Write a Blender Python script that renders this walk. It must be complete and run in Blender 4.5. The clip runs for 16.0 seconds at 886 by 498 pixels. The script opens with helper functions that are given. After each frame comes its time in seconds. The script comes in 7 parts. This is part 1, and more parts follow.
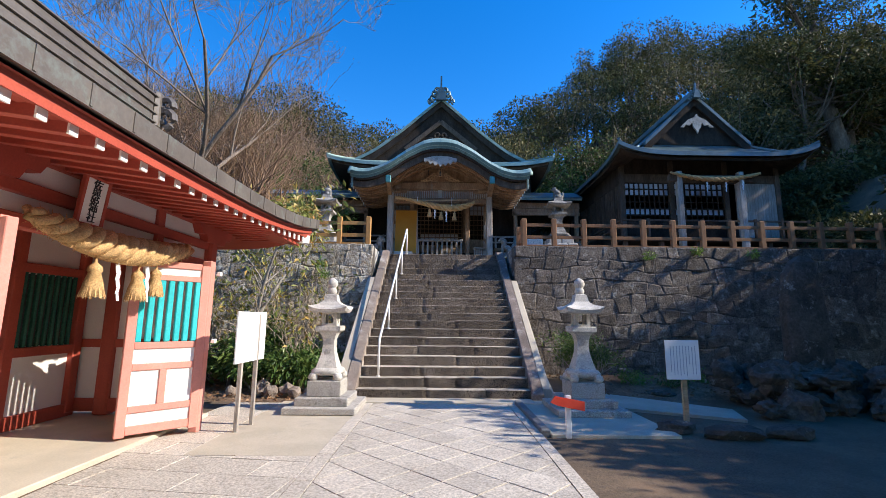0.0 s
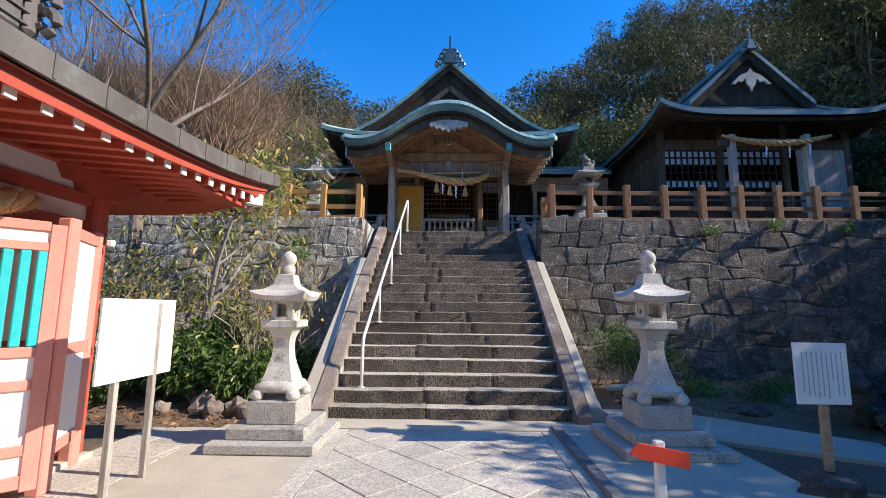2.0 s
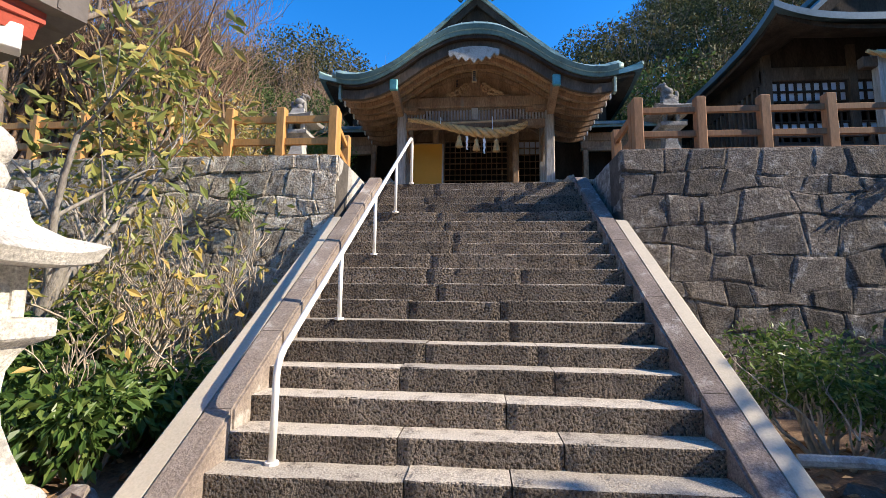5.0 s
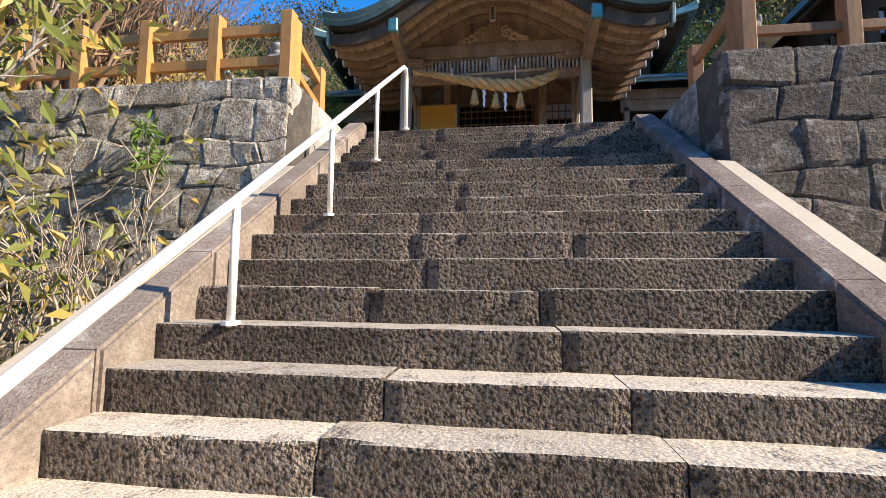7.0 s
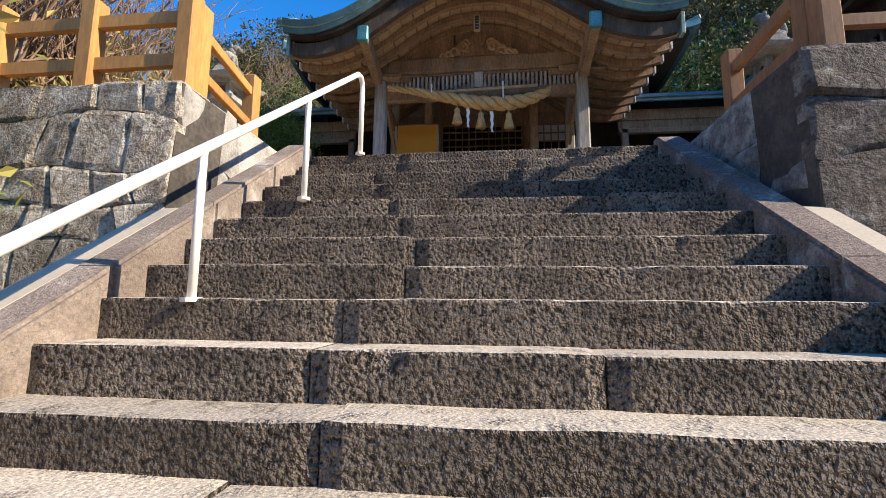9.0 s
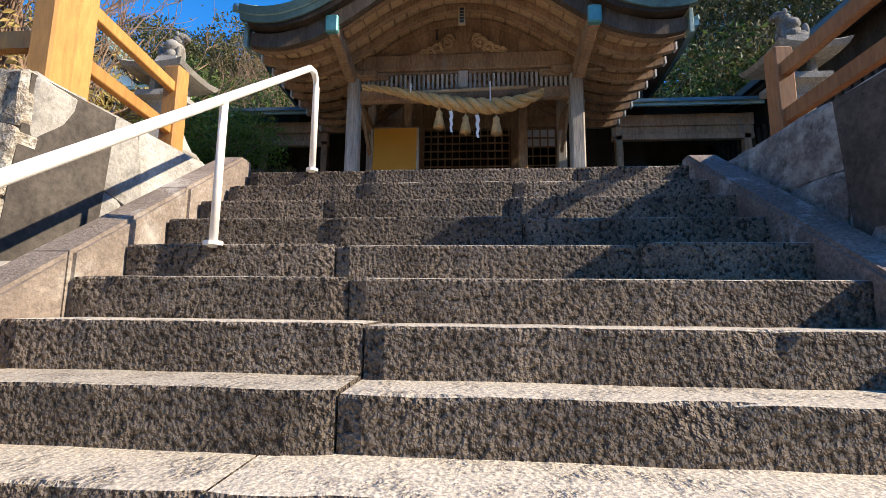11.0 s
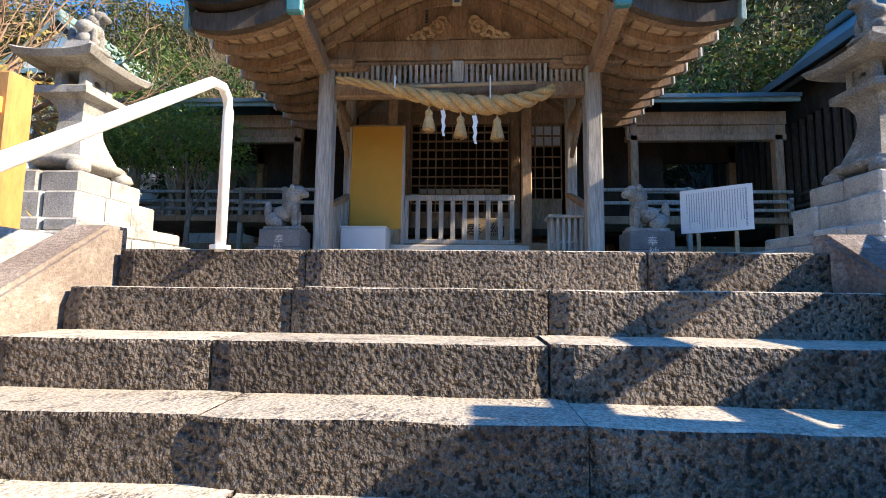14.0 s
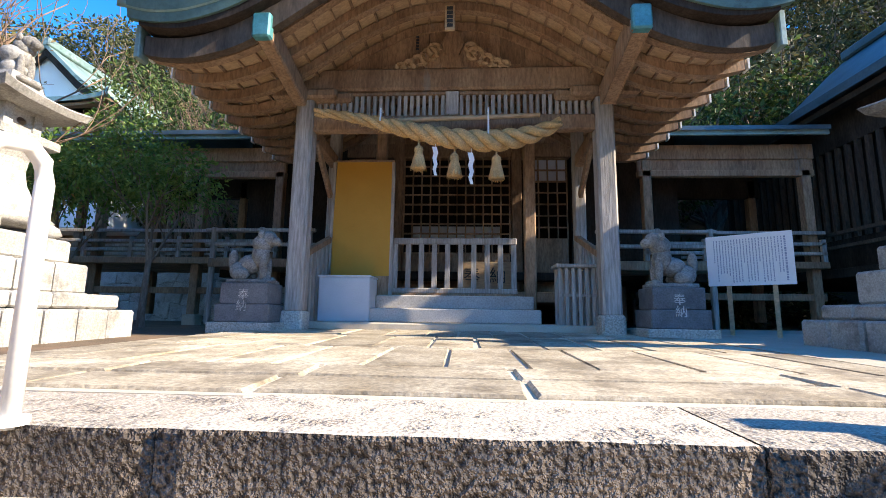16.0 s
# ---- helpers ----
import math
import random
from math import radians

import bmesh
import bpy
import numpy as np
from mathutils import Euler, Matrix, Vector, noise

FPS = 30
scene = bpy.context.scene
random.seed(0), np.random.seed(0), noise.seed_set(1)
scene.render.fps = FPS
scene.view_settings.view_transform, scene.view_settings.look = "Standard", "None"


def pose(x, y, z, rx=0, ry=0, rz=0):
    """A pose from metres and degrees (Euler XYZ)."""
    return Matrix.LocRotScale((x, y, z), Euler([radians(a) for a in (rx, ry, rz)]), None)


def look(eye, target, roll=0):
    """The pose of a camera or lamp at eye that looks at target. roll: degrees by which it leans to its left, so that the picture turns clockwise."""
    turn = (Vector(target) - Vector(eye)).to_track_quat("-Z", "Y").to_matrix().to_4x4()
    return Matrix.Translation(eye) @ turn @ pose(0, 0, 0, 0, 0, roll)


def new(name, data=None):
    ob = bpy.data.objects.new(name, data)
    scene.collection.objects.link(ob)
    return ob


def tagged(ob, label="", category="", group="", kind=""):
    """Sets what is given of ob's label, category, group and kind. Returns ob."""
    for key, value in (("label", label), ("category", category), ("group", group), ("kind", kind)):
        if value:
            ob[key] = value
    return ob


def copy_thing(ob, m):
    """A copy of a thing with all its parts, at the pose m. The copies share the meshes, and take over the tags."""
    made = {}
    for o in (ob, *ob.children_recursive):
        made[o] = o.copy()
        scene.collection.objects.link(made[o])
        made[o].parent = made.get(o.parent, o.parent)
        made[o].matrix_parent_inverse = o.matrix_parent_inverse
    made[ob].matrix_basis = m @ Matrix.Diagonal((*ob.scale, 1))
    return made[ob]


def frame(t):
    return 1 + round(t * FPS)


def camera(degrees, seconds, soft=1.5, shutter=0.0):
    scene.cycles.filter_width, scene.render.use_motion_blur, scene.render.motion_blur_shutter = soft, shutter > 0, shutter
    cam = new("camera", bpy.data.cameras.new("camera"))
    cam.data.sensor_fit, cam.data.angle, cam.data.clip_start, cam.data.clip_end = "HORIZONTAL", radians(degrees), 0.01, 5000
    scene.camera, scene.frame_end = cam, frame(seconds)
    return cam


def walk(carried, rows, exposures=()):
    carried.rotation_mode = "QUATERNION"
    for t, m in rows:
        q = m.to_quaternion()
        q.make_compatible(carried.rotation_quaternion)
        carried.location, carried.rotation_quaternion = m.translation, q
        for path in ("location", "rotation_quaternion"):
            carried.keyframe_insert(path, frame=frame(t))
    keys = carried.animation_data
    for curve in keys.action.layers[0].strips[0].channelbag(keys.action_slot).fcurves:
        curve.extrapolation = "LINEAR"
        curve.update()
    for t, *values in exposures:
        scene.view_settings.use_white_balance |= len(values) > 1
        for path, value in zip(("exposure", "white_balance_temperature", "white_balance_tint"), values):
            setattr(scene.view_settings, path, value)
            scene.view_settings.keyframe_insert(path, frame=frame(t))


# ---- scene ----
cam = camera(89.8, 16.0, soft=0.6)
PATH = [
    (0, (-0.049, 0.167, 1.461), (-0.033, 2.142, 1.772), 0.6),
    (0.5, (-0.017, 0.758, 1.466), (-0.018, 2.734, 1.778), 0.6),
    (1, (0.02, 1.358, 1.48), (0.01, 3.335, 1.783), 0.6),
    (1.5, (0.022, 1.956, 1.488), (-0.002, 3.935, 1.773), 0.6),
    (2, (0.056, 2.548, 1.471), (0.02, 4.53, 1.739), 0.55),
    (2.5, (0.074, 3.153, 1.457), (0.028, 5.136, 1.711), 0.6),
    (3, (0.103, 3.761, 1.43), (0.031, 5.744, 1.68), 0.65),
    (3.5, (0.119, 4.345, 1.425), (0.008, 6.328, 1.665), 0.7),
    (4, (0.139, 4.97, 1.421), (-0.009, 6.951, 1.655), 0.7),
    (6.5, (0.159, 7.697, 1.437), (-0.062, 9.675, 1.637), 0.7),
    (7, (0.149, 8.189, 1.417), (-0.117, 10.162, 1.6), 0.6),
    (7.5, (0.188, 8.65, 1.436), (-0.089, 10.619, 1.645), 0.65),
    (8, (0.231, 8.969, 1.629), (-0.012, 10.939, 1.878), 0.6),
    (8.5, (0.203, 9.209, 1.828), (-0.017, 11.179, 2.096), 0.55),
    (9, (0.214, 9.449, 1.924), (-0.009, 11.418, 2.194), 0.5),
    (11.5, (0.176, 10.468, 2.517), (0.047, 12.445, 2.786), 0.65),
    (12, (0.162, 10.657, 2.681), (0.041, 12.638, 2.924), 0.7),
    (12.5, (0.123, 10.87, 2.818), (0.001, 12.854, 3.036), 0.75),
    (13, (0.135, 11.069, 2.899), (0.014, 13.055, 3.106), 0.8),
    (13.5, (0.116, 11.248, 3.03), (0.02, 13.237, 3.223), 0.8),
    (14, (0.108, 11.406, 3.194), (0.001, 13.394, 3.382), 0.75),
    (14.5, (0.14, 11.601, 3.304), (0.024, 13.587, 3.515), 0.8),
    (15, (0.128, 11.803, 3.406), (0.017, 13.786, 3.639), 0.75),
    (15.5, (0.125, 12.022, 3.559), (0.013, 14.002, 3.818), 0.75),
    (16, (0.182, 12.229, 3.676), (0.069, 14.204, 3.972), 0.85),
]
EXPOSURES = [(0, 0.62, 6400, 10), (3.5, 0.65, 6500, 10), (6.5, 0.95, 7100, 10), (9, 0.78, 7100, 10), (12.5, 1.03, 7300, 10), (14.5, 1.48, 7300, 10), (16, 1.36, 6900, 10)]
walk(cam, [(t, look(eye, target, roll)) for t, eye, target, roll in PATH], EXPOSURES)

# ---- light ----
SUN_ELEV, SUN_AZ = radians(33.0), radians(98.0)  # azimuth clockwise from +y
world = bpy.data.worlds.new("sky")
scene.world = world
world.use_nodes = True
wn, wl = world.node_tree.nodes, world.node_tree.links
sky = wn.new("ShaderNodeTexSky")
sky.sky_type = "NISHITA"
sky.sun_disc = False
sky.sun_elevation, sky.sun_rotation = SUN_ELEV, SUN_AZ
sky.air_density, sky.dust_density, sky.ozone_density = 1.2, 0.1, 6.0
wn["Background"].inputs[1].default_value = 0.108
deep = wn.new("ShaderNodeHueSaturation")  # the deep blue of a clear winter day
deep.inputs["Hue"].default_value = 0.508
deep.inputs["Saturation"].default_value, deep.inputs["Value"].default_value = 1.3, 1.65
wl.new(sky.outputs[0], deep.inputs["Color"])
wl.new(deep.outputs[0], wn["Background"].inputs[0])
sun = new("sun", bpy.data.lights.new("sun", "SUN"))
sun.data.energy, sun.data.angle, sun.data.color = 5.0, radians(0.5), (1.0, 0.9, 0.76)
to_sun = Vector((math.cos(SUN_ELEV) * math.sin(SUN_AZ), math.cos(SUN_ELEV) * math.cos(SUN_AZ), math.sin(SUN_ELEV)))
sun.matrix_world = look(to_sun * 60, (0, 0, 0))

# ---- materials ----
def mat(name, c1, c2, scale=2.0, rough=0.8, bump=0.3, bscale=40.0, depth=0.006, metal=0.0, vary=0.12, stretch=(1, 1, 1),
        stain=None, stain_scale=1.2, stain_amount=0.5, spec=0.4, grain=0.35, object_space=False, worn=None):
    """Two tones mixed by broad noise, fine grain, optional stains, relief, and a small shift from piece to piece."""
    m = bpy.data.materials.new(name)
    m.use_nodes = True
    n, l = m.node_tree.nodes, m.node_tree.links
    b = n["Principled BSDF"]
    if object_space:
        src = n.new("ShaderNodeTexCoord").outputs["Object"]
    else:
        src = n.new("ShaderNodeNewGeometry").outputs["Position"]
    mp = n.new("ShaderNodeMapping")
    mp.inputs["Scale"].default_value = stretch
    l.new(src, mp.inputs[0])

    def tex(s, det=6.0, ro=0.6):
        t = n.new("ShaderNodeTexNoise")
        t.inputs["Scale"].default_value, t.inputs["Detail"].default_value, t.inputs["Roughness"].default_value = s, det, ro
        l.new(mp.outputs[0], t.inputs["Vector"])
        return t.outputs["Fac"]

    def mixc(fac, a, c, mode="MIX"):
        x = n.new("ShaderNodeMix")
        x.data_type, x.blend_type = "RGBA", mode
        for sock, v in ((x.inputs[0], fac), (x.inputs[6], a), (x.inputs[7], c)):
            if isinstance(v, (float, int)):
                sock.default_value = v
            elif isinstance(v, tuple):
                sock.default_value = (*v, 1)
            else:
                l.new(v, sock)
        return x.outputs[2]

    def ramp(fac, lo, hi):
        r = n.new("ShaderNodeMapRange")
        r.inputs[1].default_value, r.inputs[2].default_value = lo, hi
        l.new(fac, r.inputs[0])
        return r.outputs[0]

    col = mixc(ramp(tex(scale), 0.35, 0.65), c1, c2)
    fine = tex(bscale, 4.0, 0.7)
    g = n.new("ShaderNodeMapRange")
    g.inputs[1].default_value, g.inputs[2].default_value, g.inputs[3].default_value, g.inputs[4].default_value = 0.3, 0.7, 1 - grain, 1 + grain
    l.new(fine, g.inputs[0])
    gv = n.new("ShaderNodeCombineColor")
    for k in range(3):
        l.new(g.outputs[0], gv.inputs[k])
    col = mixc(1.0, col, gv.outputs[0], "MULTIPLY")
    if stain:
        col = mixc(ramp(tex(stain_scale, 8.0, 0.75), 0.62 - 0.2 * stain_amount, 0.72 - 0.1 * stain_amount), col, stain)
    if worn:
        # feet wear the upward faces pale; their sunlit look is in this colour too
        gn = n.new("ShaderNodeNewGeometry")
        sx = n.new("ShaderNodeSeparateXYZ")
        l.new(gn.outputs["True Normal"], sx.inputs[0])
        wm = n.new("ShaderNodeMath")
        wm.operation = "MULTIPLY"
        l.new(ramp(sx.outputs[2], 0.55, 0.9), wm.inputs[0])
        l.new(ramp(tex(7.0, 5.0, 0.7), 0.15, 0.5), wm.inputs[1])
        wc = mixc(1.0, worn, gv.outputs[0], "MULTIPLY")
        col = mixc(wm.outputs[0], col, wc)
        # shade in the pits between chisel marks as dark colour, worn away on treads
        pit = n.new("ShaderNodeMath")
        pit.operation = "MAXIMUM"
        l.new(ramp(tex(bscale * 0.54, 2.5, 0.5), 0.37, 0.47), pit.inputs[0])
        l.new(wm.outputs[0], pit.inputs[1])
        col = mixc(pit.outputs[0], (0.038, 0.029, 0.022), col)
    if vary:
        h = n.new("ShaderNodeHueSaturation")
        r = n.new("ShaderNodeObjectInfo")
        v = n.new("ShaderNodeMapRange")
        v.inputs[3].default_value, v.inputs[4].default_value = 1 - vary, 1 + vary
        l.new(r.outputs["Random"], v.inputs[0])
        l.new(v.outputs[0], h.inputs["Value"])
        l.new(col, h.inputs["Color"])
        col = h.outputs[0]
    l.new(col, b.inputs["Base Color"])
    b.inputs["Roughness"].default_value, b.inputs["Metallic"].default_value = rough, metal
    b.inputs["Specular IOR Level"].default_value = spec
    if bump:
        bp = n.new("ShaderNodeBump")
        bp.inputs["Strength"].default_value, bp.inputs["Distance"].default_value = bump, depth
        l.new(tex(bscale * 0.54, 2.5, 0.5) if worn else fine, bp.inputs["Height"])
        if worn:
            ws = n.new("ShaderNodeMapRange")
            ws.inputs[3].default_value, ws.inputs[4].default_value = bump, bump * 0.2
            l.new(wm.outputs[0], ws.inputs[0])
            l.new(ws.outputs[0], bp.inputs["Strength"])
        l.new(bp.outputs[0], b.inputs["Normal"])
    return m


def leaf_mat(name, c1, c2, c3, rough=0.6, spread=1.0, through_light=0.25):
    """Leaves: each one takes its own tone between three; a little light comes through."""
    m = bpy.data.materials.new(name)
    m.use_nodes = True
    n, l = m.node_tree.nodes, m.node_tree.links
    b, out = n["Principled BSDF"], n["Material Output"]
    g = n.new("ShaderNodeNewGeometry")
    r = n.new("ShaderNodeValToRGB")
    r.color_ramp.elements[0].color, r.color_ramp.elements[1].color = (*c1, 1), (*c3, 1)
    e = r.color_ramp.elements.new(0.55)
    e.color = (*c2, 1)
    l.new(g.outputs["Random Per Island"], r.inputs[0])
    l.new(r.outputs[0], b.inputs["Base Color"])
    b.inputs["Roughness"].default_value = rough
    b.inputs["Specular IOR Level"].default_value = 0.25
    t = n.new("ShaderNodeBsdfTranslucent")
    l.new(r.outputs[0], t.inputs[0])
    x = n.new("ShaderNodeMixShader")
    x.inputs[0].default_value = through_light
    l.new(b.outputs[0], x.inputs[1])
    l.new(t.outputs[0], x.inputs[2])
    l.new(x.outputs[0], out.inputs[0])
    return m


# sun on treads and shade on risers are partly held in these colours
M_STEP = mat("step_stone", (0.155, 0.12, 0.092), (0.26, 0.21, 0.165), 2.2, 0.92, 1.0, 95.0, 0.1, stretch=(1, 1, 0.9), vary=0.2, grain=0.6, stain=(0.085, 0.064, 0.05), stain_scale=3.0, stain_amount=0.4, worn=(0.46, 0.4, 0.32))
# sunlit left and shaded right wall get paler and darker copies of one stone
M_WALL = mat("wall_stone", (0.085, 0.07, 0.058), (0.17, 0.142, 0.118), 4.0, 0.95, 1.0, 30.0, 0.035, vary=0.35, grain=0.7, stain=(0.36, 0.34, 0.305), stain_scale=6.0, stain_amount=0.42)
M_WALLS = mat("sunlit_lichened_wall_stone", (0.27, 0.225, 0.175), (0.46, 0.4, 0.315), 7.0, 0.95, 1.0, 34.0, 0.05, vary=0.35, grain=0.75, stain=(0.6, 0.58, 0.52), stain_scale=7.0, stain_amount=0.7)
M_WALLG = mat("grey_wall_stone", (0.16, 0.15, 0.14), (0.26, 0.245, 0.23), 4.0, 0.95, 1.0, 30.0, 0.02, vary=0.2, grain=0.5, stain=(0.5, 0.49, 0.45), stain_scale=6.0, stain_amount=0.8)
# M_SLAB darkened for the shaded right balustrade; the left keeps its sunlit tone
M_SLABR = mat("shaded_balustrade_stone", (0.15, 0.118, 0.1), (0.24, 0.19, 0.163), 3.0, 0.9, 1.0, 60.0, 0.015, grain=0.5, stain=(0.48, 0.46, 0.42), stain_scale=4.0, stain_amount=0.38)
# same timber as M_FENCE, darkened in colour for the shaded right side
M_FENCE_SHADE = mat("shaded_timber", (0.24, 0.115, 0.052), (0.31, 0.155, 0.07), 4.0, 0.7, 0.3, 40.0, 0.004, stretch=(1, 1, 0.2), grain=0.25)
M_PALETWIG = mat("pale_twig", (0.34, 0.27, 0.2), (0.48, 0.4, 0.31), 4.0, 0.95, 0.3, 40.0, grain=0.3)
M_BROWNTWIG = mat("brown_twig", (0.2, 0.125, 0.08), (0.32, 0.21, 0.135), 4.0, 0.95, 0.3, 40.0, grain=0.3)
# M_OLDLANT darkened in colour for the shaded dogs and right terrace lantern
M_DIMLANT = mat("shaded_lichened_granite", (0.16, 0.148, 0.13), (0.28, 0.26, 0.23), 4.0, 0.9, 0.9, 50.0, 0.012, grain=0.45, stain=(0.42, 0.4, 0.36), stain_scale=8.0, stain_amount=0.3)
M_MORTAR = mat("wall_core", (0.065, 0.056, 0.048), (0.11, 0.095, 0.08), 5.0, 1.0, 0.5, 30.0)
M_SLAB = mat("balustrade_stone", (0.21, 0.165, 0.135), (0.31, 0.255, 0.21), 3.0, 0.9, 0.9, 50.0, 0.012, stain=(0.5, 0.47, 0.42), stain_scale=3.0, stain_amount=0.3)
M_CONC = mat("concrete", (0.43, 0.375, 0.29), (0.52, 0.455, 0.355), 1.5, 0.9, 0.3, 60.0, stain=(0.36, 0.33, 0.28), stain_scale=1.0, stain_amount=0.3, grain=0.12)
M_PAVE = mat("paving_granite", (0.44, 0.39, 0.325), (0.53, 0.475, 0.4), 1.2, 0.85, 0.5, 45.0, 0.006, vary=0.1, grain=0.5)
M_FLAG = mat("flagstone", (0.36, 0.295, 0.2), (0.56, 0.485, 0.36), 3.0, 0.7, 0.6, 40.0, 0.008, vary=0.25, grain=0.45, stain=(0.17, 0.135, 0.09), stain_scale=1.7, stain_amount=0.75)
M_EARTH = mat("earth", (0.1, 0.07, 0.046), (0.15, 0.108, 0.07), 1.2, 1.0, 0.6, 45.0, 0.008, grain=0.35, stain=(0.2, 0.13, 0.08), stain_scale=0.7)
M_SOIL = mat("soil", (0.13, 0.08, 0.05), (0.24, 0.15, 0.09), 3.0, 1.0, 1.0, 25.0, 0.03, grain=0.5)
M_LANT = mat("lantern_granite", (0.47, 0.435, 0.385), (0.6, 0.565, 0.51), 3.0, 0.9, 0.8, 70.0, 0.007, grain=0.45, vary=0.05, stain=(0.25, 0.235, 0.21), stain_scale=5.0, stain_amount=0.35)
M_LANTBASE = mat("stained_granite", (0.34, 0.315, 0.28), (0.46, 0.43, 0.385), 3.0, 0.9, 0.8, 60.0, 0.008, grain=0.45, vary=0.1, stain=(0.11, 0.1, 0.088), stain_scale=3.0, stain_amount=0.45)
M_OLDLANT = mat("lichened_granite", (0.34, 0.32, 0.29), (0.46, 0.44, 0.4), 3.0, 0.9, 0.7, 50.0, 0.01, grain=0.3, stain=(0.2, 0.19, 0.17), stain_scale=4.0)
M_DARKST = mat("dark_granite", (0.12, 0.12, 0.12), (0.18, 0.18, 0.18), 6.0, 0.7, 0.4, 60.0)
M_WOOD = mat("weathered_wood", (0.25, 0.148, 0.085), (0.385, 0.25, 0.152), 3.0, 0.8, 0.5, 30.0, 0.006, stretch=(1, 1, 0.25), stain=(0.28, 0.235, 0.195), stain_scale=2.0, stain_amount=0.1, grain=0.4, vary=0.2)
# M_WOOD darkened in colour for the shaded side hall and gable work
M_HALLW = mat("shaded_brown_wood", (0.075, 0.054, 0.04), (0.125, 0.094, 0.07), 3.0, 0.85, 0.4, 30.0, 0.006, stretch=(1, 1, 0.25), grain=0.35, spec=0.2)
M_SOFFIT = mat("eave_wood", (0.43, 0.28, 0.155), (0.54, 0.375, 0.225), 3.0, 0.8, 0.4, 30.0, 0.005, stretch=(0.3, 1, 1), grain=0.25)
M_POST = mat("bleached_post", (0.31, 0.27, 0.23), (0.45, 0.405, 0.355), 4.0, 0.85, 0.8, 40.0, 0.008, stretch=(1, 1, 0.08), grain=0.4)
# dark boards; the near-black tone also holds the shade of recessed gables
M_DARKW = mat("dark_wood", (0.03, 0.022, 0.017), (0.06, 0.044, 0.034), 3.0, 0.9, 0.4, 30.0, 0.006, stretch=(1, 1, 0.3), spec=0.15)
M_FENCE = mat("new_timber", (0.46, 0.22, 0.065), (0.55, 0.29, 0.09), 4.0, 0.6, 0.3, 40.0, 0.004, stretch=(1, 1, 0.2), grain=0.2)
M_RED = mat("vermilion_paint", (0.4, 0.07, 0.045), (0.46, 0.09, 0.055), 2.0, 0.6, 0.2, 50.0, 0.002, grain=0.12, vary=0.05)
M_PINK = mat("pale_vermilion", (0.62, 0.24, 0.19), (0.68, 0.29, 0.23), 2.0, 0.65, 0.2, 50.0, 0.002, grain=0.1, vary=0.05)
M_PLAST = mat("white_plaster", (0.76, 0.72, 0.68), (0.82, 0.79, 0.75), 1.0, 0.9, 0.15, 60.0, 0.002, grain=0.05, vary=0.0)
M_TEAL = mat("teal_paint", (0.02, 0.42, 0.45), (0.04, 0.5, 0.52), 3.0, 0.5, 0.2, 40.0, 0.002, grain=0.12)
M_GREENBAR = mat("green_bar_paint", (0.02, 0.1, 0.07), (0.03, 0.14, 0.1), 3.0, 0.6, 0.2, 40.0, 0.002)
M_TIP = mat("white_tip_paint", (0.82, 0.8, 0.76), (0.86, 0.84, 0.8), 3.0, 0.7, 0.1, 40.0, 0.001, grain=0.04, vary=0.03)
M_COPPERG = mat("green_copper", (0.09, 0.155, 0.135), (0.17, 0.26, 0.225), 1.2, 0.5, 0.3, 20.0, 0.004, metal=0.2, stain=(0.07, 0.09, 0.08), stain_scale=1.5, stain_amount=0.4, grain=0.15)
M_COPPER = mat("patina_copper", (0.16, 0.25, 0.22), (0.32, 0.42, 0.37), 1.2, 0.5, 0.3, 20.0, 0.004, metal=0.2, stain=(0.1, 0.13, 0.12), stain_scale=1.5, stain_amount=0.4, grain=0.15)
M_CAP = mat("turquoise_copper", (0.05, 0.2, 0.21), (0.1, 0.3, 0.31), 3.0, 0.5, 0.3, 30.0, 0.003, metal=0.2, grain=0.2)
M_COPPERD = mat("dark_copper", (0.06, 0.1, 0.11), (0.12, 0.17, 0.19), 1.2, 0.38, 0.3, 20.0, 0.004, metal=0.35, grain=0.15)
M_BROWNCU = mat("brown_copper", (0.15, 0.13, 0.115), (0.22, 0.195, 0.17), 1.2, 0.5, 0.2, 20.0, 0.003, metal=0.3, stain=(0.24, 0.28, 0.25), stain_scale=2.0, grain=0.12)
M_RAIL = mat("white_rail_paint", (0.78, 0.74, 0.68), (0.84, 0.81, 0.76), 4.0, 0.5, 0.2, 40.0, 0.002, grain=0.06, vary=0, stain=(0.35, 0.16, 0.07), stain_scale=4.0, stain_amount=-0.05)
M_WHITE = mat("white_board", (0.85, 0.84, 0.83), (0.88, 0.87, 0.86), 1.0, 0.7, 0.05, 40.0, 0.001, grain=0.03, vary=0)
M_INK = mat("ink", (0.03, 0.03, 0.035), (0.05, 0.05, 0.055), 4.0, 0.7, 0.0, vary=0)
M_BLUEINK = mat("faded_ink", (0.3, 0.33, 0.42), (0.36, 0.39, 0.47), 4.0, 0.8, 0.0, vary=0)
M_SIGNRED = mat("sign_red", (0.7, 0.06, 0.03), (0.75, 0.08, 0.04), 3.0, 0.5, 0.05, 40.0, 0.001, grain=0.05, vary=0)
M_ROPE = mat("rice_straw", (0.52, 0.32, 0.135), (0.66, 0.43, 0.2), 8.0, 0.9, 1.0, 60.0, 0.01, grain=0.4)
M_PAPER = mat("white_paper", (0.86, 0.86, 0.86), (0.9, 0.9, 0.9), 3.0, 0.8, 0.05, 40.0, 0.001, grain=0.03, vary=0)
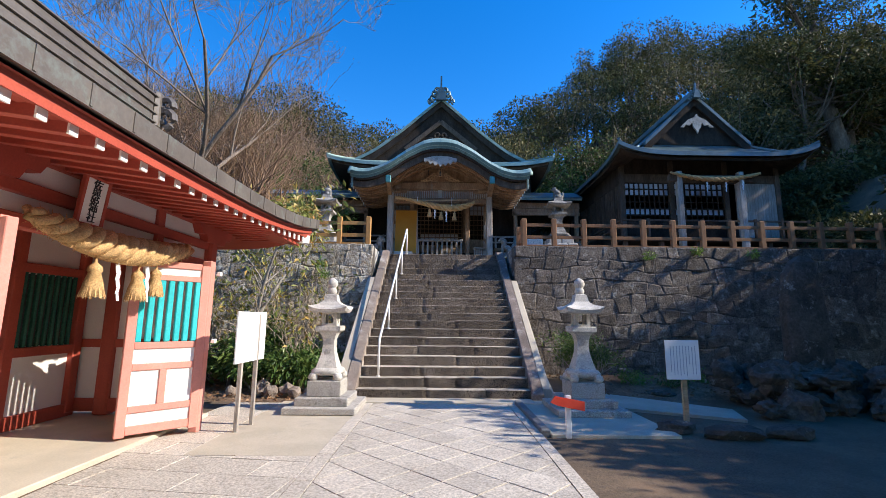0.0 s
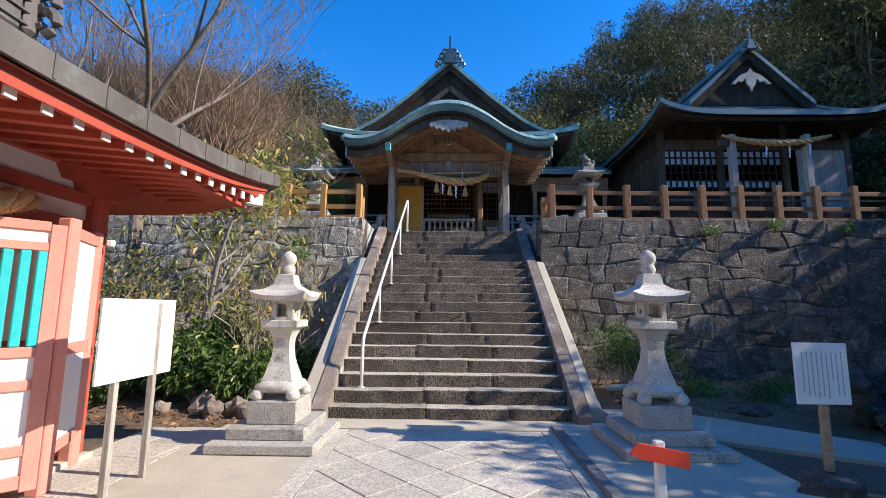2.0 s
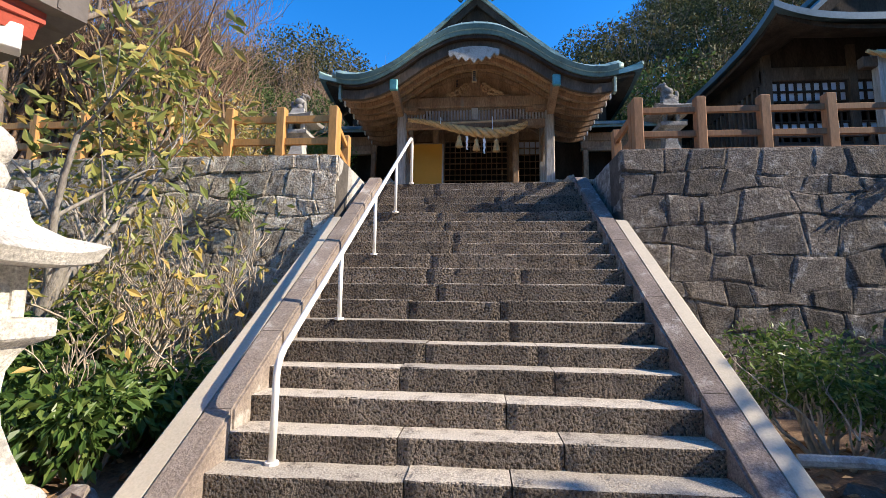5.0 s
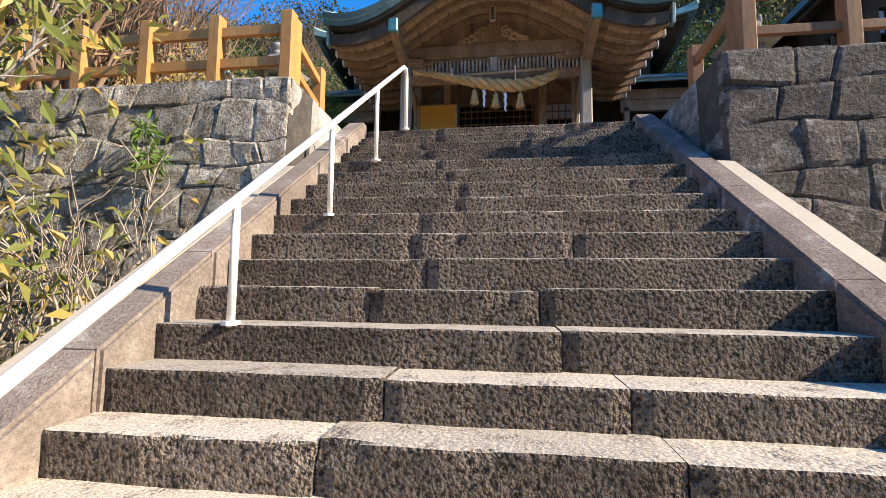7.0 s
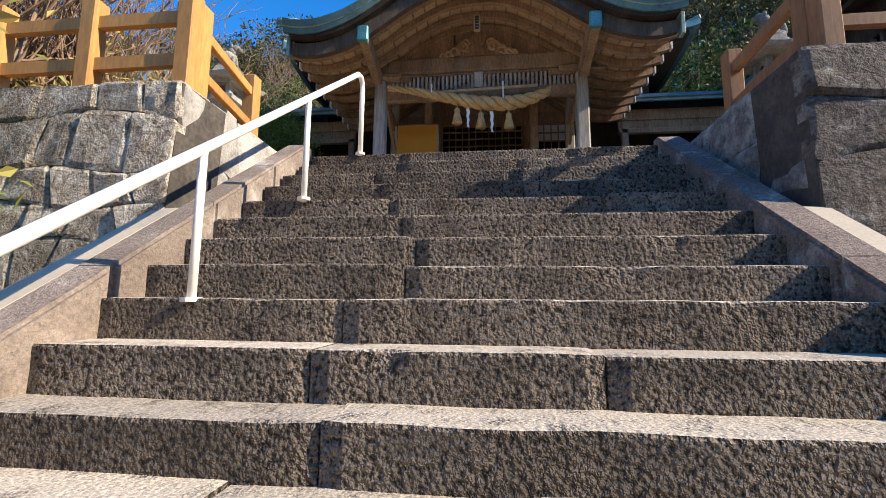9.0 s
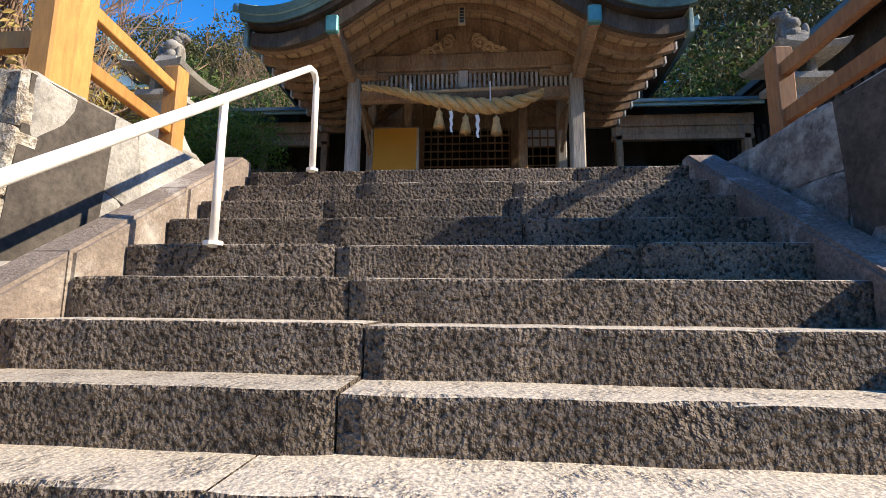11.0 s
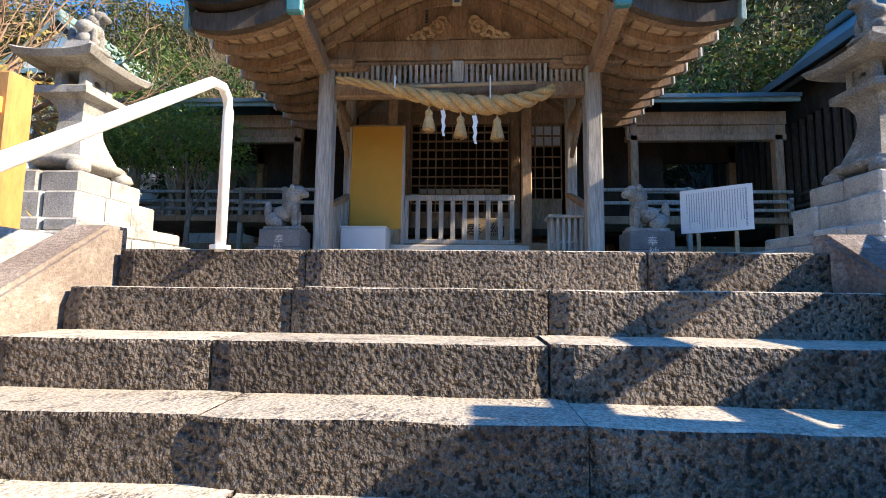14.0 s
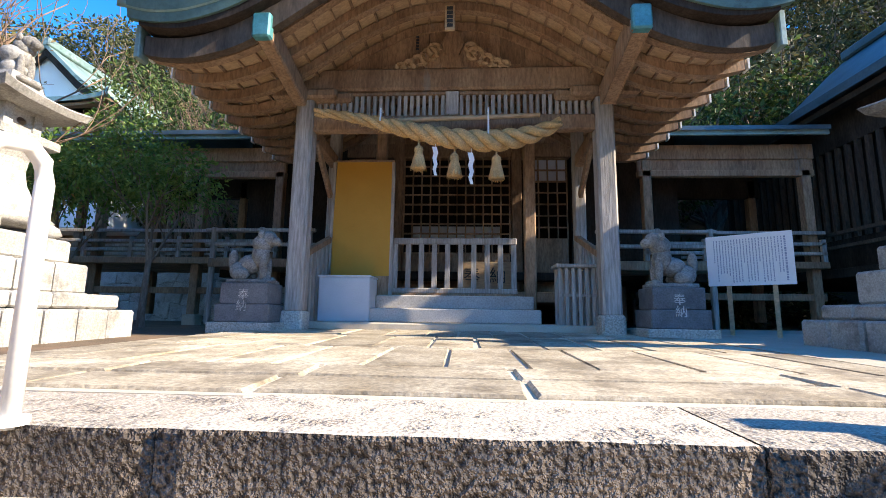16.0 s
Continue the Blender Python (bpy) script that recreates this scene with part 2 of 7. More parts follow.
M_ORANGE = mat("ochre_board", (0.62, 0.3, 0.035), (0.68, 0.34, 0.05), 1.5, 0.7, 0.1, 60.0, 0.001, grain=0.06, vary=0)
M_STEPW = mat("pale_step_stone", (0.4, 0.37, 0.33), (0.5, 0.465, 0.42), 2.0, 0.85, 0.4, 50.0, 0.004, grain=0.25)
M_GREYBOX = mat("grey_cloth", (0.52, 0.57, 0.6), (0.6, 0.65, 0.68), 1.5, 0.8, 0.2, 60.0, 0.002, grain=0.08)
M_BARK = mat("bark", (0.15, 0.115, 0.085), (0.25, 0.2, 0.16), 5.0, 0.95, 1.0, 25.0, 0.03, stretch=(1, 1, 0.3), grain=0.4)
M_GREYBARK = mat("grey_bark", (0.25, 0.22, 0.19), (0.36, 0.33, 0.29), 5.0, 0.95, 0.8, 30.0, 0.015, stretch=(1, 1, 0.4), grain=0.35)
M_ROCK = mat("garden_rock", (0.055, 0.046, 0.038), (0.11, 0.093, 0.077), 3.0, 0.95, 1.0, 20.0, 0.03, grain=0.4, stain=(0.4, 0.39, 0.36), stain_scale=4.0, stain_amount=0.1)
# glass panes; the reflected sky is a pale blue base colour
M_GLASSP = mat("sky_tinted_pane", (0.5, 0.52, 0.58), (0.6, 0.62, 0.68), 1.0, 0.3, 0.0, grain=0.02, spec=0.6)
L_FOREST = leaf_mat("forest_leaf", (0.03, 0.039, 0.014), (0.075, 0.083, 0.028), (0.2, 0.175, 0.062), through_light=0.15)
L_EVER = leaf_mat("evergreen_leaf", (0.03, 0.06, 0.015), (0.075, 0.12, 0.03), (0.17, 0.22, 0.06))
L_OLIVE = leaf_mat("olive_leaf", (0.045, 0.047, 0.017), (0.105, 0.097, 0.037), (0.24, 0.185, 0.075), through_light=0.15)
L_BROWN = leaf_mat("brown_twig_leaf", (0.2, 0.13, 0.075), (0.32, 0.22, 0.12), (0.33, 0.28, 0.12), 0.7)
L_LOQUAT = leaf_mat("shrub_leaf", (0.15, 0.19, 0.045), (0.34, 0.34, 0.1), (0.62, 0.4, 0.12), 0.4, through_light=0.35)
L_DARKB = leaf_mat("dark_bush_leaf", (0.035, 0.075, 0.02), (0.085, 0.15, 0.035), (0.2, 0.26, 0.07), 0.35)
L_BRIGHT = leaf_mat("bright_leaf", (0.08, 0.16, 0.03), (0.16, 0.26, 0.05), (0.25, 0.32, 0.08), 0.4)
L_YELLOW = leaf_mat("yellow_leaf", (0.3, 0.22, 0.07), (0.4, 0.28, 0.09), (0.38, 0.32, 0.12), 0.6)
L_DEAD = leaf_mat("fallen_leaf", (0.14, 0.07, 0.035), (0.24, 0.13, 0.07), (0.34, 0.22, 0.12), 0.8, through_light=0.0)

# ---- builders ----
def thing(name, at=(0, 0, 0), label="", category="", group="", kind=""):
    ob = new(name)
    ob.location = at
    ob.empty_display_size = 0.1
    return tagged(ob, label, category, group, kind)


def world_at(ob):
    p = Vector(ob.location)
    while ob.parent:
        ob = ob.parent
        p += Vector(ob.location)
    return p


def mesh_of(bm, material, smooth=False, name="mesh"):
    me = bpy.data.meshes.new(name)
    bmesh.ops.recalc_face_normals(bm, faces=bm.faces)
    bm.to_mesh(me)
    bm.free()
    me.materials.append(material)
    if smooth:
        for p in me.polygons:
            p.use_smooth = True
    return me


def part(name, bm, material, parent=None, label="", smooth=False):
    """Links a bmesh in world coordinates as one mesh object under a thing or part."""
    if parent:
        bm.transform(Matrix.Translation(-world_at(parent)))
    ob = new(name, mesh_of(bm, material, smooth, name))
    ob.parent = parent
    return tagged(ob, label)


def solo(name, bm, material, label, category, kind="", group="", smooth=False):
    """A thing that is one mesh, with its origin at the middle of its base."""
    lo = [min(v.co[k] for v in bm.verts) for k in range(3)]
    hi = [max(v.co[k] for v in bm.verts) for k in range(3)]
    at = Vector(((lo[0] + hi[0]) / 2, (lo[1] + hi[1]) / 2, lo[2]))
    bm.transform(Matrix.Translation(-at))
    ob = new(name, mesh_of(bm, material, smooth, name))
    ob.location = at
    return tagged(ob, label, category, group, kind)


def box(bm, lo, hi, bev=0.0, turn=None):
    r = bmesh.ops.create_cube(bm, size=1.0)
    c = [(a + b) / 2 for a, b in zip(lo, hi)]
    s = [max(1e-4, b - a) for a, b in zip(lo, hi)]
    for v in r["verts"]:
        v.co = Vector((v.co.x * s[0], v.co.y * s[1], v.co.z * s[2]))
        if turn:
            v.co = turn @ v.co
        v.co += Vector(c)
    if bev:
        es = list({e for v in r["verts"] for e in v.link_edges})
        bmesh.ops.bevel(bm, geom=es, offset=bev, segments=1, affect="EDGES")
    return bm


def B(lo, hi, bev=0.0, turn=None):
    return box(bmesh.new(), lo, hi, bev, turn)


def beam(bm, a, b, w, h, bev=0.0):
    """A squared timber from a to b, w wide and h high."""
    a, b = Vector(a), Vector(b)
    d = b - a
    q = d.to_track_quat("X", "Z").to_matrix()
    r = bmesh.ops.create_cube(bm, size=1.0)
    for v in r["verts"]:
        v.co = q @ Vector((v.co.x * d.length, v.co.y * w, v.co.z * h)) + (a + b) / 2
    if bev:
        es = list({e for v in r["verts"] for e in v.link_edges})
        bmesh.ops.bevel(bm, geom=es, offset=bev, segments=1, affect="EDGES")
    return bm


def tube(bm, pts, radii, sides=8, cap=True):
    """A round limb through points with a radius at each."""
    pts = [Vector(p) for p in pts]
    if not hasattr(radii, "__len__"):
        radii = [radii] * len(pts)
    rings = []
    for i, p in enumerate(pts):
        d = (pts[min(i + 1, len(pts) - 1)] - pts[max(i - 1, 0)]).normalized()
        u = d.cross(Vector((0.31, 0.17, 0.93) if abs(d.z) < 0.9 else (1, 0.1, 0))).normalized()
        v = d.cross(u)
        rings.append([bm.verts.new(p + (u * math.cos(2 * math.pi * k / sides) + v * math.sin(2 * math.pi * k / sides)) * radii[i]) for k in range(sides)])
    for a, b in zip(rings, rings[1:]):
        for k in range(sides):
            bm.faces.new((a[k], a[(k + 1) % sides], b[(k + 1) % sides], b[k]))
    if cap:
        bm.faces.new(rings[0][::-1])
        bm.faces.new(rings[-1])
    return bm


def loft(bm, sections):
    """Skin over closed loops of equal length, capped at both ends."""
    rings = [[bm.verts.new(p) for p in s] for s in sections]
    n = len(rings[0])
    for a, b in zip(rings, rings[1:]):
        for k in range(n):
            bm.faces.new((a[k], a[(k + 1) % n], b[(k + 1) % n], b[k]))
    bm.faces.new(rings[0][::-1])
    bm.faces.new(rings[-1])
    return bm


def square(cx, cy, z, h, n=1, cut=0.0, lift=0.0):
    """A square loop of half width h with n pieces a side; lift raises the corners, cut trims them."""
    out = []
    cs = [(-1, -1), (1, -1), (1, 1), (-1, 1)]
    for (ax, ay), (bx, by) in zip(cs, cs[1:] + cs[:1]):
        for k in range(n):
            t = k / n
            x, y = ax + (bx - ax) * t, ay + (by - ay) * t
            e = abs(2 * t - 1) if n > 1 else 1.0
            sc = 1.0 - cut * (1.0 if k == 0 else 0.0)
            out.append(Vector((cx + x * h * sc, cy + y * h * sc, z + lift * e ** 3)))
    return out


def prism(bm, poly, axis, a, b):
    """A flat outline of (u, v) pairs drawn out from a to b along x, y or z."""
    def P(u, v, w):
        return {"x": (w, u, v), "y": (u, w, v), "z": (u, v, w)}[axis]
    lo = [bm.verts.new(P(u, v, a)) for u, v in poly]
    hi = [bm.verts.new(P(u, v, b)) for u, v in poly]
    n = len(poly)
    for k in range(n):
        bm.faces.new((lo[k], lo[(k + 1) % n], hi[(k + 1) % n], hi[k]))
    bm.faces.new(lo[::-1])
    bm.faces.new(hi)
    return bm


def lerp_table(tab, x):
    xs = [p[0] for p in tab]
    return float(np.interp(x, xs, [p[1] for p in tab]))


def text_mesh(word, size, depth=0.004):
    cu = bpy.data.curves.new("writing", "FONT")
    cu.body, cu.size, cu.extrude, cu.align_x, cu.align_y = word, size, depth, "CENTER", "CENTER"
    ob = bpy.data.objects.new("writing", cu)
    scene.collection.objects.link(ob)
    bpy.context.view_layer.update()
    me = bpy.data.meshes.new_from_object(ob.evaluated_get(bpy.context.evaluated_depsgraph_get()))
    bpy.data.objects.remove(ob)
    return me


def writing(word, size, m, material, parent, label, name="lettering"):
    """Raised characters at the pose m in the world."""
    me = text_mesh(word, size)
    me.transform(Matrix.Translation(-world_at(parent)) @ m)
    me.materials.clear()
    me.materials.append(material)
    ob = new(name, me)
    ob.parent = parent
    return tagged(ob, label)


def quad_piece(me_name, pts, z0, z1, bev, material, rnd):
    """A flat stone with the outline pts (x, y) from z0 to z1, edges worn."""
    c = Vector((sum(p[0] for p in pts) / len(pts), sum(p[1] for p in pts) / len(pts)))
    bm = bmesh.new()
    rings = []
    for z, k in ((z0, 0.0), (z1 - bev, 0.0), (z1, bev)):
        ring = []
        for x, y in pts:
            d = c - Vector((x, y))
            if d.length > 1e-6:
                d = d.normalized() * k
            ring.append(bm.verts.new((x + d.x, y + d.y, z)))
        rings.append(ring)
    n = len(pts)
    for a, b in zip(rings, rings[1:]):
        for k in range(n):
            bm.faces.new((a[k], a[(k + 1) % n], b[(k + 1) % n], b[k]))
    bm.faces.new(rings[-1])
    return bm


def clip_poly(poly, x0, x1, y0, y1):
    for ax, lim, sgn in ((0, x0, 1), (0, x1, -1), (1, y0, 1), (1, y1, -1)):
        out = []
        for p, q in zip(poly, poly[1:] + poly[:1]):
            dp, dq = sgn * (p[ax] - lim), sgn * (q[ax] - lim)
            if dp >= 0:
                out.append(p)
            if dp * dq < 0:
                t = dp / (dp - dq)
                out.append((p[0] + (q[0] - p[0]) * t, p[1] + (q[1] - p[1]) * t))
        poly = out
        if len(poly) < 3:
            return []
    return poly


# ---- ground, one sheet ----
RISE, TREAD, FOOT, STEPS = 0.178, 0.265, 8.62, 19
TOP = RISE * STEPS
WALL_Y, WALL_TOP = 12.05, 3.45


def smooth01(a, b, x):
    t = min(1.0, max(0.0, (x - a) / (b - a)))
    return t * t * (3 - 2 * t)


def ground_z(x, y):
    edge = 13.5 if -1.95 < x < 2.05 else 12.5
    z = smooth01(edge - 0.1, edge, y) * 3.36
    if y > edge:
        z += 0.02 * min(5, y - edge)
    if -1.95 > x or x > 2.05:
        z += 0.12 * smooth01(8.8, 10.5, y) * (1 if y < edge - 0.1 else 0)
    hill = smooth01(26, 42, y) * (7.3 + 8.0 * smooth01(-3, 20, x) + 1.8 * smooth01(-5, -14, x))
    hill += 4.0 * smooth01(24.0, 31, y) * smooth01(-3.5, -9, x) * (1 - smooth01(31, 44, y))
    hill += 4.5 * smooth01(14.0, 19, x) * smooth01(12.6, 17, y)
    far = smooth01(60, 150, math.hypot(x, y))
    return z + hill * (1 - far)


bm = bmesh.new()
xs = [-1500, -400, -150, -90, -60, -45] + [-36 + 2 * i for i in range(13)] + [-10, -8, -6, -4.5, -3, -2.05, -1.9, -0.6, 0.6, 2.0, 2.15, 3, 4.5, 6, 8, 10, 12] + [13.5 + 1.5 * i for i in range(15)] + [38, 45, 60, 90, 150, 400, 1500]
ys = [-1500, -400, -120, -60, -30, -15, -8, -4, 0, 3, 6, 8.5, 9.0, 9.8, 10.6, 11.4, 12.0, 12.4, 12.5, 13.0, 13.4, 13.5, 15, 16.5, 18] + [19.5 + 1.5 * i for i in range(24)] + [58, 65, 80, 110, 150, 400, 1500]
grid = [[bm.verts.new((x, y, ground_z(x, y) - 0.03)) for x in xs] for y in ys]
for j in range(len(ys) - 1):
    for i in range(len(xs) - 1):
        bm.faces.new((grid[j][i], grid[j][i + 1], grid[j + 1][i + 1], grid[j + 1][i]))
tagged(new("ground", mesh_of(bm, M_EARTH, True)), "sandy brown earth of the shrine yard and hill", "ground", kind="structure")

# soil bed under the left shrubs and the right garden
for nm, x0, x1, y0, y1 in (("planting_bed", -12, -2.1, 8.35, 12.0), ("planting_bed", 2.75, 13, 8.9, 12.0)):
    bm = bmesh.new()
    bmesh.ops.create_grid(bm, x_segments=40, y_segments=14, size=0.5)
    for v in bm.verts:
        x, y = x0 + (v.co.x + 0.5) * (x1 - x0), y0 + (v.co.y + 0.5) * (y1 - y0)
        e = min(1, 3 * (0.5 - abs(v.co.x)), 3 * (0.5 - abs(v.co.y)))
        v.co = Vector((x, y, ground_z(x, y) - 0.04 + 0.06 * min(1, e * 2) + 0.03 * noise.noise(Vector((x * 2, y * 2, 0)))))
    tagged(new(nm, mesh_of(bm, M_SOIL, True)), "reddish brown soil bed scattered with fallen leaves", "soil bed", kind="structure")

# apron of pale concrete at the foot of the stairs and beside the lanterns
bm = bmesh.new()
box(bm, (-2.75, 5.2, -0.1), (-1.335, 8.35, 0.006))
tagged(new("apron", mesh_of(bm, M_CONC)), "pale concrete apron round the stone lantern", "pavement", kind="structure")
bm = B((-1.9, 8.2, -0.1), (1.9, 8.75, 0.03), 0.01)
tagged(new("landing", mesh_of(bm, M_CONC)), "smooth concrete strip before the first step", "pavement", kind="structure")
bm = B((1.42, 6.15, -0.1), (3.1, 8.2, 0.012), 0.008)
tagged(new("apron", mesh_of(bm, M_CONC)), "pale concrete pad under the stone lantern", "pavement", kind="structure")
bm = bmesh.new()
prism(bm, [(2.02, 8.5), (4.6, 7.1), (4.9, 7.9), (3.4, 9.3), (2.75, 10.6), (2.3, 11.9), (2.3, 8.8)], "z", -0.1, 0.016)
tagged(new("side_path", mesh_of(bm, M_CONC)), "concrete side path curving along the stair flank", "pavement", kind="structure")

# ---- retaining walls of fitted stones ----
def stone_wall(name, label, u0, u1, z0, z1, place, seed, course=0.36, width=0.5, material=None):
    """Wavy courses of fitted blocks; place(u, z, out) gives the world point."""
    rnd = random.Random(seed)
    root = thing(name, place(u0, z0, 0), label, "retaining wall", kind="structure")
    core = bmesh.new()
    loft(core, [[Vector(place(u, z, o)) for z, o in ((z0 - 0.3, -0.015), (z1 - 0.02, -0.015), (z1 - 0.02, -0.5), (z0 - 0.3, -0.5))] for u in np.linspace(u0, u1, 6)])
    part("core", core, M_MORTAR, root, "dark gaps between the stones")
    nz = max(2, round((z1 - z0) / course))
    beds = []
    for k in range(nz + 1):
        amp = 0.0 if k in (0, nz) else 1.0
        z = z0 + k * (z1 - z0) / nz + amp * rnd.uniform(-0.16, 0.16) * course
        beds.append((z, amp * rnd.uniform(0.04, 0.08), amp * rnd.uniform(0.025, 0.05), rnd.uniform(0, 6), rnd.uniform(0, 6)))

    def bed(k, u):
        z, a1, a2, p1, p2 = beds[k]
        return z + a1 * math.sin(u * 1.6 + p1) + a2 * math.sin(u * 4.7 + p2)

    cols, rows = (0, 0.07, 0.36, 0.66, 0.93, 1), (0, 0.1, 0.5, 0.9, 1)
    for k in range(nz):
        u, tilt = u0, 0.0
        while u < u1 - 0.01:
            w = width * rnd.choice((0.6, 0.8, 0.95, 1.1, 1.35))
            if u1 - u - w < 0.3 * width:
                w = u1 - u
            t2 = 0.0 if u + w > u1 - 0.01 else rnd.uniform(-0.13, 0.13)
            gap, bulge, step = 0.0015, rnd.uniform(0.006, 0.017), rnd.uniform(-0.006, 0.008)
            drop, lift = rnd.uniform(-0.018, 0.018), rnd.uniform(-0.018, 0.018)
            bmm = bmesh.new()
            grid = []
            for j, b in enumerate(rows):
                line = []
                for i, a in enumerate(cols):
                    left, right = u + tilt * (b - 0.5) + gap, u + w + t2 * (b - 0.5) - gap
                    uu = left + (right - left) * a
                    lo, hi = bed(k, uu) + gap, bed(k + 1, uu) - gap
                    zz = lo + (hi - lo) * b
                    rim = i in (0, 5) or j in (0, 4)
                    if i in (0, 5) and j in (0, 4):
                        uu += 0.007 * (1 if i == 0 else -1)
                        zz += 0.007 * (1 if j == 0 else -1)
                    elif rim:
                        uu += rnd.uniform(-0.006, 0.006)
                        zz += rnd.uniform(-0.007, 0.007)
                    o = step + (0 if rim else bulge + (a - 0.5) * drop + (b - 0.5) * lift + rnd.uniform(-0.008, 0.008))
                    line.append(bmm.verts.new(place(uu, zz, o)))
                grid.append(line)
            for ra, rb in zip(grid, grid[1:]):
                for i in range(5):
                    bmm.faces.new((ra[i], ra[i + 1], rb[i + 1], rb[i]))
            loop = grid[0] + [g[5] for g in grid[1:4]] + grid[4][::-1] + [g[0] for g in grid[3:0:-1]]
            inward = Vector(place(u, z0, -0.1)) - Vector(place(u, z0, 0))
            back = [bmm.verts.new(v.co + inward) for v in loop]
            for i in range(len(loop)):
                i2 = (i + 1) % len(loop)
                bmm.faces.new((loop[i2], loop[i], back[i], back[i2]))
            part("stone", bmm, material or M_WALL, root)
            u, tilt = u + w, t2
    return root


def face_right(u, z, o):
    return (u, WALL_Y - 0.22 * (WALL_TOP - z) / WALL_TOP - o, z)


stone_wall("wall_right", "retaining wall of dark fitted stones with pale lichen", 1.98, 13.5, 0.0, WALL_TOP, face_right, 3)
stone_wall("wall_left", "retaining wall of fitted stones, coloured paler as sunlit, behind shrubs", -9.5, -1.86, 0.0, WALL_TOP, face_right, 5, 0.3, 0.42, M_WALLS)
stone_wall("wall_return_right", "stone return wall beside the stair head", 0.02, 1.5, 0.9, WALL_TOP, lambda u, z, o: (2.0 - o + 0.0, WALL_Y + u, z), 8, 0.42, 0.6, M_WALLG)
# paler granite carries the sunlight on this return wall in its colour
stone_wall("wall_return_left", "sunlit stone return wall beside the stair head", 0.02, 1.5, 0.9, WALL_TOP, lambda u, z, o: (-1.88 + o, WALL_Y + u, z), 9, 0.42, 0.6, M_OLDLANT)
stone_wall("wall_rear", "low sunlit wall of rough stones behind the corridor", -11.0, -3.6, 3.3, 5.0, lambda u, z, o: (u, 23.8 - o, z), 12, 0.3, 0.42, M_OLDLANT)

# ---- stairs ----
stair = thing("stairs", (0.05, FOOT, 0), "wide weathered granite staircase of nineteen steps", "stairs", kind="structure")
rnd = random.Random(11)
for i in range(1, STEPS + 1):
    y, z1 = FOOT + (i - 1) * TREAD, i * RISE
    x0, x1 = -1.62 + 0.1 * (i / STEPS), 1.71
    cuts = [x0]
    n = rnd.choice((2, 3, 3))
    for k in range(1, n):
        cuts.append(x0 + (x1 - x0) * (k + rnd.uniform(-0.3, 0.3)) / n)
    cuts.append(x1)
    for a, b in zip(cuts, cuts[1:]):
        bm = bmesh.new()
        dy, dz = rnd.uniform(-0.012, 0.012), rnd.uniform(-0.008, 0.008)
        nx = max(3, int((b - a) / 0.07))
        secs = []
        depth = TREAD + 0.12 if i < STEPS else 0.5
        for q in range(nx + 1):
            x = a + 0.004 + (b - a - 0.008) * q / nx
            w = noise.noise(Vector((x * 4, i * 3.3, 0))) * 0.008 + noise.noise(Vector((x * 17, i * 5.1, 4))) * 0.003
            chip = max(0, noise.noise(Vector((x * 3.1, i * 9.7, 2))) - 0.35) * 0.07
            yy, zz = y + dy + w, z1 + dz + w * 0.5
            end = 0.012 if q in (0, nx) else 0
            secs.append([Vector((x, yy + end, zz - RISE - 0.05)), Vector((x, yy + end + 0.003, zz - RISE * 0.5)), Vector((x, yy + end + chip, zz - 0.014 - chip)), Vector((x, yy + 0.005 + end + chip, zz - 0.003 - chip * .5)), Vector((x, yy + 0.016 + chip, zz - end * 0.5)), Vector((x, yy + depth, zz)), Vector((x, yy + depth, zz - RISE - 0.05))])
        loft(bm, secs)
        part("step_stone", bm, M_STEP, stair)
bm = prism(bmesh.new(), [(FOOT + 0.3, -0.1), (FOOT + STEPS * TREAD, TOP - 0.3), (FOOT + STEPS * TREAD + 0.3, -0.1)], "x", -1.8, 1.9)
part("core", bm, M_MORTAR, stair)


def nosing(y):
    return RISE + (y - FOOT) * RISE / TREAD


def flank(name, label, x0, x1, y0, y1, rise, material, joints, cap=9.0):
    root = thing(name, ((x0 + x1) / 2, y0, 0), label, "balustrade", kind="structure")
    ysj = np.linspace(y0, y1, joints + 1)
    for a, b in zip(ysj, ysj[1:]):
        a, b = a + 0.004, b - 0.004
        pts = [(a, -0.1), (a, min(cap, nosing(a) + rise))]
        if nosing(b) + rise > cap > nosing(a) + rise:
            pts.append((a + (cap - nosing(a) - rise) * TREAD / RISE, cap))
        pts += [(b, min(cap, nosing(b) + rise)), (b, -0.1)]
        bm = prism(bmesh.new(), pts, "x", x0, x1)
        bmesh.ops.bevel(bm, geom=[e for e in bm.edges if max(v.co.z for v in e.verts) > 0 and abs(e.verts[0].co.x - e.verts[1].co.x) < 0.01], offset=0.018, segments=2, affect="EDGES")
        part("slab", bm, material, root)
    return root


def lean_slope(name, label, xa, xb, foot, y0, y1, rise, material):
    """A smooth sloping kerb whose outer face leans out towards its foot."""
    root = thing(name, ((xa + xb) / 2, y0, 0), label, "balustrade", kind="structure")
    secs = []
    for y in np.linspace(y0, y1, 12):
        z = nosing(y) + rise + 0.006 * noise.noise(Vector((xa, y * 3, 0)))
        f = xb + (foot - xb) * (1.0 - 0.55 * (y - y0) / (y1 - y0))
        secs.append([Vector((xa, y, -0.1)), Vector((xa, y, z)), Vector((xb, y, z - 0.004)), Vector((xb + (0.014 if foot > xb else -0.014), y, z - 0.016)), Vector((f, y, -0.1))])
    part("slope", loft(bmesh.new(), secs), material, root)
    return root


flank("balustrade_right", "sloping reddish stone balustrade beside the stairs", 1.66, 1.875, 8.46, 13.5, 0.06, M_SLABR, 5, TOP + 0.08)
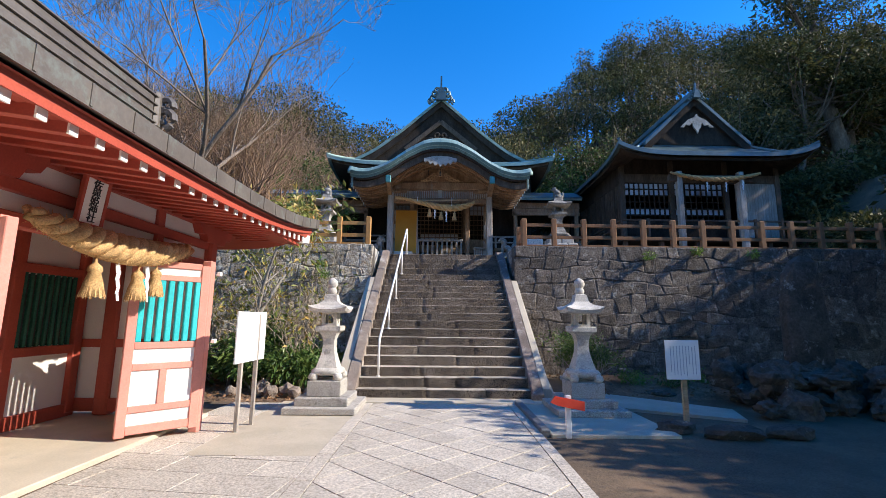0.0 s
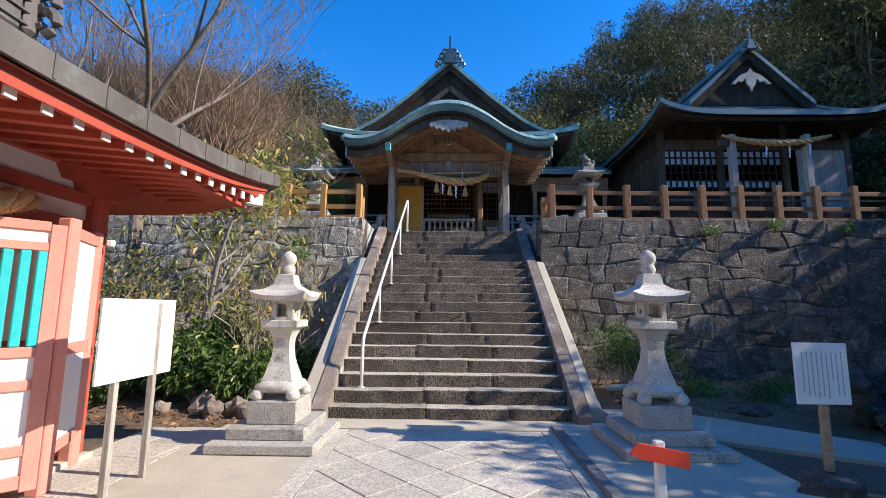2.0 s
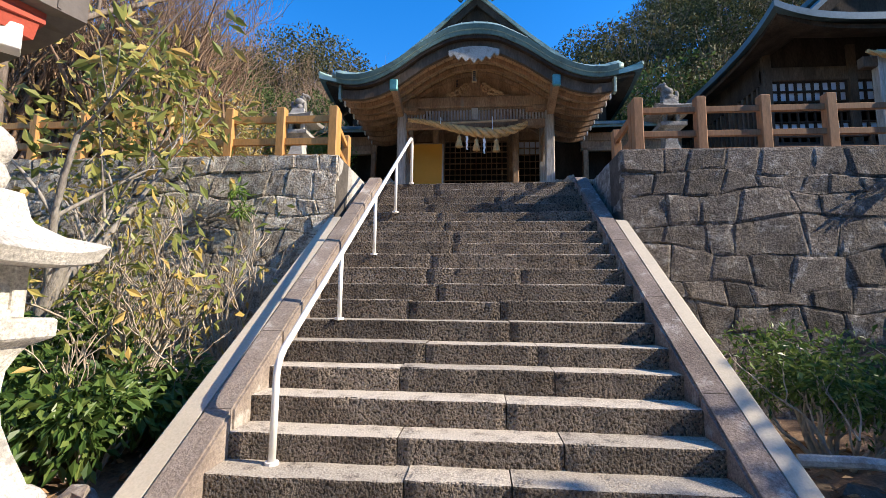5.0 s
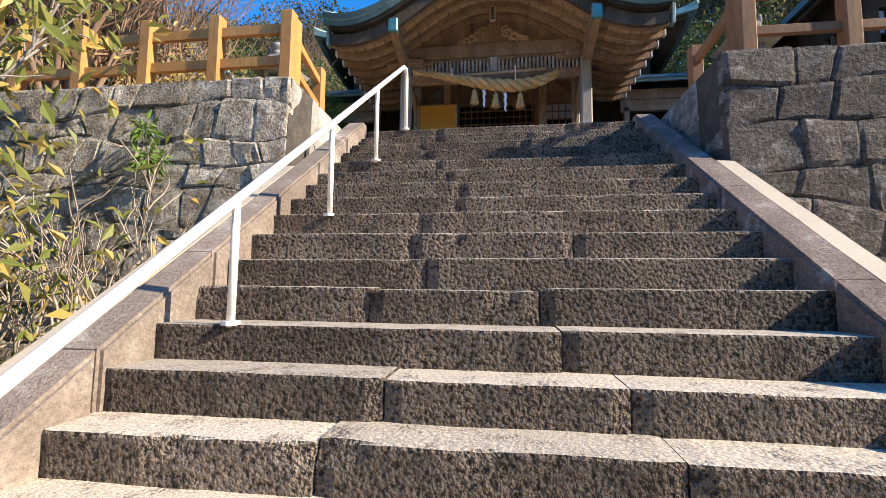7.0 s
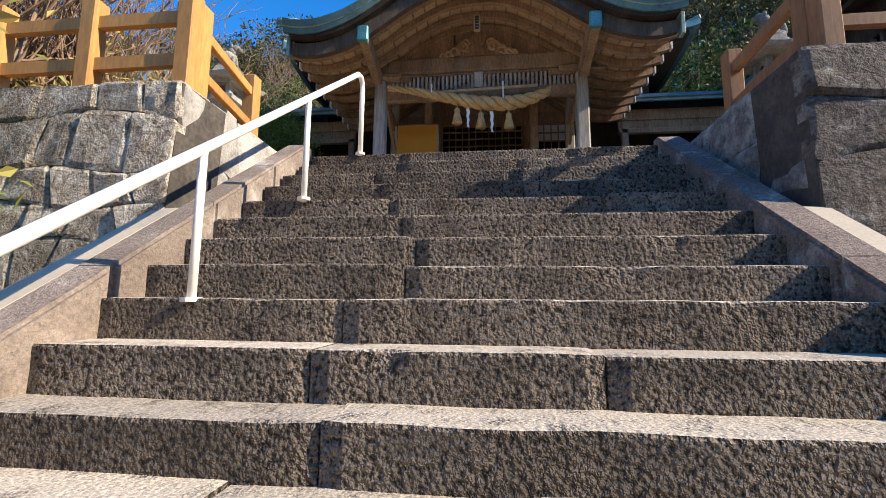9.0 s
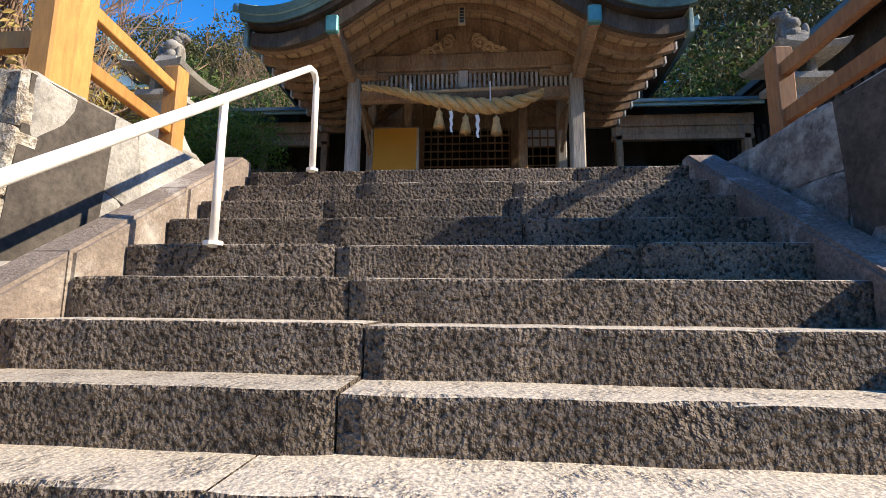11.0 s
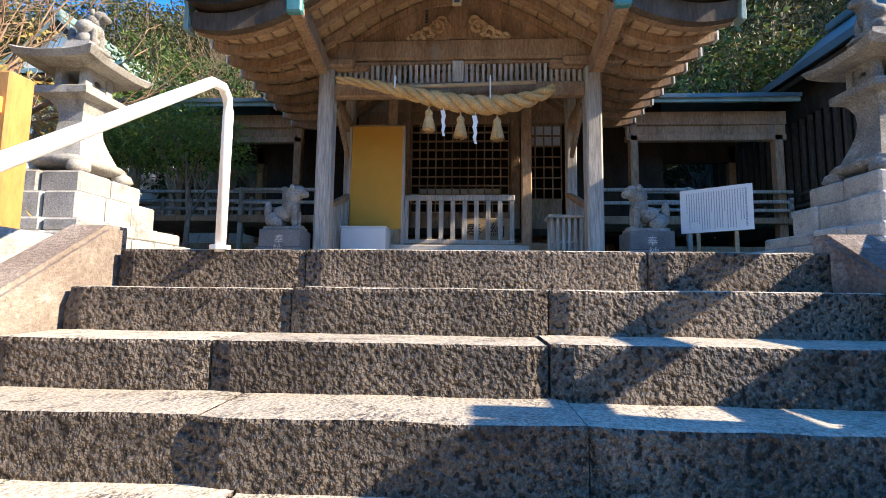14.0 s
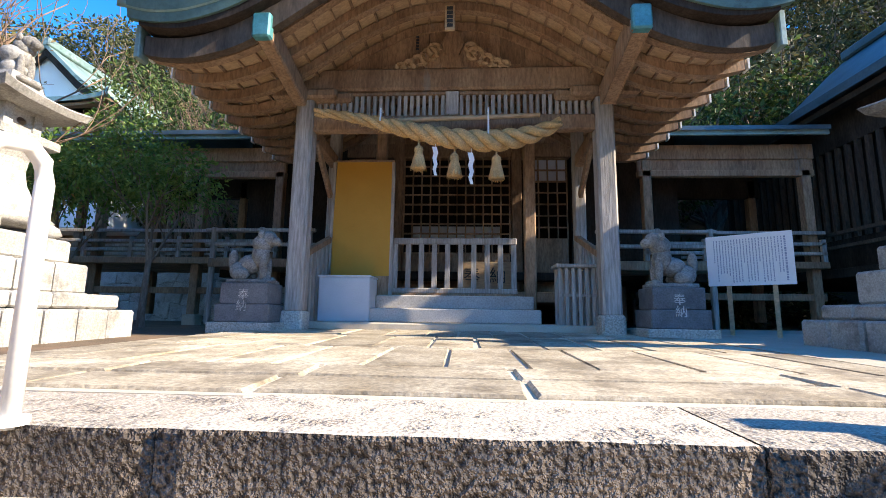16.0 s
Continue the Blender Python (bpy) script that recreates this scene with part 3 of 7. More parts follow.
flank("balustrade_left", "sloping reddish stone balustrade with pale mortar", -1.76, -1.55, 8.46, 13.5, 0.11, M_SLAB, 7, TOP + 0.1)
lean_slope("stair_kerb_right", "smooth pale concrete slope outside the balustrade", 1.88, 2.01, 2.26, 8.6, 12.0, 0.045, M_CONC)
lean_slope("stair_kerb_left", "rough pale mortar slope outside the balustrade", -1.765, -1.93, -2.1, 8.6, 12.0, 0.1, M_CONC)

# ---- temple-style roofs ----
def roof_height(tab, x, y, cx, hx, y0, y1, g0, g1, lift, bow=5.0):
    """Hip-and-gable roof, ridge along y: height of the covering at (x, y)."""
    ux = min(1.0, abs(x - cx) / hx)
    d = hx * (1 - ux)
    z = lerp_table(tab, d)
    if y < g0:
        z = min(z, lerp_table(tab, y - y0))
    if y > g1:
        z = min(z, lerp_table(tab, y1 - y))
    cy, hy = (y0 + y1) / 2, (y1 - y0) / 2
    return z + lift * (ux ** 5) * min(1.0, abs(y - cy) / hy) ** bow


def big_roof(parent, tab, cx, hx, y0, y1, g0, g1, lift, thick, cover, under, gable, ridge_h=0.35, bow=5.0):
    n = 40
    xs = [cx + hx * (2 * i / n - 1) for i in range(n + 1)]
    ysl = sorted(set([round(v, 3) for v in list(np.linspace(y0, g0, 8)) + [g0 - 0.02] + list(np.linspace(g0 + 0.02, g1 - 0.02, 12)) + list(np.linspace(g1, y1, 8))]))
    for nm, mtl, dz0, dz1, shrink, lab in (("roof_covering", cover, 0.0, -thick, 1.0, "copper sheet roof with upswept corners"), ("eave_underside", under, -thick - 0.01, -thick - 0.12, 0.965, "timber boarding under the eaves")):
        bm = bmesh.new()
        top, bot = [], []
        cy = (y0 + y1) / 2
        for y in ysl:
            yy = cy + (y - cy) * shrink
            ra, rb = [], []
            for x in xs:
                xx = cx + (x - cx) * shrink
                z = roof_height(tab, x, y, cx, hx, y0, y1, g0, g1, lift, bow)
                ra.append(bm.verts.new((xx, yy, z + dz0)))
                rb.append(bm.verts.new((xx, yy, z + dz1)))
            top.append(ra)
            bot.append(rb)
        for j in range(len(ysl) - 1):
            for i in range(n):
                bm.faces.new((top[j][i], top[j][i + 1], top[j + 1][i + 1], top[j + 1][i]))
                bm.faces.new((bot[j][i], bot[j + 1][i], bot[j + 1][i + 1], bot[j][i + 1]))
        for j in range(len(ysl) - 1):
            bm.faces.new((top[j][0], top[j + 1][0], bot[j + 1][0], bot[j][0]))
            bm.faces.new((top[j][n], bot[j][n], bot[j + 1][n], top[j + 1][n]))
        for i in range(n):
            bm.faces.new((top[0][i], bot[0][i], bot[0][i + 1], top[0][i + 1]))
            bm.faces.new((top[-1][i], top[-1][i + 1], bot[-1][i + 1], bot[-1][i]))
        part(nm, bm, mtl, parent, lab)
    zr = lerp_table(tab, hx)
    zb = lerp_table(tab, g0 - y0)
    # gable: recessed boarding, barge boards, ridge
    half = [(hx - d, lerp_table(tab, d)) for d in np.linspace(0, hx, 24) if lerp_table(tab, d) >= zb - 0.02]
    bm = bmesh.new()
    outl = [(cx - u, z - 0.02) for u, z in half] + [(cx + u, z - 0.02) for u, z in half[::-1][1:]]
    prism(bm, outl, "y", g0 - 0.07, g0 - 0.03)
    part("gable_boarding", bm, gable, parent, "dark boarded gable")
    for s in (-1, 1):
        bm = bmesh.new()
        secs = []
        for u, z in half:
            x = cx + s * u
            secs.append([Vector((x, g0 - 0.3, z + 0.04)), Vector((x, g0 + 0.1, z + 0.04)), Vector((x, g0 + 0.1, z - 0.12)), Vector((x, g0 - 0.3, z - 0.12))])
        loft(bm, secs)
        part("verge", bm, cover, parent, "pale copper verge of the gable")
        bm = bmesh.new()
        secs = []
        for u, z in half:
            x = cx + s * u
            w = 0.3 + 0.08 * u / hx
            secs.append([Vector((x, g0 - 0.24, z - 0.12)), Vector((x, g0 - 0.14, z - 0.12)), Vector((x, g0 - 0.14, z - 0.12 - w)), Vector((x, g0 - 0.24, z - 0.12 - w))])
        loft(bm, secs)
        part("barge_board", bm, M_DARKW, parent)
    part("ridge", B((cx - 0.16, g0 - 0.34, zr - 0.06), (cx + 0.16, g1, zr + ridge_h), 0.04), cover, parent, "boxed copper ridge")
    # hip and edge rolls
    for s in (-1, 1):
        pts = [(cx + s * hx * (1 - t), y0 + (g0 - y0) * t * 1.0, roof_height(tab, cx + s * hx * (1 - t * (g0 - y0) / hx), y0 + (g0 - y0) * t, cx, hx, y0, y1, g0, g1, lift, bow) + 0.03) for t in np.linspace(0, 1, 8)]
        pts = [(cx + s * (hx - (g0 - y0) * t), y0 + (g0 - y0) * t, p[2]) for t, p in zip(np.linspace(0, 1, 8), pts)]
        part("hip_roll", tube(bmesh.new(), pts, 0.06, 6), cover, parent)
    return zr


def ridge_ornament(parent, cx, y, z, s, material):
    """Flared end tile: a shield with curling flames on both sides and a peg above."""
    bm = bmesh.new()
    prism(bm, [(cx - 0.32 * s, z - 0.2 * s), (cx - 0.2 * s, z + 0.3 * s), (cx - 0.12 * s, z + 0.55 * s), (cx + 0.12 * s, z + 0.55 * s), (cx + 0.2 * s, z + 0.3 * s), (cx + 0.32 * s, z - 0.2 * s)], "y", y - 0.1, y + 0.06)
    for sd in (-1, 1):
        for k, (dx, dz, r) in enumerate(((0.4, -0.08, 0.2), (0.32, 0.2, 0.17), (0.2, 0.42, 0.14), (0.58, -0.25, 0.14))):
            c = (cx + sd * dx * s, z + dz * s)
            pts = [(c[0] + sd * r * s * math.cos(a) * (1 - a / 9), y - 0.03, c[1] + r * s * math.sin(a) * (1 - a / 9)) for a in np.linspace(-1.5, 5.0, 14)]
            part("scroll", tube(bmesh.new(), pts, [0.095 * s * (1 - 0.45 * i / 13) for i in range(14)], 6), material, parent)
    box(bm, (cx - 0.05 * s, y - 0.05, z + 0.5 * s), (cx + 0.05 * s, y + 0.05, z + 1.28 * s))
    part("ridge_ornament", bm, material, parent, "pierced scrollwork ridge end")


def lattice(bm, x0, x1, y, z0, z1, nx, nz, w=0.02, d=0.03):
    for i in range(nx + 1):
        x = x0 + (x1 - x0) * i / nx
        box(bm, (x - w / 2, y - d / 2, z0), (x + w / 2, y + d / 2, z1))
    for k in range(nz + 1):
        z = z0 + (z1 - z0) * k / nz
        box(bm, (x0, y - d / 2 - 0.006, z - w / 2), (x1, y + d / 2 + 0.006, z + w / 2))
    return bm


# ---- main shrine hall ----
FL = 3.47
shrine = thing("shrine_hall", (-0.05, 19, FL), "weathered timber shrine hall with a curved green copper porch roof", "shrine", kind="")
SX = -0.05
main_tab = [(0, 8.66), (0.5, 8.9), (1.2, 9.16), (2.0, 9.58), (2.7, 10.1), (3.5, 10.75), (4.5, 11.65), (5.3, 12.35)]
big_roof(shrine, main_tab, SX, 5.3, 20.0, 31.0, 21.2, 30.0, 0.34, 0.15, M_COPPER, M_HALLW, M_DARKW, 0.25)
ridge_ornament(shrine, SX, 20.82, 12.35, 0.86, M_COPPERD)
# carved gable filling: scrolls packed into a small triangle over a dark tie beam
for row, (z, half, cnt, r) in enumerate(((9.92, 0.95, 6, 0.17), (10.2, 0.62, 4, 0.15), (10.46, 0.3, 2, 0.14))):
    for k in range(cnt):
        cxp = SX - half + 2 * half * (k + 0.5) / cnt
        sd = 1 if cxp > SX else -1
        pts = [(cxp + sd * r * math.cos(a) * (1 - a / 8), 21.08, z + r * math.sin(a) * (1 - a / 8)) for a in np.linspace(-1, 5, 12)]
        part("gable_scroll", tube(bmesh.new(), pts, 0.05, 5), M_HALLW, shrine, "carved openwork scroll in the gable")
part("gable_tie", B((SX - 1.6, 21.0, 9.62), (SX + 1.6, 21.12, 9.74), 0.01), M_HALLW, shrine)
for s in (-1, 1):
    bm = bmesh.new()
    beam(bm, (SX + s * 1.75, 21.05, 9.7), (SX, 21.05, 11.15), 0.08, 0.2, 0.01)
    part("gable_strut", bm, M_HALLW, shrine)

kara_top = [(0, 8.14), (0.35, 8.12), (0.65, 8.05), (1.25, 7.74), (1.9, 7.28), (2.35, 7.05), (2.78, 6.93), (3.15, 6.93), (3.5, 7.03)]


def kara(x, y):
    return lerp_smooth(kara_top, abs(x - SX)) + 0.24 * smooth01(16.28, 16.75, y) + 0.22 * (y - 16.3) * (0.35 + 0.65 * math.exp(-((x - SX) / 1.6) ** 2))


def lerp_smooth(tab, x):
    return (lerp_table(tab, x - 0.12) + lerp_table(tab, x + 0.12) + 2 * lerp_table(tab, x)) / 4


KX = [SX + 3.5 * (2 * i / 64 - 1) for i in range(65)]
KY = [16.3, 16.33, 16.45, 16.57, 16.7, 17.0, 18.0, 19.0, 20.0, 20.6]
bm = bmesh.new()
top = [[bm.verts.new((x, y, kara(x, y) - (0.05 if y == 16.3 else 0))) for x in KX] for y in KY]
bot = [[bm.verts.new((x, y, kara(x, y) - 0.15)) for x in KX] for y in KY]
for j in range(len(KY) - 1):
    for i in range(64):
        bm.faces.new((top[j][i], top[j][i + 1], top[j + 1][i + 1], top[j + 1][i]))
        bm.faces.new((bot[j][i], bot[j + 1][i], bot[j + 1][i + 1], bot[j][i + 1]))
    bm.faces.new((top[j][0], top[j + 1][0], bot[j + 1][0], bot[j][0]))
    bm.faces.new((top[j][64], bot[j][64], bot[j + 1][64], top[j + 1][64]))
for i in range(64):
    bm.faces.new((top[0][i], bot[0][i], bot[0][i + 1], top[0][i + 1]))
part("porch_roof", bm, M_COPPER, shrine, "undulating green copper porch roof", True)
# standing seams of the copper, following the curve front to back
for i in range(2, 64, 3):
    x = KX[i]
    part("roof_seam", tube(bmesh.new(), [(x, y, kara(x, y) + 0.004) for y in KY[1:]], 0.012, 4), M_COPPER, shrine)
# thick copper edge of the porch roof
bm = bmesh.new()
loft(bm, [[Vector((x, 16.27, kara(x, 16.3) - 0.01)), Vector((x, 16.4, kara(x, 16.3) - 0.01)), Vector((x, 16.4, kara(x, 16.3) - 0.24)), Vector((x, 16.33, kara(x, 16.3) - 0.24))] for x in KX[1:-1]])
part("copper_fascia", bm, M_COPPERG, shrine, "thick green copper roof edge")
# layered barge under the copper
for dz0, dz1, y0, y1, mtl, nm in ((-0.15, -0.33, 16.36, 16.6, M_DARKW, "shingle_layer"), (-0.33, -0.6, 16.48, 16.58, M_HALLW, "curved_barge_board")):
    bm = bmesh.new()
    loft(bm, [[Vector((x, y0, kara(x, 16.3) + dz0)), Vector((x, y1, kara(x, 16.3) + dz0)), Vector((x, y1, kara(x, 16.3) + dz1 + 0.05 * max(0, abs(x - SX) - 2.2))), Vector((x, y0, kara(x, 16.3) + dz1 + 0.05 * max(0, abs(x - SX) - 2.2)))] for x in KX[2:-2]])
    part(nm, bm, mtl, shrine)
for s in (-1, 1):
    x = SX + s * 3.34
    part("barge_end_cap", B((x - 0.03, 16.44, kara(x, 16.3) - 0.62), (x + 0.03, 16.6, kara(x, 16.3) - 0.24), 0.008), M_COPPER, shrine, "green copper end cap")
# ribs and boards of the underside
bm = bmesh.new()
loft(bm, [[Vector((x, 16.6, kara(x, 16.3) - 0.36)), Vector((x, 20.4, kara(x, 16.3) - 0.36 + 0.1)), Vector((x, 20.4, kara(x, 16.3) - 0.2)), Vector((x, 16.6, kara(x, 16.3) - 0.3))] for x in KX[1:-1]])
part("soffit_boarding", bm, M_SOFFIT, shrine, "honey brown boarding under the porch roof")
for k in range(9):
    y = 16.78 + 0.41 * k
    bm = bmesh.new()
    loft(bm, [[Vector((x, y - 0.05, kara(x, 16.3) - 0.36)), Vector((x, y + 0.05, kara(x, 16.3) - 0.36)), Vector((x, y + 0.05, kara(x, 16.3) - 0.48)), Vector((x, y - 0.05, kara(x, 16.3) - 0.48))] for x in KX[1:-1]])
    part("rib", bm, M_WOOD, shrine)
    for s in (-1, 1):
        x = SX + s * 3.43
        part("rib_cap", B((x - 0.012, y - 0.055, kara(x, 16.3) - 0.485), (x + 0.012, y + 0.055, kara(x, 16.3) - 0.355)), M_TIP, shrine, "white painted rib end")
    if k < 8:
        for i in range(3, 62, 2):
            x = KX[i]
            part("batten", B((x - 0.014, y + 0.06, kara(x, 16.3) - 0.385), (x + 0.014, y + 0.35, kara(x, 16.3) - 0.355)), M_WOOD, shrine)
# hanging carved pendant under the curved barge
bm = bmesh.new()
outl = []
for i in range(33):
    t = 2 * i / 32 - 1
    outl.append((SX + 0.62 * t, 7.5 - 0.05 * math.cos(t * 20) - 0.2 * (1 - abs(t)) ** 0.7 - 0.06))
outl += [(SX + 0.62, 7.52), (SX + 0.3, 7.6), (SX, 7.62), (SX - 0.3, 7.6), (SX - 0.62, 7.52)]
prism(bm, outl, "y", 16.4, 16.47)
part("pendant_carving", bm, M_OLDLANT, shrine, "bleached carved pendant board")
# porch posts on stone bases
for s in (-1, 1):
    x = SX + s * 2.03
    part("post", B((x - 0.12, 17.88, FL + 0.22), (x + 0.12, 18.12, 6.62), 0.03), M_POST, shrine, "square bleached post")
    part("post_base", B((x - 0.15, 17.85, FL - 0.05), (x + 0.15, 18.15, FL + 0.24), 0.03), M_PAVE, shrine, "speckled granite base")
    bm = bmesh.new()
    beam(bm, (x, 17.75, 6.55), (x - s * 0.05, 16.5, 6.72), 0.17, 0.26, 0.02)
    part("bracket_arm", bm, M_WOOD, shrine)
    part("arm_cap", B((x - s * 0.05 - 0.1, 16.42, 6.57), (x - s * 0.05 + 0.1, 16.53, 6.85), 0.02), M_CAP, shrine, "turquoise copper end cap")
    part("block", B((x - 0.45, 17.82, 6.6), (x + 0.45, 18.16, 6.74), 0.03), M_WOOD, shrine)
    bm = bmesh.new()
    beam(bm, (x, 18.05, 6.25), (x, 19.4, 6.2), 0.14, 0.2, 0.015)
    part("tie_beam", bm, M_WOOD, shrine)
    bm = bmesh.new()
    beam(bm, (x - s * 0.1, 18.15, 6.1), (x - s * 0.1, 18.9, 5.5), 0.06, 0.12, 0.01)
    part("knee_brace", bm, M_WOOD, shrine)
    part("nosing_end", B((x + s * 0.12, 17.9, 6.72), (x + s * 0.42, 18.1, 6.98), 0.04), M_WOOD, shrine)
    part("inner_post", B((SX + s * 1.22 - 0.09, 19.25, FL + 0.3), (SX + s * 1.22 + 0.09, 19.43, 7.4), 0.02), M_WOOD, shrine)
    part("inner_post", B((x - 0.09, 19.3, FL + 0.3), (x + 0.09, 19.48, 7.4), 0.02), M_POST, shrine)
part("rainbow_beam", B((SX - 2.15, 17.9, 6.74), (SX + 2.15, 18.1, 7.06), 0.03), M_WOOD, shrine, "heavy curved beam over the entrance")
part("lower_beam", B((SX - 1.92, 17.93, 6.16), (SX + 1.92, 18.07, 6.38), 0.02), M_WOOD, shrine)
part("upper_rail", B((SX - 1.9, 17.95, 6.68), (SX + 1.9, 18.05, 6.73), 0.008), M_WOOD, shrine)
part("centre_block", B((SX - 0.09, 17.92, 6.38), (SX + 0.09, 18.06, 6.72), 0.01), M_POST, shrine)
for k in range(44):
    x = SX - 1.85 + 3.7 * k / 43
    if abs(x - SX) > 0.12:
        z1 = 6.6 if abs(x - SX) > 1.45 else 6.68
        part("comb_slat", B((x - 0.024, 17.97, 6.38), (x + 0.024, 18.02, z1)), M_POST, shrine)
for s in (-1, 1):
    part("bracket_cloud", B((SX + s * 1.66 - 0.28, 17.9, 6.58), (SX + s * 1.66 + 0.28, 18.08, 6.73), 0.04), M_WOOD, shrine)
# tympanum boards above the beam
for k in range(12):
    xa, xb = SX - 2.0 + k * 4.0 / 12, SX - 2.0 + (k + 1) * 4.0 / 12
    zt = min(kara(xa, 16.3), kara(xb, 16.3)) - 0.34
    if zt > 7.08:
        part("tympanum_board", prism(bmesh.new(), [(xa + 0.003, 7.06), (xb - 0.003, 7.06), (xb - 0.003, kara(xb, 16.3) - 0.34), (xa + 0.003, kara(xa, 16.3) - 0.34)], "y", 18.0, 18.04), M_WOOD, shrine)
bm = bmesh.new()
prism(bm, [(SX - 0.14, 7.06), (SX + 0.14, 7.06), (SX + 0.09, 7.25), (SX + 0.16, 7.42), (SX + 0.06, 7.6), (SX - 0.06, 7.6), (SX - 0.16, 7.42), (SX - 0.09, 7.25)], "y", 17.9, 18.0)
part("king_strut", bm, M_WOOD, shrine)
for s in (-1, 1):
    bm = bmesh.new()
    for dx, dz, r in ((0.3, 0.2, 0.13), (0.46, 0.12, 0.1), (0.24, 0.3, 0.09), (0.6, 0.07, 0.07), (0.72, 0.05, 0.05)):
        c = (SX + s * dx, 7.06 + dz)
        tube(bm, [(c[0] + s * r * math.cos(a) * (1 - a / 9), 17.95, c[1] + r * math.sin(a) * (1 - a / 9)) for a in np.linspace(-1.2, 5.2, 14)], [0.045 * (1 - 0.4 * i / 13) for i in range(14)], 6)
    back = prism(bmesh.new(), [(SX + s * u, 7.06 + 0.8 * v) for u, v in ((0.1, 0), (0.1, 0.4), (0.2, 0.46), (0.33, 0.42), (0.4, 0.3), (0.5, 0.26), (0.58, 0.17), (0.7, 0.15), (0.8, 0.08), (0.92, 0.07), (1.0, 0))], "y", 17.955, 17.99)
    part("carving_ground", back, M_WOOD, shrine)
    part("wave_carving", bm, M_SOFFIT, shrine, "carved wave scroll")
    for k in range(5):
        part("glyph_tab", B((SX + s * 0.5 - 0.02, 17.985, 7.38 + 0.045 * k), (SX + s * 0.5 + 0.02, 17.995, 7.41 + 0.045 * k)), M_INK if s < 0 else M_WOOD, shrine)
part("centre_plaque", B((SX - 0.06, 17.0, 7.0), (SX + 0.06, 17.05, 7.32), 0.008), M_SOFFIT, shrine, "small vertical plaque with dark writing")
for k in range(5):
    part("plaque_mark", B((SX - 0.035, 16.992, 7.03 + 0.055 * k), (SX + 0.035, 16.999, 7.07 + 0.055 * k)), M_INK, shrine)

# porch floor, steps and hall front
part("plinth", B((SX - 2.25, 18.2, FL - 0.1), (SX + 2.2, 19.0, FL + 0.1), 0.02), M_CONC, shrine, "low pale plinth")
part("porch_step", B((SX - 1.2, 18.5, FL + 0.1), (SX + 1.25, 19.1, FL + 0.3), 0.015), M_STEPW, shrine, "grey stone step")
part("porch_step", B((SX - 1.15, 18.85, FL + 0.3), (SX + 1.2, 19.4, FL + 0.5), 0.015), M_STEPW, shrine, "grey stone step")
part("porch_floor", B((SX - 2.2, 19.3, 3.9), (SX + 2.2, 21.6, 4.06), 0.01), M_WOOD, shrine)
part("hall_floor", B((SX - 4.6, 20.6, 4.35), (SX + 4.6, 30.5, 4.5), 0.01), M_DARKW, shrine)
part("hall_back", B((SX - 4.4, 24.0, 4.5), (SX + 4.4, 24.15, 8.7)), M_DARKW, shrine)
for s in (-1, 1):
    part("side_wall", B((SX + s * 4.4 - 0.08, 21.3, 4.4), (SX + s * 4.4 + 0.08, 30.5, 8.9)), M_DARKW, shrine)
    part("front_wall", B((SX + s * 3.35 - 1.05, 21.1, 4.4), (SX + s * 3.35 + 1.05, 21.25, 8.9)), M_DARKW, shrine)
    part("door_post", B((SX + s * 1.2 - 0.1, 20.95, 4.06), (SX + s * 1.2 + 0.1, 21.15, 7.6), 0.015), M_WOOD, shrine)
part("lintel", B((SX - 2.3, 21.0, 6.9), (SX + 2.3, 21.2, 7.2), 0.015), M_WOOD, shrine)
part("overdoor", B((SX - 2.4, 21.05, 7.2), (SX + 2.4, 21.2, 8.8)), M_WOOD, shrine)
part("sill", B((SX - 2.3, 20.95, 4.06), (SX + 2.3, 21.2, 4.3), 0.01), M_WOOD, shrine)
for a, b in ((-1.08, 0.0), (0.0, 1.06)):
    door = part("lattice_door", lattice(bmesh.new(), SX + a, SX + b, 21.0, 4.9, 6.9, 6, 10, 0.028, 0.04), M_WOOD, shrine, "timber lattice door")
    part("door_panel", B((SX + a, 20.99, 4.3), (SX + b, 21.02, 4.92)), M_WOOD, shrine)
for a, b in ((1.45, 2.2), (-2.2, -1.45)):
    part("window_lattice", lattice(bmesh.new(), SX + a, SX + b, 21.0, 5.2, 6.85, 4, 7, 0.024, 0.04), M_WOOD, shrine, "timber lattice window")
    for i in range(4):
        xa, xb = SX + a + (b - a) * i / 4, SX + a + (b - a) * (i + 1) / 4
        part("pane", B((xa + 0.015, 21.03, 6.38), (xb - 0.015, 21.04, 6.84)), M_GLASSP, shrine, "pale pane with the sky's reflection put into its colour")
    part("window_apron", B((SX + a, 20.98, 4.3), (SX + b, 21.05, 5.2)), M_WOOD, shrine)
part("white_curtain", B((SX - 0.95, 21.5, 5.3), (SX + 0.9, 21.52, 5.55)), M_PAPER, shrine, "strip of white hanging cloth")
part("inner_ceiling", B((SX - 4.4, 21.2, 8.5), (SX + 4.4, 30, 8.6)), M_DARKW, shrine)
# rails flanking the porch
for s in (-1, 1):
    x = SX + s * 1.98
    bm = bmesh.new()
    beam(bm, (x, 18.15, 4.5), (x, 19.4, 4.95), 0.09, 0.09, 0.01)
    part("side_rail", bm, M_WOOD, shrine)
    for k in range(6):
        y = 18.3 + 0.18 * k
        part("side_slat", B((x - 0.03, y - 0.035, FL + 0.1), (x + 0.03, y + 0.035, 4.5 + 0.36 * (y - 18.15))), M_POST, shrine)
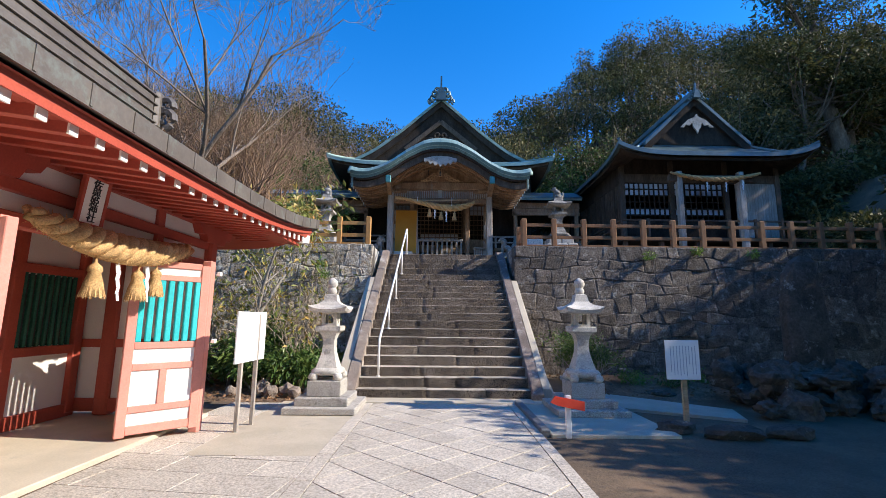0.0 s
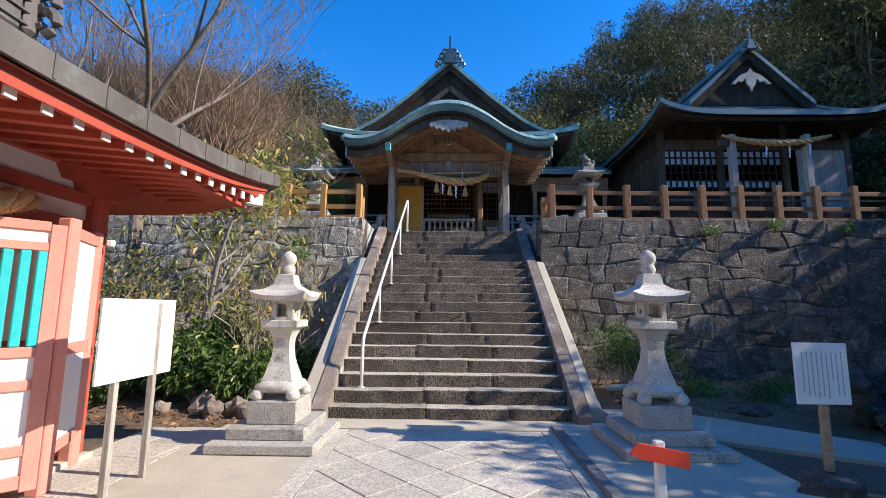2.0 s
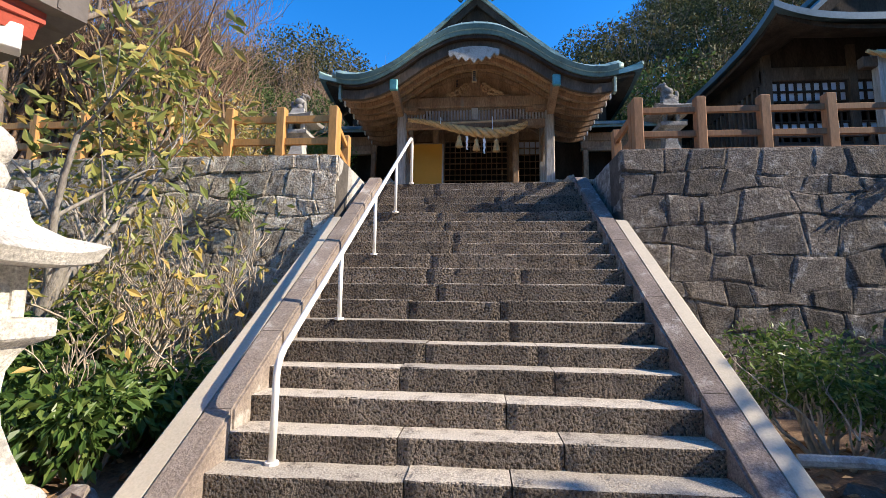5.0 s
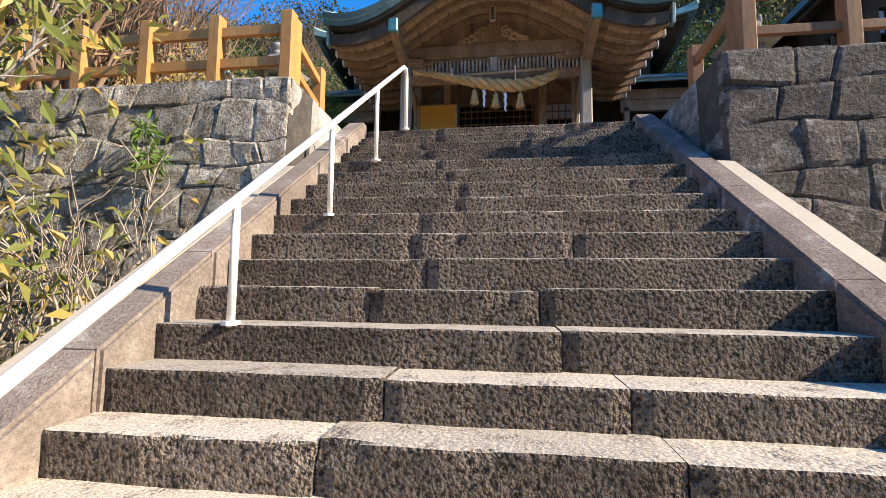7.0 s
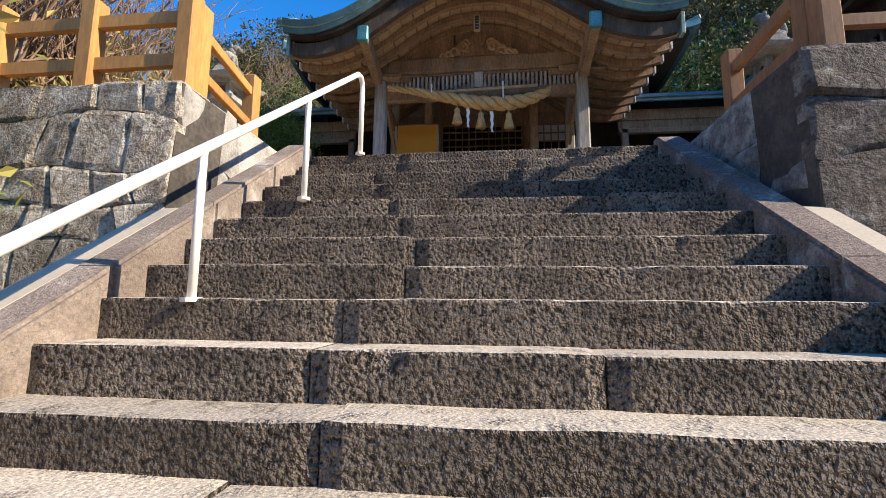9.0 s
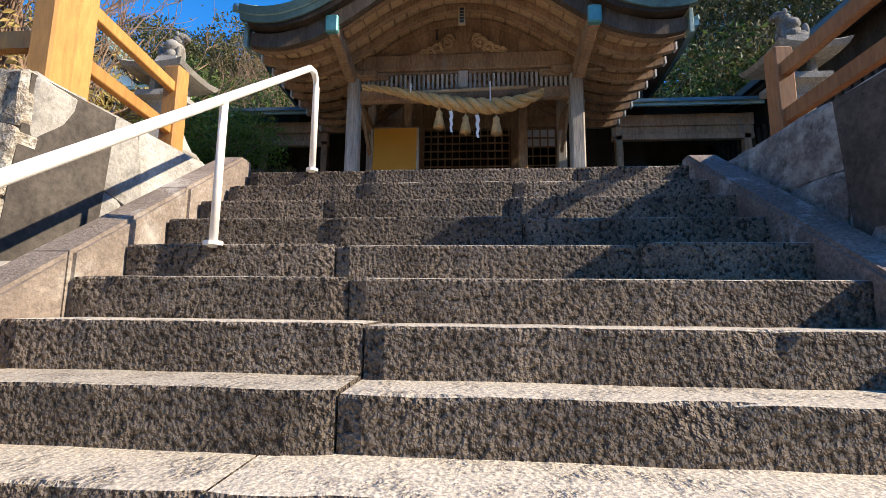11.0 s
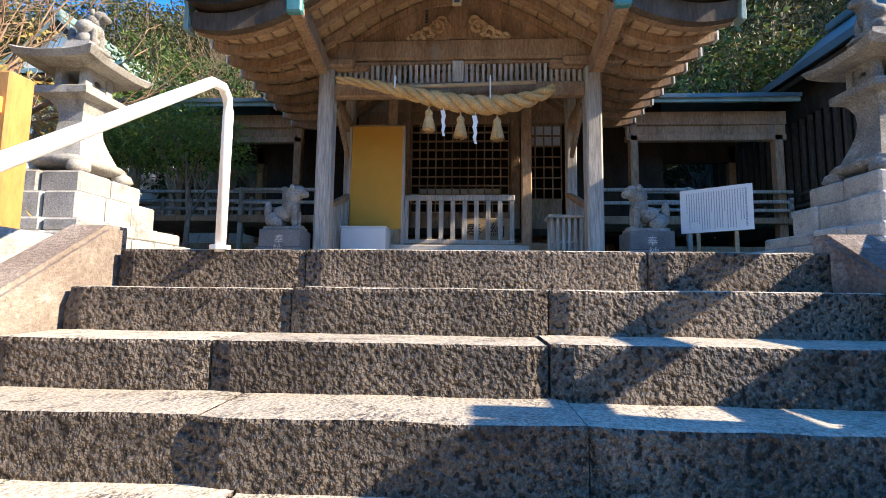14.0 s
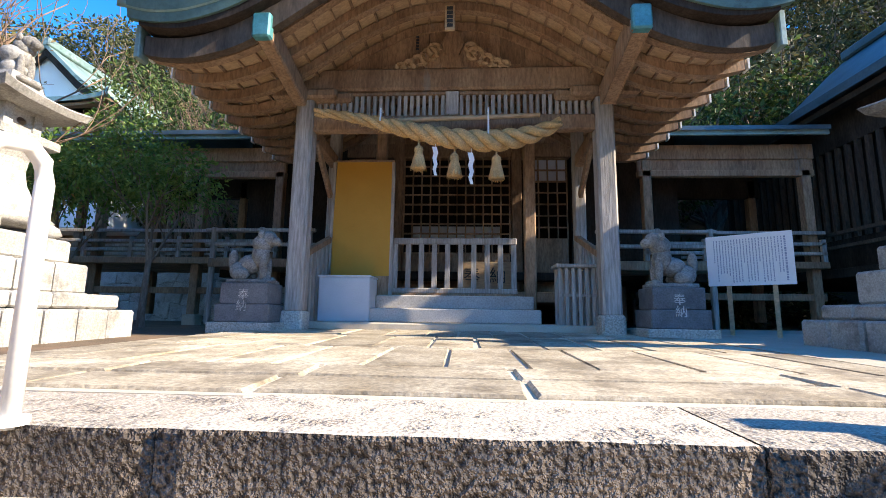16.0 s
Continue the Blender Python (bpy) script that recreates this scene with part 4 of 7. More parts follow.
# low picket barrier across the entrance
gate_f = thing("entrance_barrier", (SX, 19.25, FL + 0.5), "low bleached picket barrier across the shrine entrance", "barrier")
part("top_rail", B((SX - 0.98, 19.2, 4.8), (SX + 1.0, 19.28, 4.9), 0.01), M_POST, gate_f)
part("bottom_rail", B((SX - 0.98, 19.2, 4.02), (SX + 1.0, 19.28, 4.1), 0.01), M_POST, gate_f)
for k in range(10):
    x = SX - 0.93 + 1.88 * k / 9
    part("picket", B((x - 0.04, 19.21, 4.1), (x + 0.04, 19.25, 4.8)), M_POST, gate_f)
part("base_sill", B((SX - 0.98, 19.18, FL + 0.5), (SX + 1.0, 19.3, 4.02)), M_WOOD, gate_f)

ob = thing("offertory_box", (0.45, 20.2, 4.06), "pale wooden offertory box with dark characters", "offertory box")
part("body", B((0.0, 20.0, 4.06), (0.95, 20.5, 4.62), 0.01), M_SOFFIT, ob)
for k in range(6):
    part("top_bar", B((0.03 + 0.16 * k, 20.02, 4.62), (0.1 + 0.16 * k, 20.48, 4.66)), M_WOOD, ob)
for w, x in (("奉", 0.25), ("納", 0.7)):
    writing(w, 0.3, pose(x, 19.994, 4.36, 90, 0, 0), M_INK, ob, "dark painted character")

# ---- corridors beside the hall ----
def corridor(label, x0, x1, posts):
    c = thing("covered_corridor", ((x0 + x1) / 2, 20.6, FL), label, "corridor")
    part("roof", prism(bmesh.new(), [(19.95, 7.0), (19.95, 7.08), (21.2, 7.62), (22.5, 7.08), (22.5, 7.0), (21.2, 7.5)], "x", x0, x1), M_COPPERD, c, "dark copper sheet roof")
    part("eave_board", B((x0, 20.0, 6.93), (x1, 20.06, 7.02)), M_COPPER, c)
    n = int((x1 - x0) / 0.22)
    for k in range(n):
        x = x0 + (k + 0.5) * (x1 - x0) / n
        bm = bmesh.new()
        beam(bm, (x, 20.02, 6.96), (x, 21.2, 7.46), 0.06, 0.07)
        part("rafter", bm, M_DARKW, c)
    part("head_beam", B((x0, 20.4, 6.62), (x1, 20.6, 6.9), 0.01), M_WOOD, c)
    part("frieze", B((x0, 20.45, 6.42), (x1, 20.52, 6.62)), M_WOOD, c)
    part("lower_beam", B((x0, 20.42, 6.3), (x1, 20.56, 6.42), 0.01), M_WOOD, c)
    part("back_beam", B((x0, 22.0, 6.3), (x1, 22.15, 6.9)), M_DARKW, c)
    for x in posts:
        for y in (20.5, 22.08):
            part("post", B((x - 0.08, y - 0.08, FL + 0.15), (x + 0.08, y + 0.08, 6.7), 0.01), M_WOOD, c)
        part("footing", B((x - 0.13, 20.37, FL - 0.1), (x + 0.13, 20.63, FL + 0.16), 0.02), M_CONC, c)
    part("floor", B((x0, 20.3, 4.58), (x1, 22.3, 4.7), 0.01), M_WOOD, c)
    for z in (4.85, 5.02, 5.22):
        part("rail", B((x0, 20.32, z - 0.03), (x1, 20.38, z + 0.03), 0.008), M_POST, c)
        part("rail", B((x0, 22.2, z - 0.03), (x1, 22.26, z + 0.03), 0.008), M_POST, c)
    m = int((x1 - x0) / 0.9)
    for k in range(m + 1):
        x = x0 + 0.05 + k * (x1 - x0 - 0.1) / m
        part("baluster", B((x - 0.035, 20.32, 4.7), (x + 0.035, 20.38, 5.1)), M_POST, c)
    part("brace", B((x0, 20.44, 4.02), (x1, 20.56, 4.14), 0.01), M_WOOD, c)
    return c


corridor("covered timber corridor on posts with a dark copper roof", -9.2, -3.4, (-9.0, -7.1, -5.05, -3.5))
corridor("short covered timber corridor joining the two halls", 3.35, 6.5, (3.5, 6.35))
for s, x in ((-1, -3.4), (1, 3.3)):
    bmv = B((x - 0.9, 19.6, 4.45), (x + 0.9, 21.0, 4.6), 0.01)
    v = thing("veranda", (x, 20.3, FL), "timber veranda with low rails at the hall front", "veranda")
    part("deck", bmv, M_WOOD, v)
    for z in (4.85, 5.1):
        part("rail", B((x - 1.0, 19.62, z - 0.03), (x + 0.95, 19.69, z + 0.03), 0.01), M_POST, v)
    for k in (-0.85, 0, 0.85):
        part("post", B((x + k - 0.04, 19.62, FL), (x + k + 0.04, 19.7, 5.15), 0.01), M_POST, v)

# ---- right hall ----
hall = thing("side_hall", (10.4, 19, FL), "dark timber hall with a blue-grey copper roof", "shrine")
h_tab = [(0, 7.75), (0.8, 8.0), (1.6, 8.6), (2.4, 9.35), (3.2, 10.15), (3.8, 10.7)]
big_roof(hall, h_tab, 10.4, 3.8, 15.9, 25.0, 17.5, 24.0, 0.42, 0.16, M_COPPERD, M_DARKW, M_DARKW, 0.2)
ridge_ornament(hall, 10.4, 17.12, 10.6, 0.45, M_COPPERD)
bm = bmesh.new()
prism(bm, [(9.72, 9.3), (9.86, 9.28), (9.95, 9.4), (10.1, 9.36), (10.2, 9.5), (10.26, 9.26), (10.33, 9.2), (10.4, 9.02), (10.47, 9.2), (10.54, 9.26), (10.6, 9.5), (10.7, 9.36), (10.85, 9.4), (10.94, 9.28), (11.08, 9.3), (10.75, 9.62), (10.5, 9.72), (10.4, 9.86), (10.3, 9.72), (10.05, 9.62)], "y", 17.18, 17.24)
part("gable_pendant", bm, M_OLDLANT, hall, "pale carved gable pendant")
part("floor", B((6.9, 16.6, 4.45), (14.0, 24.6, 4.62), 0.01), M_DARKW, hall)
for x in (7.3, 9.3, 11.5, 13.6):
    part("post", B((x - 0.1, 17.4, FL - 0.05), (x + 0.1, 17.6, 7.9), 0.01), M_HALLW, hall)
for x in (9.0, 11.35):
    part("porch_post", B((x - 0.1, 16.25, FL - 0.05), (x + 0.1, 16.45, 7.1), 0.015), M_POST, hall)
part("porch_beam", B((8.6, 16.26, 6.7), (11.8, 16.44, 6.95), 0.02), M_HALLW, hall)
part("head_beam", B((7.2, 17.42, 7.0), (13.7, 17.58, 7.35), 0.01), M_HALLW, hall)
part("upper_wall", B((7.25, 17.46, 7.35), (13.6, 17.54, 8.3)), M_DARKW, hall)
part("dado", B((7.3, 17.46, 4.62), (13.6, 17.54, 5.4)), M_DARKW, hall)
part("end_panel", B((11.9, 17.44, 4.62), (13.55, 17.5, 7.0)), M_POST, hall, "grey boarded wall panel")
for a, b in ((7.4, 9.2), (9.4, 11.4)):
    part("window_lattice", lattice(bmesh.new(), a, b, 17.5, 5.4, 7.0, 9, 6, 0.04, 0.05), M_DARKW, hall, "dark lattice window")
    for i in range(9):
        xa, xb = a + (b - a) * i / 9, a + (b - a) * (i + 1) / 9
        for z0, z1 in ((5.68, 5.92), (6.48, 6.97)):
            part("pane", B((xa + 0.025, 17.53, z0), (xb - 0.025, 17.54, z1)), M_GLASSP, hall)
# flank towards the stairs: upright slats
part("flank_dado", B((7.22, 17.5, 4.62), (7.3, 24.4, 5.2)), M_DARKW, hall)
part("flank_head", B((7.2, 17.5, 6.95), (7.34, 24.4, 8.0)), M_DARKW, hall)
part("flank_lining", B((7.4, 17.6, 4.62), (7.46, 24.4, 8.0)), M_DARKW, hall)
for k in range(30):
    y = 17.7 + 0.22 * k
    part("slat", B((7.2, y - 0.035, 5.2), (7.28, y + 0.035, 6.95)), M_HALLW, hall)
for z in (5.0, 5.25):
    part("veranda_rail", B((6.85, 16.55, z - 0.03), (14.0, 16.62, z + 0.03)), M_HALLW, hall)
    part("veranda_rail", B((6.82, 16.55, z - 0.03), (6.89, 24.5, z + 0.03)), M_HALLW, hall)
for k in range(8):
    part("rail_post", B((6.85 + k * 1.02 - 0.04, 16.54, 4.62), (6.85 + k * 1.02 + 0.04, 16.63, 5.32)), M_HALLW, hall)
part("back_wall", B((7.2, 24.3, 4.5), (13.7, 24.4, 8.0)), M_DARKW, hall)
part("east_wall", B((13.55, 17.5, 4.5), (13.68, 24.4, 8.0)), M_DARKW, hall)
for k in range(6):
    part("pile", B((6.95 + k * 1.38, 16.7, FL - 0.1), (7.1 + k * 1.38, 16.85, 4.46)), M_HALLW, hall)

# ---- vermilion gate hall ----
gh = thing("gate_hall", (-4.7, 4.5, 0), "vermilion and white gate hall with white-tipped rafters", "gate building")
g_tab = [(0, 2.99), (0.3, 3.09), (0.9, 3.37), (1.6, 3.8), (2.55, 4.56)]
GX, GHX, GY0, GY1 = -4.9, 2.53, -1.5, 8.6
big_roof(gh, g_tab, GX, GHX, GY0, GY1, -0.2, 7.05, 0.34, 0.17, M_BROWNCU, M_RED, M_RED, 0.5, 3.0)
bm = bmesh.new()
for s in (-1, 1):
    for dz, r in ((0.0, 0.16), (0.22, 0.13)):
        tube(bm, [(GX + s * 0.24 + s * r * math.cos(a) * (1 - a / 9), 7.2, 4.72 + dz + r * math.sin(a) * (1 - a / 9)) for a in np.linspace(-1.4, 5, 12)], 0.06, 6)
box(bm, (GX - 0.2, 7.05, 4.5), (GX + 0.2, 7.25, 5.16), 0.05)
part("ridge_ornament", bm, M_BROWNCU, gh, "scrolled copper ridge end")
for k in range(10):
    part("ridge_line", B((GX - 0.19, GY0 + 1.4, 4.58 + 0.05 * k), (GX + 0.19, 7.1, 4.6 + 0.05 * k)), M_BROWNCU, gh) if k % 3 == 0 else None
for k in range(40):
    y = -1.337 + 0.2415 * k
    if y > 8.15:
        break
    zt = 2.69 + 0.19 * max(0, (y - 3.45) / 4.95) ** 2
    bm = bmesh.new()
    beam(bm, (-3.6, y, 2.84), (-2.52, y, zt), 0.072, 0.085, 0.004)
    r = part("rafter", bm, M_RED, gh)
    part("white_tip", B((-2.522, y - 0.037, zt - 0.044), (-2.505, y + 0.037, zt + 0.044)), M_TIP, r, "white painted rafter end")
bm = bmesh.new()
secs = []
for y in np.linspace(GY0, 8.4, 24):
    lo, up = 0.19 * max(0, (y - 3.45) / 4.95) ** 2, 0.28 * max(0, (y - 3.45) / 4.95) ** 3
    secs.append([Vector((-2.64, y, 2.74 + lo)), Vector((-2.5, y, 2.74 + lo)), Vector((-2.45, y, 2.82 + max(up, lo))), Vector((-2.64, y, 2.85 + max(up, lo)))])
loft(bm, secs)
part("eave_fascia", bm, M_RED, gh, "vermilion eave board")
for k in range(24):
    y = GY0 + 0.25 + 0.42 * k
    if y < 8.5:
        u = abs(y - (GY0 + GY1) / 2) / ((GY1 - GY0) / 2)
        part("edge_seam", B((-2.372, y - 0.012, 2.83 + 0.34 * u ** 3), (-2.362, y + 0.012, 2.99 + 0.34 * u ** 3)), M_BROWNCU, gh)
bm = bmesh.new()
beam(bm, (-3.55, 7.1, 2.9), (-2.62, 8.2, 2.9), 0.12, 0.16, 0.01)
hr = part("hip_rafter", bm, M_RED, gh)
bm = bmesh.new()
beam(bm, (-2.8, 7.99, 2.885), (-2.5, 8.34, 2.885), 0.124, 0.15, 0.006)
part("white_tip", bm, M_TIP, hr, "white painted hip rafter end")
part("soffit", prism(bmesh.new(), [(-3.7, 2.9), (-2.62, 2.75), (-2.62, 2.79), (-3.7, 2.95)], "y", GY0, 8.2), M_RED, gh)
part("soffit_end", prism(bmesh.new(), [(7.0, 3.0), (8.1, 2.96), (8.1, 3.0), (7.0, 3.04)], "x", -7.1, -2.65), M_RED, gh)
for k in range(12):
    x = -2.9 - 0.3 * k
    bm = bmesh.new()
    beam(bm, (x, 7.05, 2.93), (x, 8.02, 2.92), 0.075, 0.095)
    part("end_rafter", bm, M_RED, gh)
WX = -3.6
for y in (6.95, 3.45, 0.4, -1.0):
    part("column", B((WX - 0.1, y - 0.1, 0.05), (WX + 0.1, y + 0.1, 2.95), 0.03), M_RED, gh, "vermilion column")
    bm = bmesh.new()
    prism(bm, [(y - 0.5, 2.78), (y - 0.42, 2.66), (y - 0.3, 2.66), (y - 0.24, 2.56), (y + 0.24, 2.56), (y + 0.3, 2.66), (y + 0.42, 2.66), (y + 0.5, 2.78), (y + 0.5, 2.9), (y - 0.5, 2.9)], "x", WX - 0.08, WX + 0.12)
    part("bracket", bm, M_RED, gh)
for z0, z1 in ((2.78, 2.95), (2.46, 2.58), (2.18, 2.3)):
    part("tie_beam", B((WX - 0.07, -1.2, z0), (WX + 0.05, 7.1, z1), 0.01), M_RED, gh)
part("frieze_plaster", B((WX - 0.05, -1.2, 2.28), (WX + 0.0, 6.95, 2.82)), M_PLAST, gh, "white plaster frieze")
for y in (5.7, 4.5, 2.2):
    part("strut", B((WX - 0.06, y - 0.07, 2.28), (WX + 0.045, y + 0.07, 2.8), 0.008), M_RED, gh)
part("front_plaster", B((WX - 0.05, -1.2, 0.1), (WX, 3.4, 2.2)), M_PLAST, gh)
# end wall
part("end_plaster", B((-6.2, 6.92, 0.1), (WX, 6.97, 2.9)), M_PLAST, gh)
for z0, z1 in ((2.46, 2.58), (1.0, 1.12), (0.1, 0.28), (2.8, 2.95)):
    part("end_beam", B((-6.2, 6.88, z0), (WX, 7.0, z1), 0.008), M_RED, gh)
for x in (-4.9, -6.2):
    part("column", B((x - 0.1, 6.85, 0.05), (x + 0.1, 7.05, 2.95), 0.02), M_RED, gh)
# inside: back wall with a barred window
BX = -5.35
part("back_plaster", B((BX - 0.06, -1.2, 0.1), (BX, 6.9, 2.95)), M_PLAST, gh)
for z0, z1 in ((0.05, 0.22), (0.93, 1.05), (2.0, 2.12)):
    part("back_beam", B((BX - 0.02, -1.2, z0), (BX + 0.06, 6.9, z1), 0.008), M_RED, gh)
for y in (6.8, 5.75, 4.3, 2.8):
    part("back_post", B((BX - 0.03, y - 0.07, 0.1), (BX + 0.08, y + 0.07, 2.95), 0.01), M_RED, gh)
# black sheet behind the bars stands in for the unlit opening
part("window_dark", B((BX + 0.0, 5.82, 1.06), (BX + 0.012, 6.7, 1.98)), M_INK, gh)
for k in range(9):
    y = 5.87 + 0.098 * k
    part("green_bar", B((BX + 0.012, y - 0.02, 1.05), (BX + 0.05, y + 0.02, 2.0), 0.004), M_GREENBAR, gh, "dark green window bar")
part("inner_ceiling", B((BX, -1.2, 2.96), (WX - 0.1, 6.9, 3.0)), M_RED, gh)
part("floor_slab", B((-6.3, -1.3, -0.1), (-3.45, 7.1, 0.05), 0.01), M_CONC, gh)

# open leaf with turquoise bars
def gate_leaf(name, a, b, label):
    a, b = Vector((*a, 0)), Vector((*b, 0))
    w = (b - a).length
    ang = math.atan2((b - a).y, (b - a).x)
    m = Matrix.Translation((a.x, a.y, 0)) @ Matrix.Rotation(ang, 4, "Z")
    root = thing(name, (a.x, a.y, 0), label, "gate leaf")

    def lp(nm, lo, hi, mtl, bev=0.006, lab=""):
        bm = B(lo, hi, bev)
        bm.transform(m)
        return part(nm, bm, mtl, root, lab)
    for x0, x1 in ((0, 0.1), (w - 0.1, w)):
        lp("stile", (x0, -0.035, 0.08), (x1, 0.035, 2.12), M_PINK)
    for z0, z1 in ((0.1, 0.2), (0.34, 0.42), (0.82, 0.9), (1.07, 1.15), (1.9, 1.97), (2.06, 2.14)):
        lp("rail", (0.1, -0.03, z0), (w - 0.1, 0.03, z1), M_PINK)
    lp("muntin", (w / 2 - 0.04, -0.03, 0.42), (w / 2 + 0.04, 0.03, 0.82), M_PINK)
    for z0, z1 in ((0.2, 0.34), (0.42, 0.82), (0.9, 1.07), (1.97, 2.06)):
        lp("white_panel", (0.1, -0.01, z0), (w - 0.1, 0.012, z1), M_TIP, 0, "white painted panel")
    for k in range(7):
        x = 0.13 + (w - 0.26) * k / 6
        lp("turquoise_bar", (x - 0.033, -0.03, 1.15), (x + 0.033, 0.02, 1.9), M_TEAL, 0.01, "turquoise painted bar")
    return root


gate_leaf("gate_leaf", (-3.72, 5.5), (-3.12, 6.12), "open gate leaf with turquoise bars and white panels")
gate_leaf("gate_leaf", (-3.6, 3.42), (-2.95, 3.15), "open gate leaf seen edge on, pale vermilion")
wing = thing("wing_fence", (-3.3, 6.5, 0), "vermilion wing fence with white-ended rails", "fence")
for (x, y) in ((-3.17, 6.2), (-3.5, 6.86)):
    part("post", B((x - 0.06, y - 0.06, 0), (x + 0.06, y + 0.06, 2.2), 0.012), M_PINK, wing)
for z in (2.1, 1.1, 0.3):
    bm = bmesh.new()
    beam(bm, (-3.2, 6.25, z), (-3.46, 6.84, z), 0.05, 0.09, 0.005)
    part("rail", bm, M_PINK, wing)
for z in (2.1, 1.1):
    part("white_end", B((-3.42, 6.92, z - 0.032), (-3.36, 6.98, z + 0.032), 0.01), M_TIP, wing, "white painted rail end")
bm = bmesh.new()
beam(bm, (-3.2, 6.25, 1.2), (-3.46, 6.84, 1.2), 0.02, 1.8)
part("white_panel", bm, M_TIP, wing, "white panel")

plate = thing("name_plate", (-3.42, 4.37, 2.32), "white name plate in a red frame with five black characters", "sign")
tilt = Matrix.Translation((-3.43, 4.37, 2.33)) @ Matrix.Rotation(radians(6), 4, "Y") @ Matrix.Scale(0.86, 4, (0, 0, 1))
for nm, lo, hi, mtl in (("board", (0, -0.13, 0), (0.02, 0.13, 0.5), M_TIP), ("frame_side", (-0.01, -0.165, -0.03), (0.03, -0.13, 0.53), M_RED), ("frame_side", (-0.01, 0.13, -0.03), (0.03, 0.165, 0.53), M_RED), ("frame_end", (-0.01, -0.13, -0.03), (0.03, 0.13, 0.0), M_RED), ("frame_end", (-0.01, -0.13, 0.5), (0.03, 0.13, 0.53), M_RED)):
    bm = B(lo, hi, 0.003)
    bm.transform(tilt)
    part(nm, bm, mtl, plate)
for k, w in enumerate("佐與姫神社"):
    writing(w, 0.115, tilt @ Matrix.Translation((0.024, 0, 0.44 - 0.095 * k)) @ pose(0, 0, 0, 90, 0, 90), M_INK, plate, "black brushed character")

# ---- far hall on the left slope ----
far = thing("far_hall", (-15.0, 29, 8), "distant hall with a pale green copper roof among brush", "shrine")
big_roof(far, [(0, 10.6), (0.8, 10.9), (2.0, 11.8), (3.4, 13.1)], -15.0, 3.4, 25.2, 33.0, 26.4, 32.0, 0.25, 0.16, M_COPPER, M_WOOD, M_PLAST, 0.25)
part("wall", B((-17.6, 26.6, 6.5), (-12.4, 32.0, 10.6)), M_PLAST, far, "white plastered wall")
for x in (-17.5, -15.8, -14.2, -12.5):
    part("post", B((x - 0.1, 26.5, 6.5), (x + 0.1, 26.62, 10.6)), M_WOOD, far)

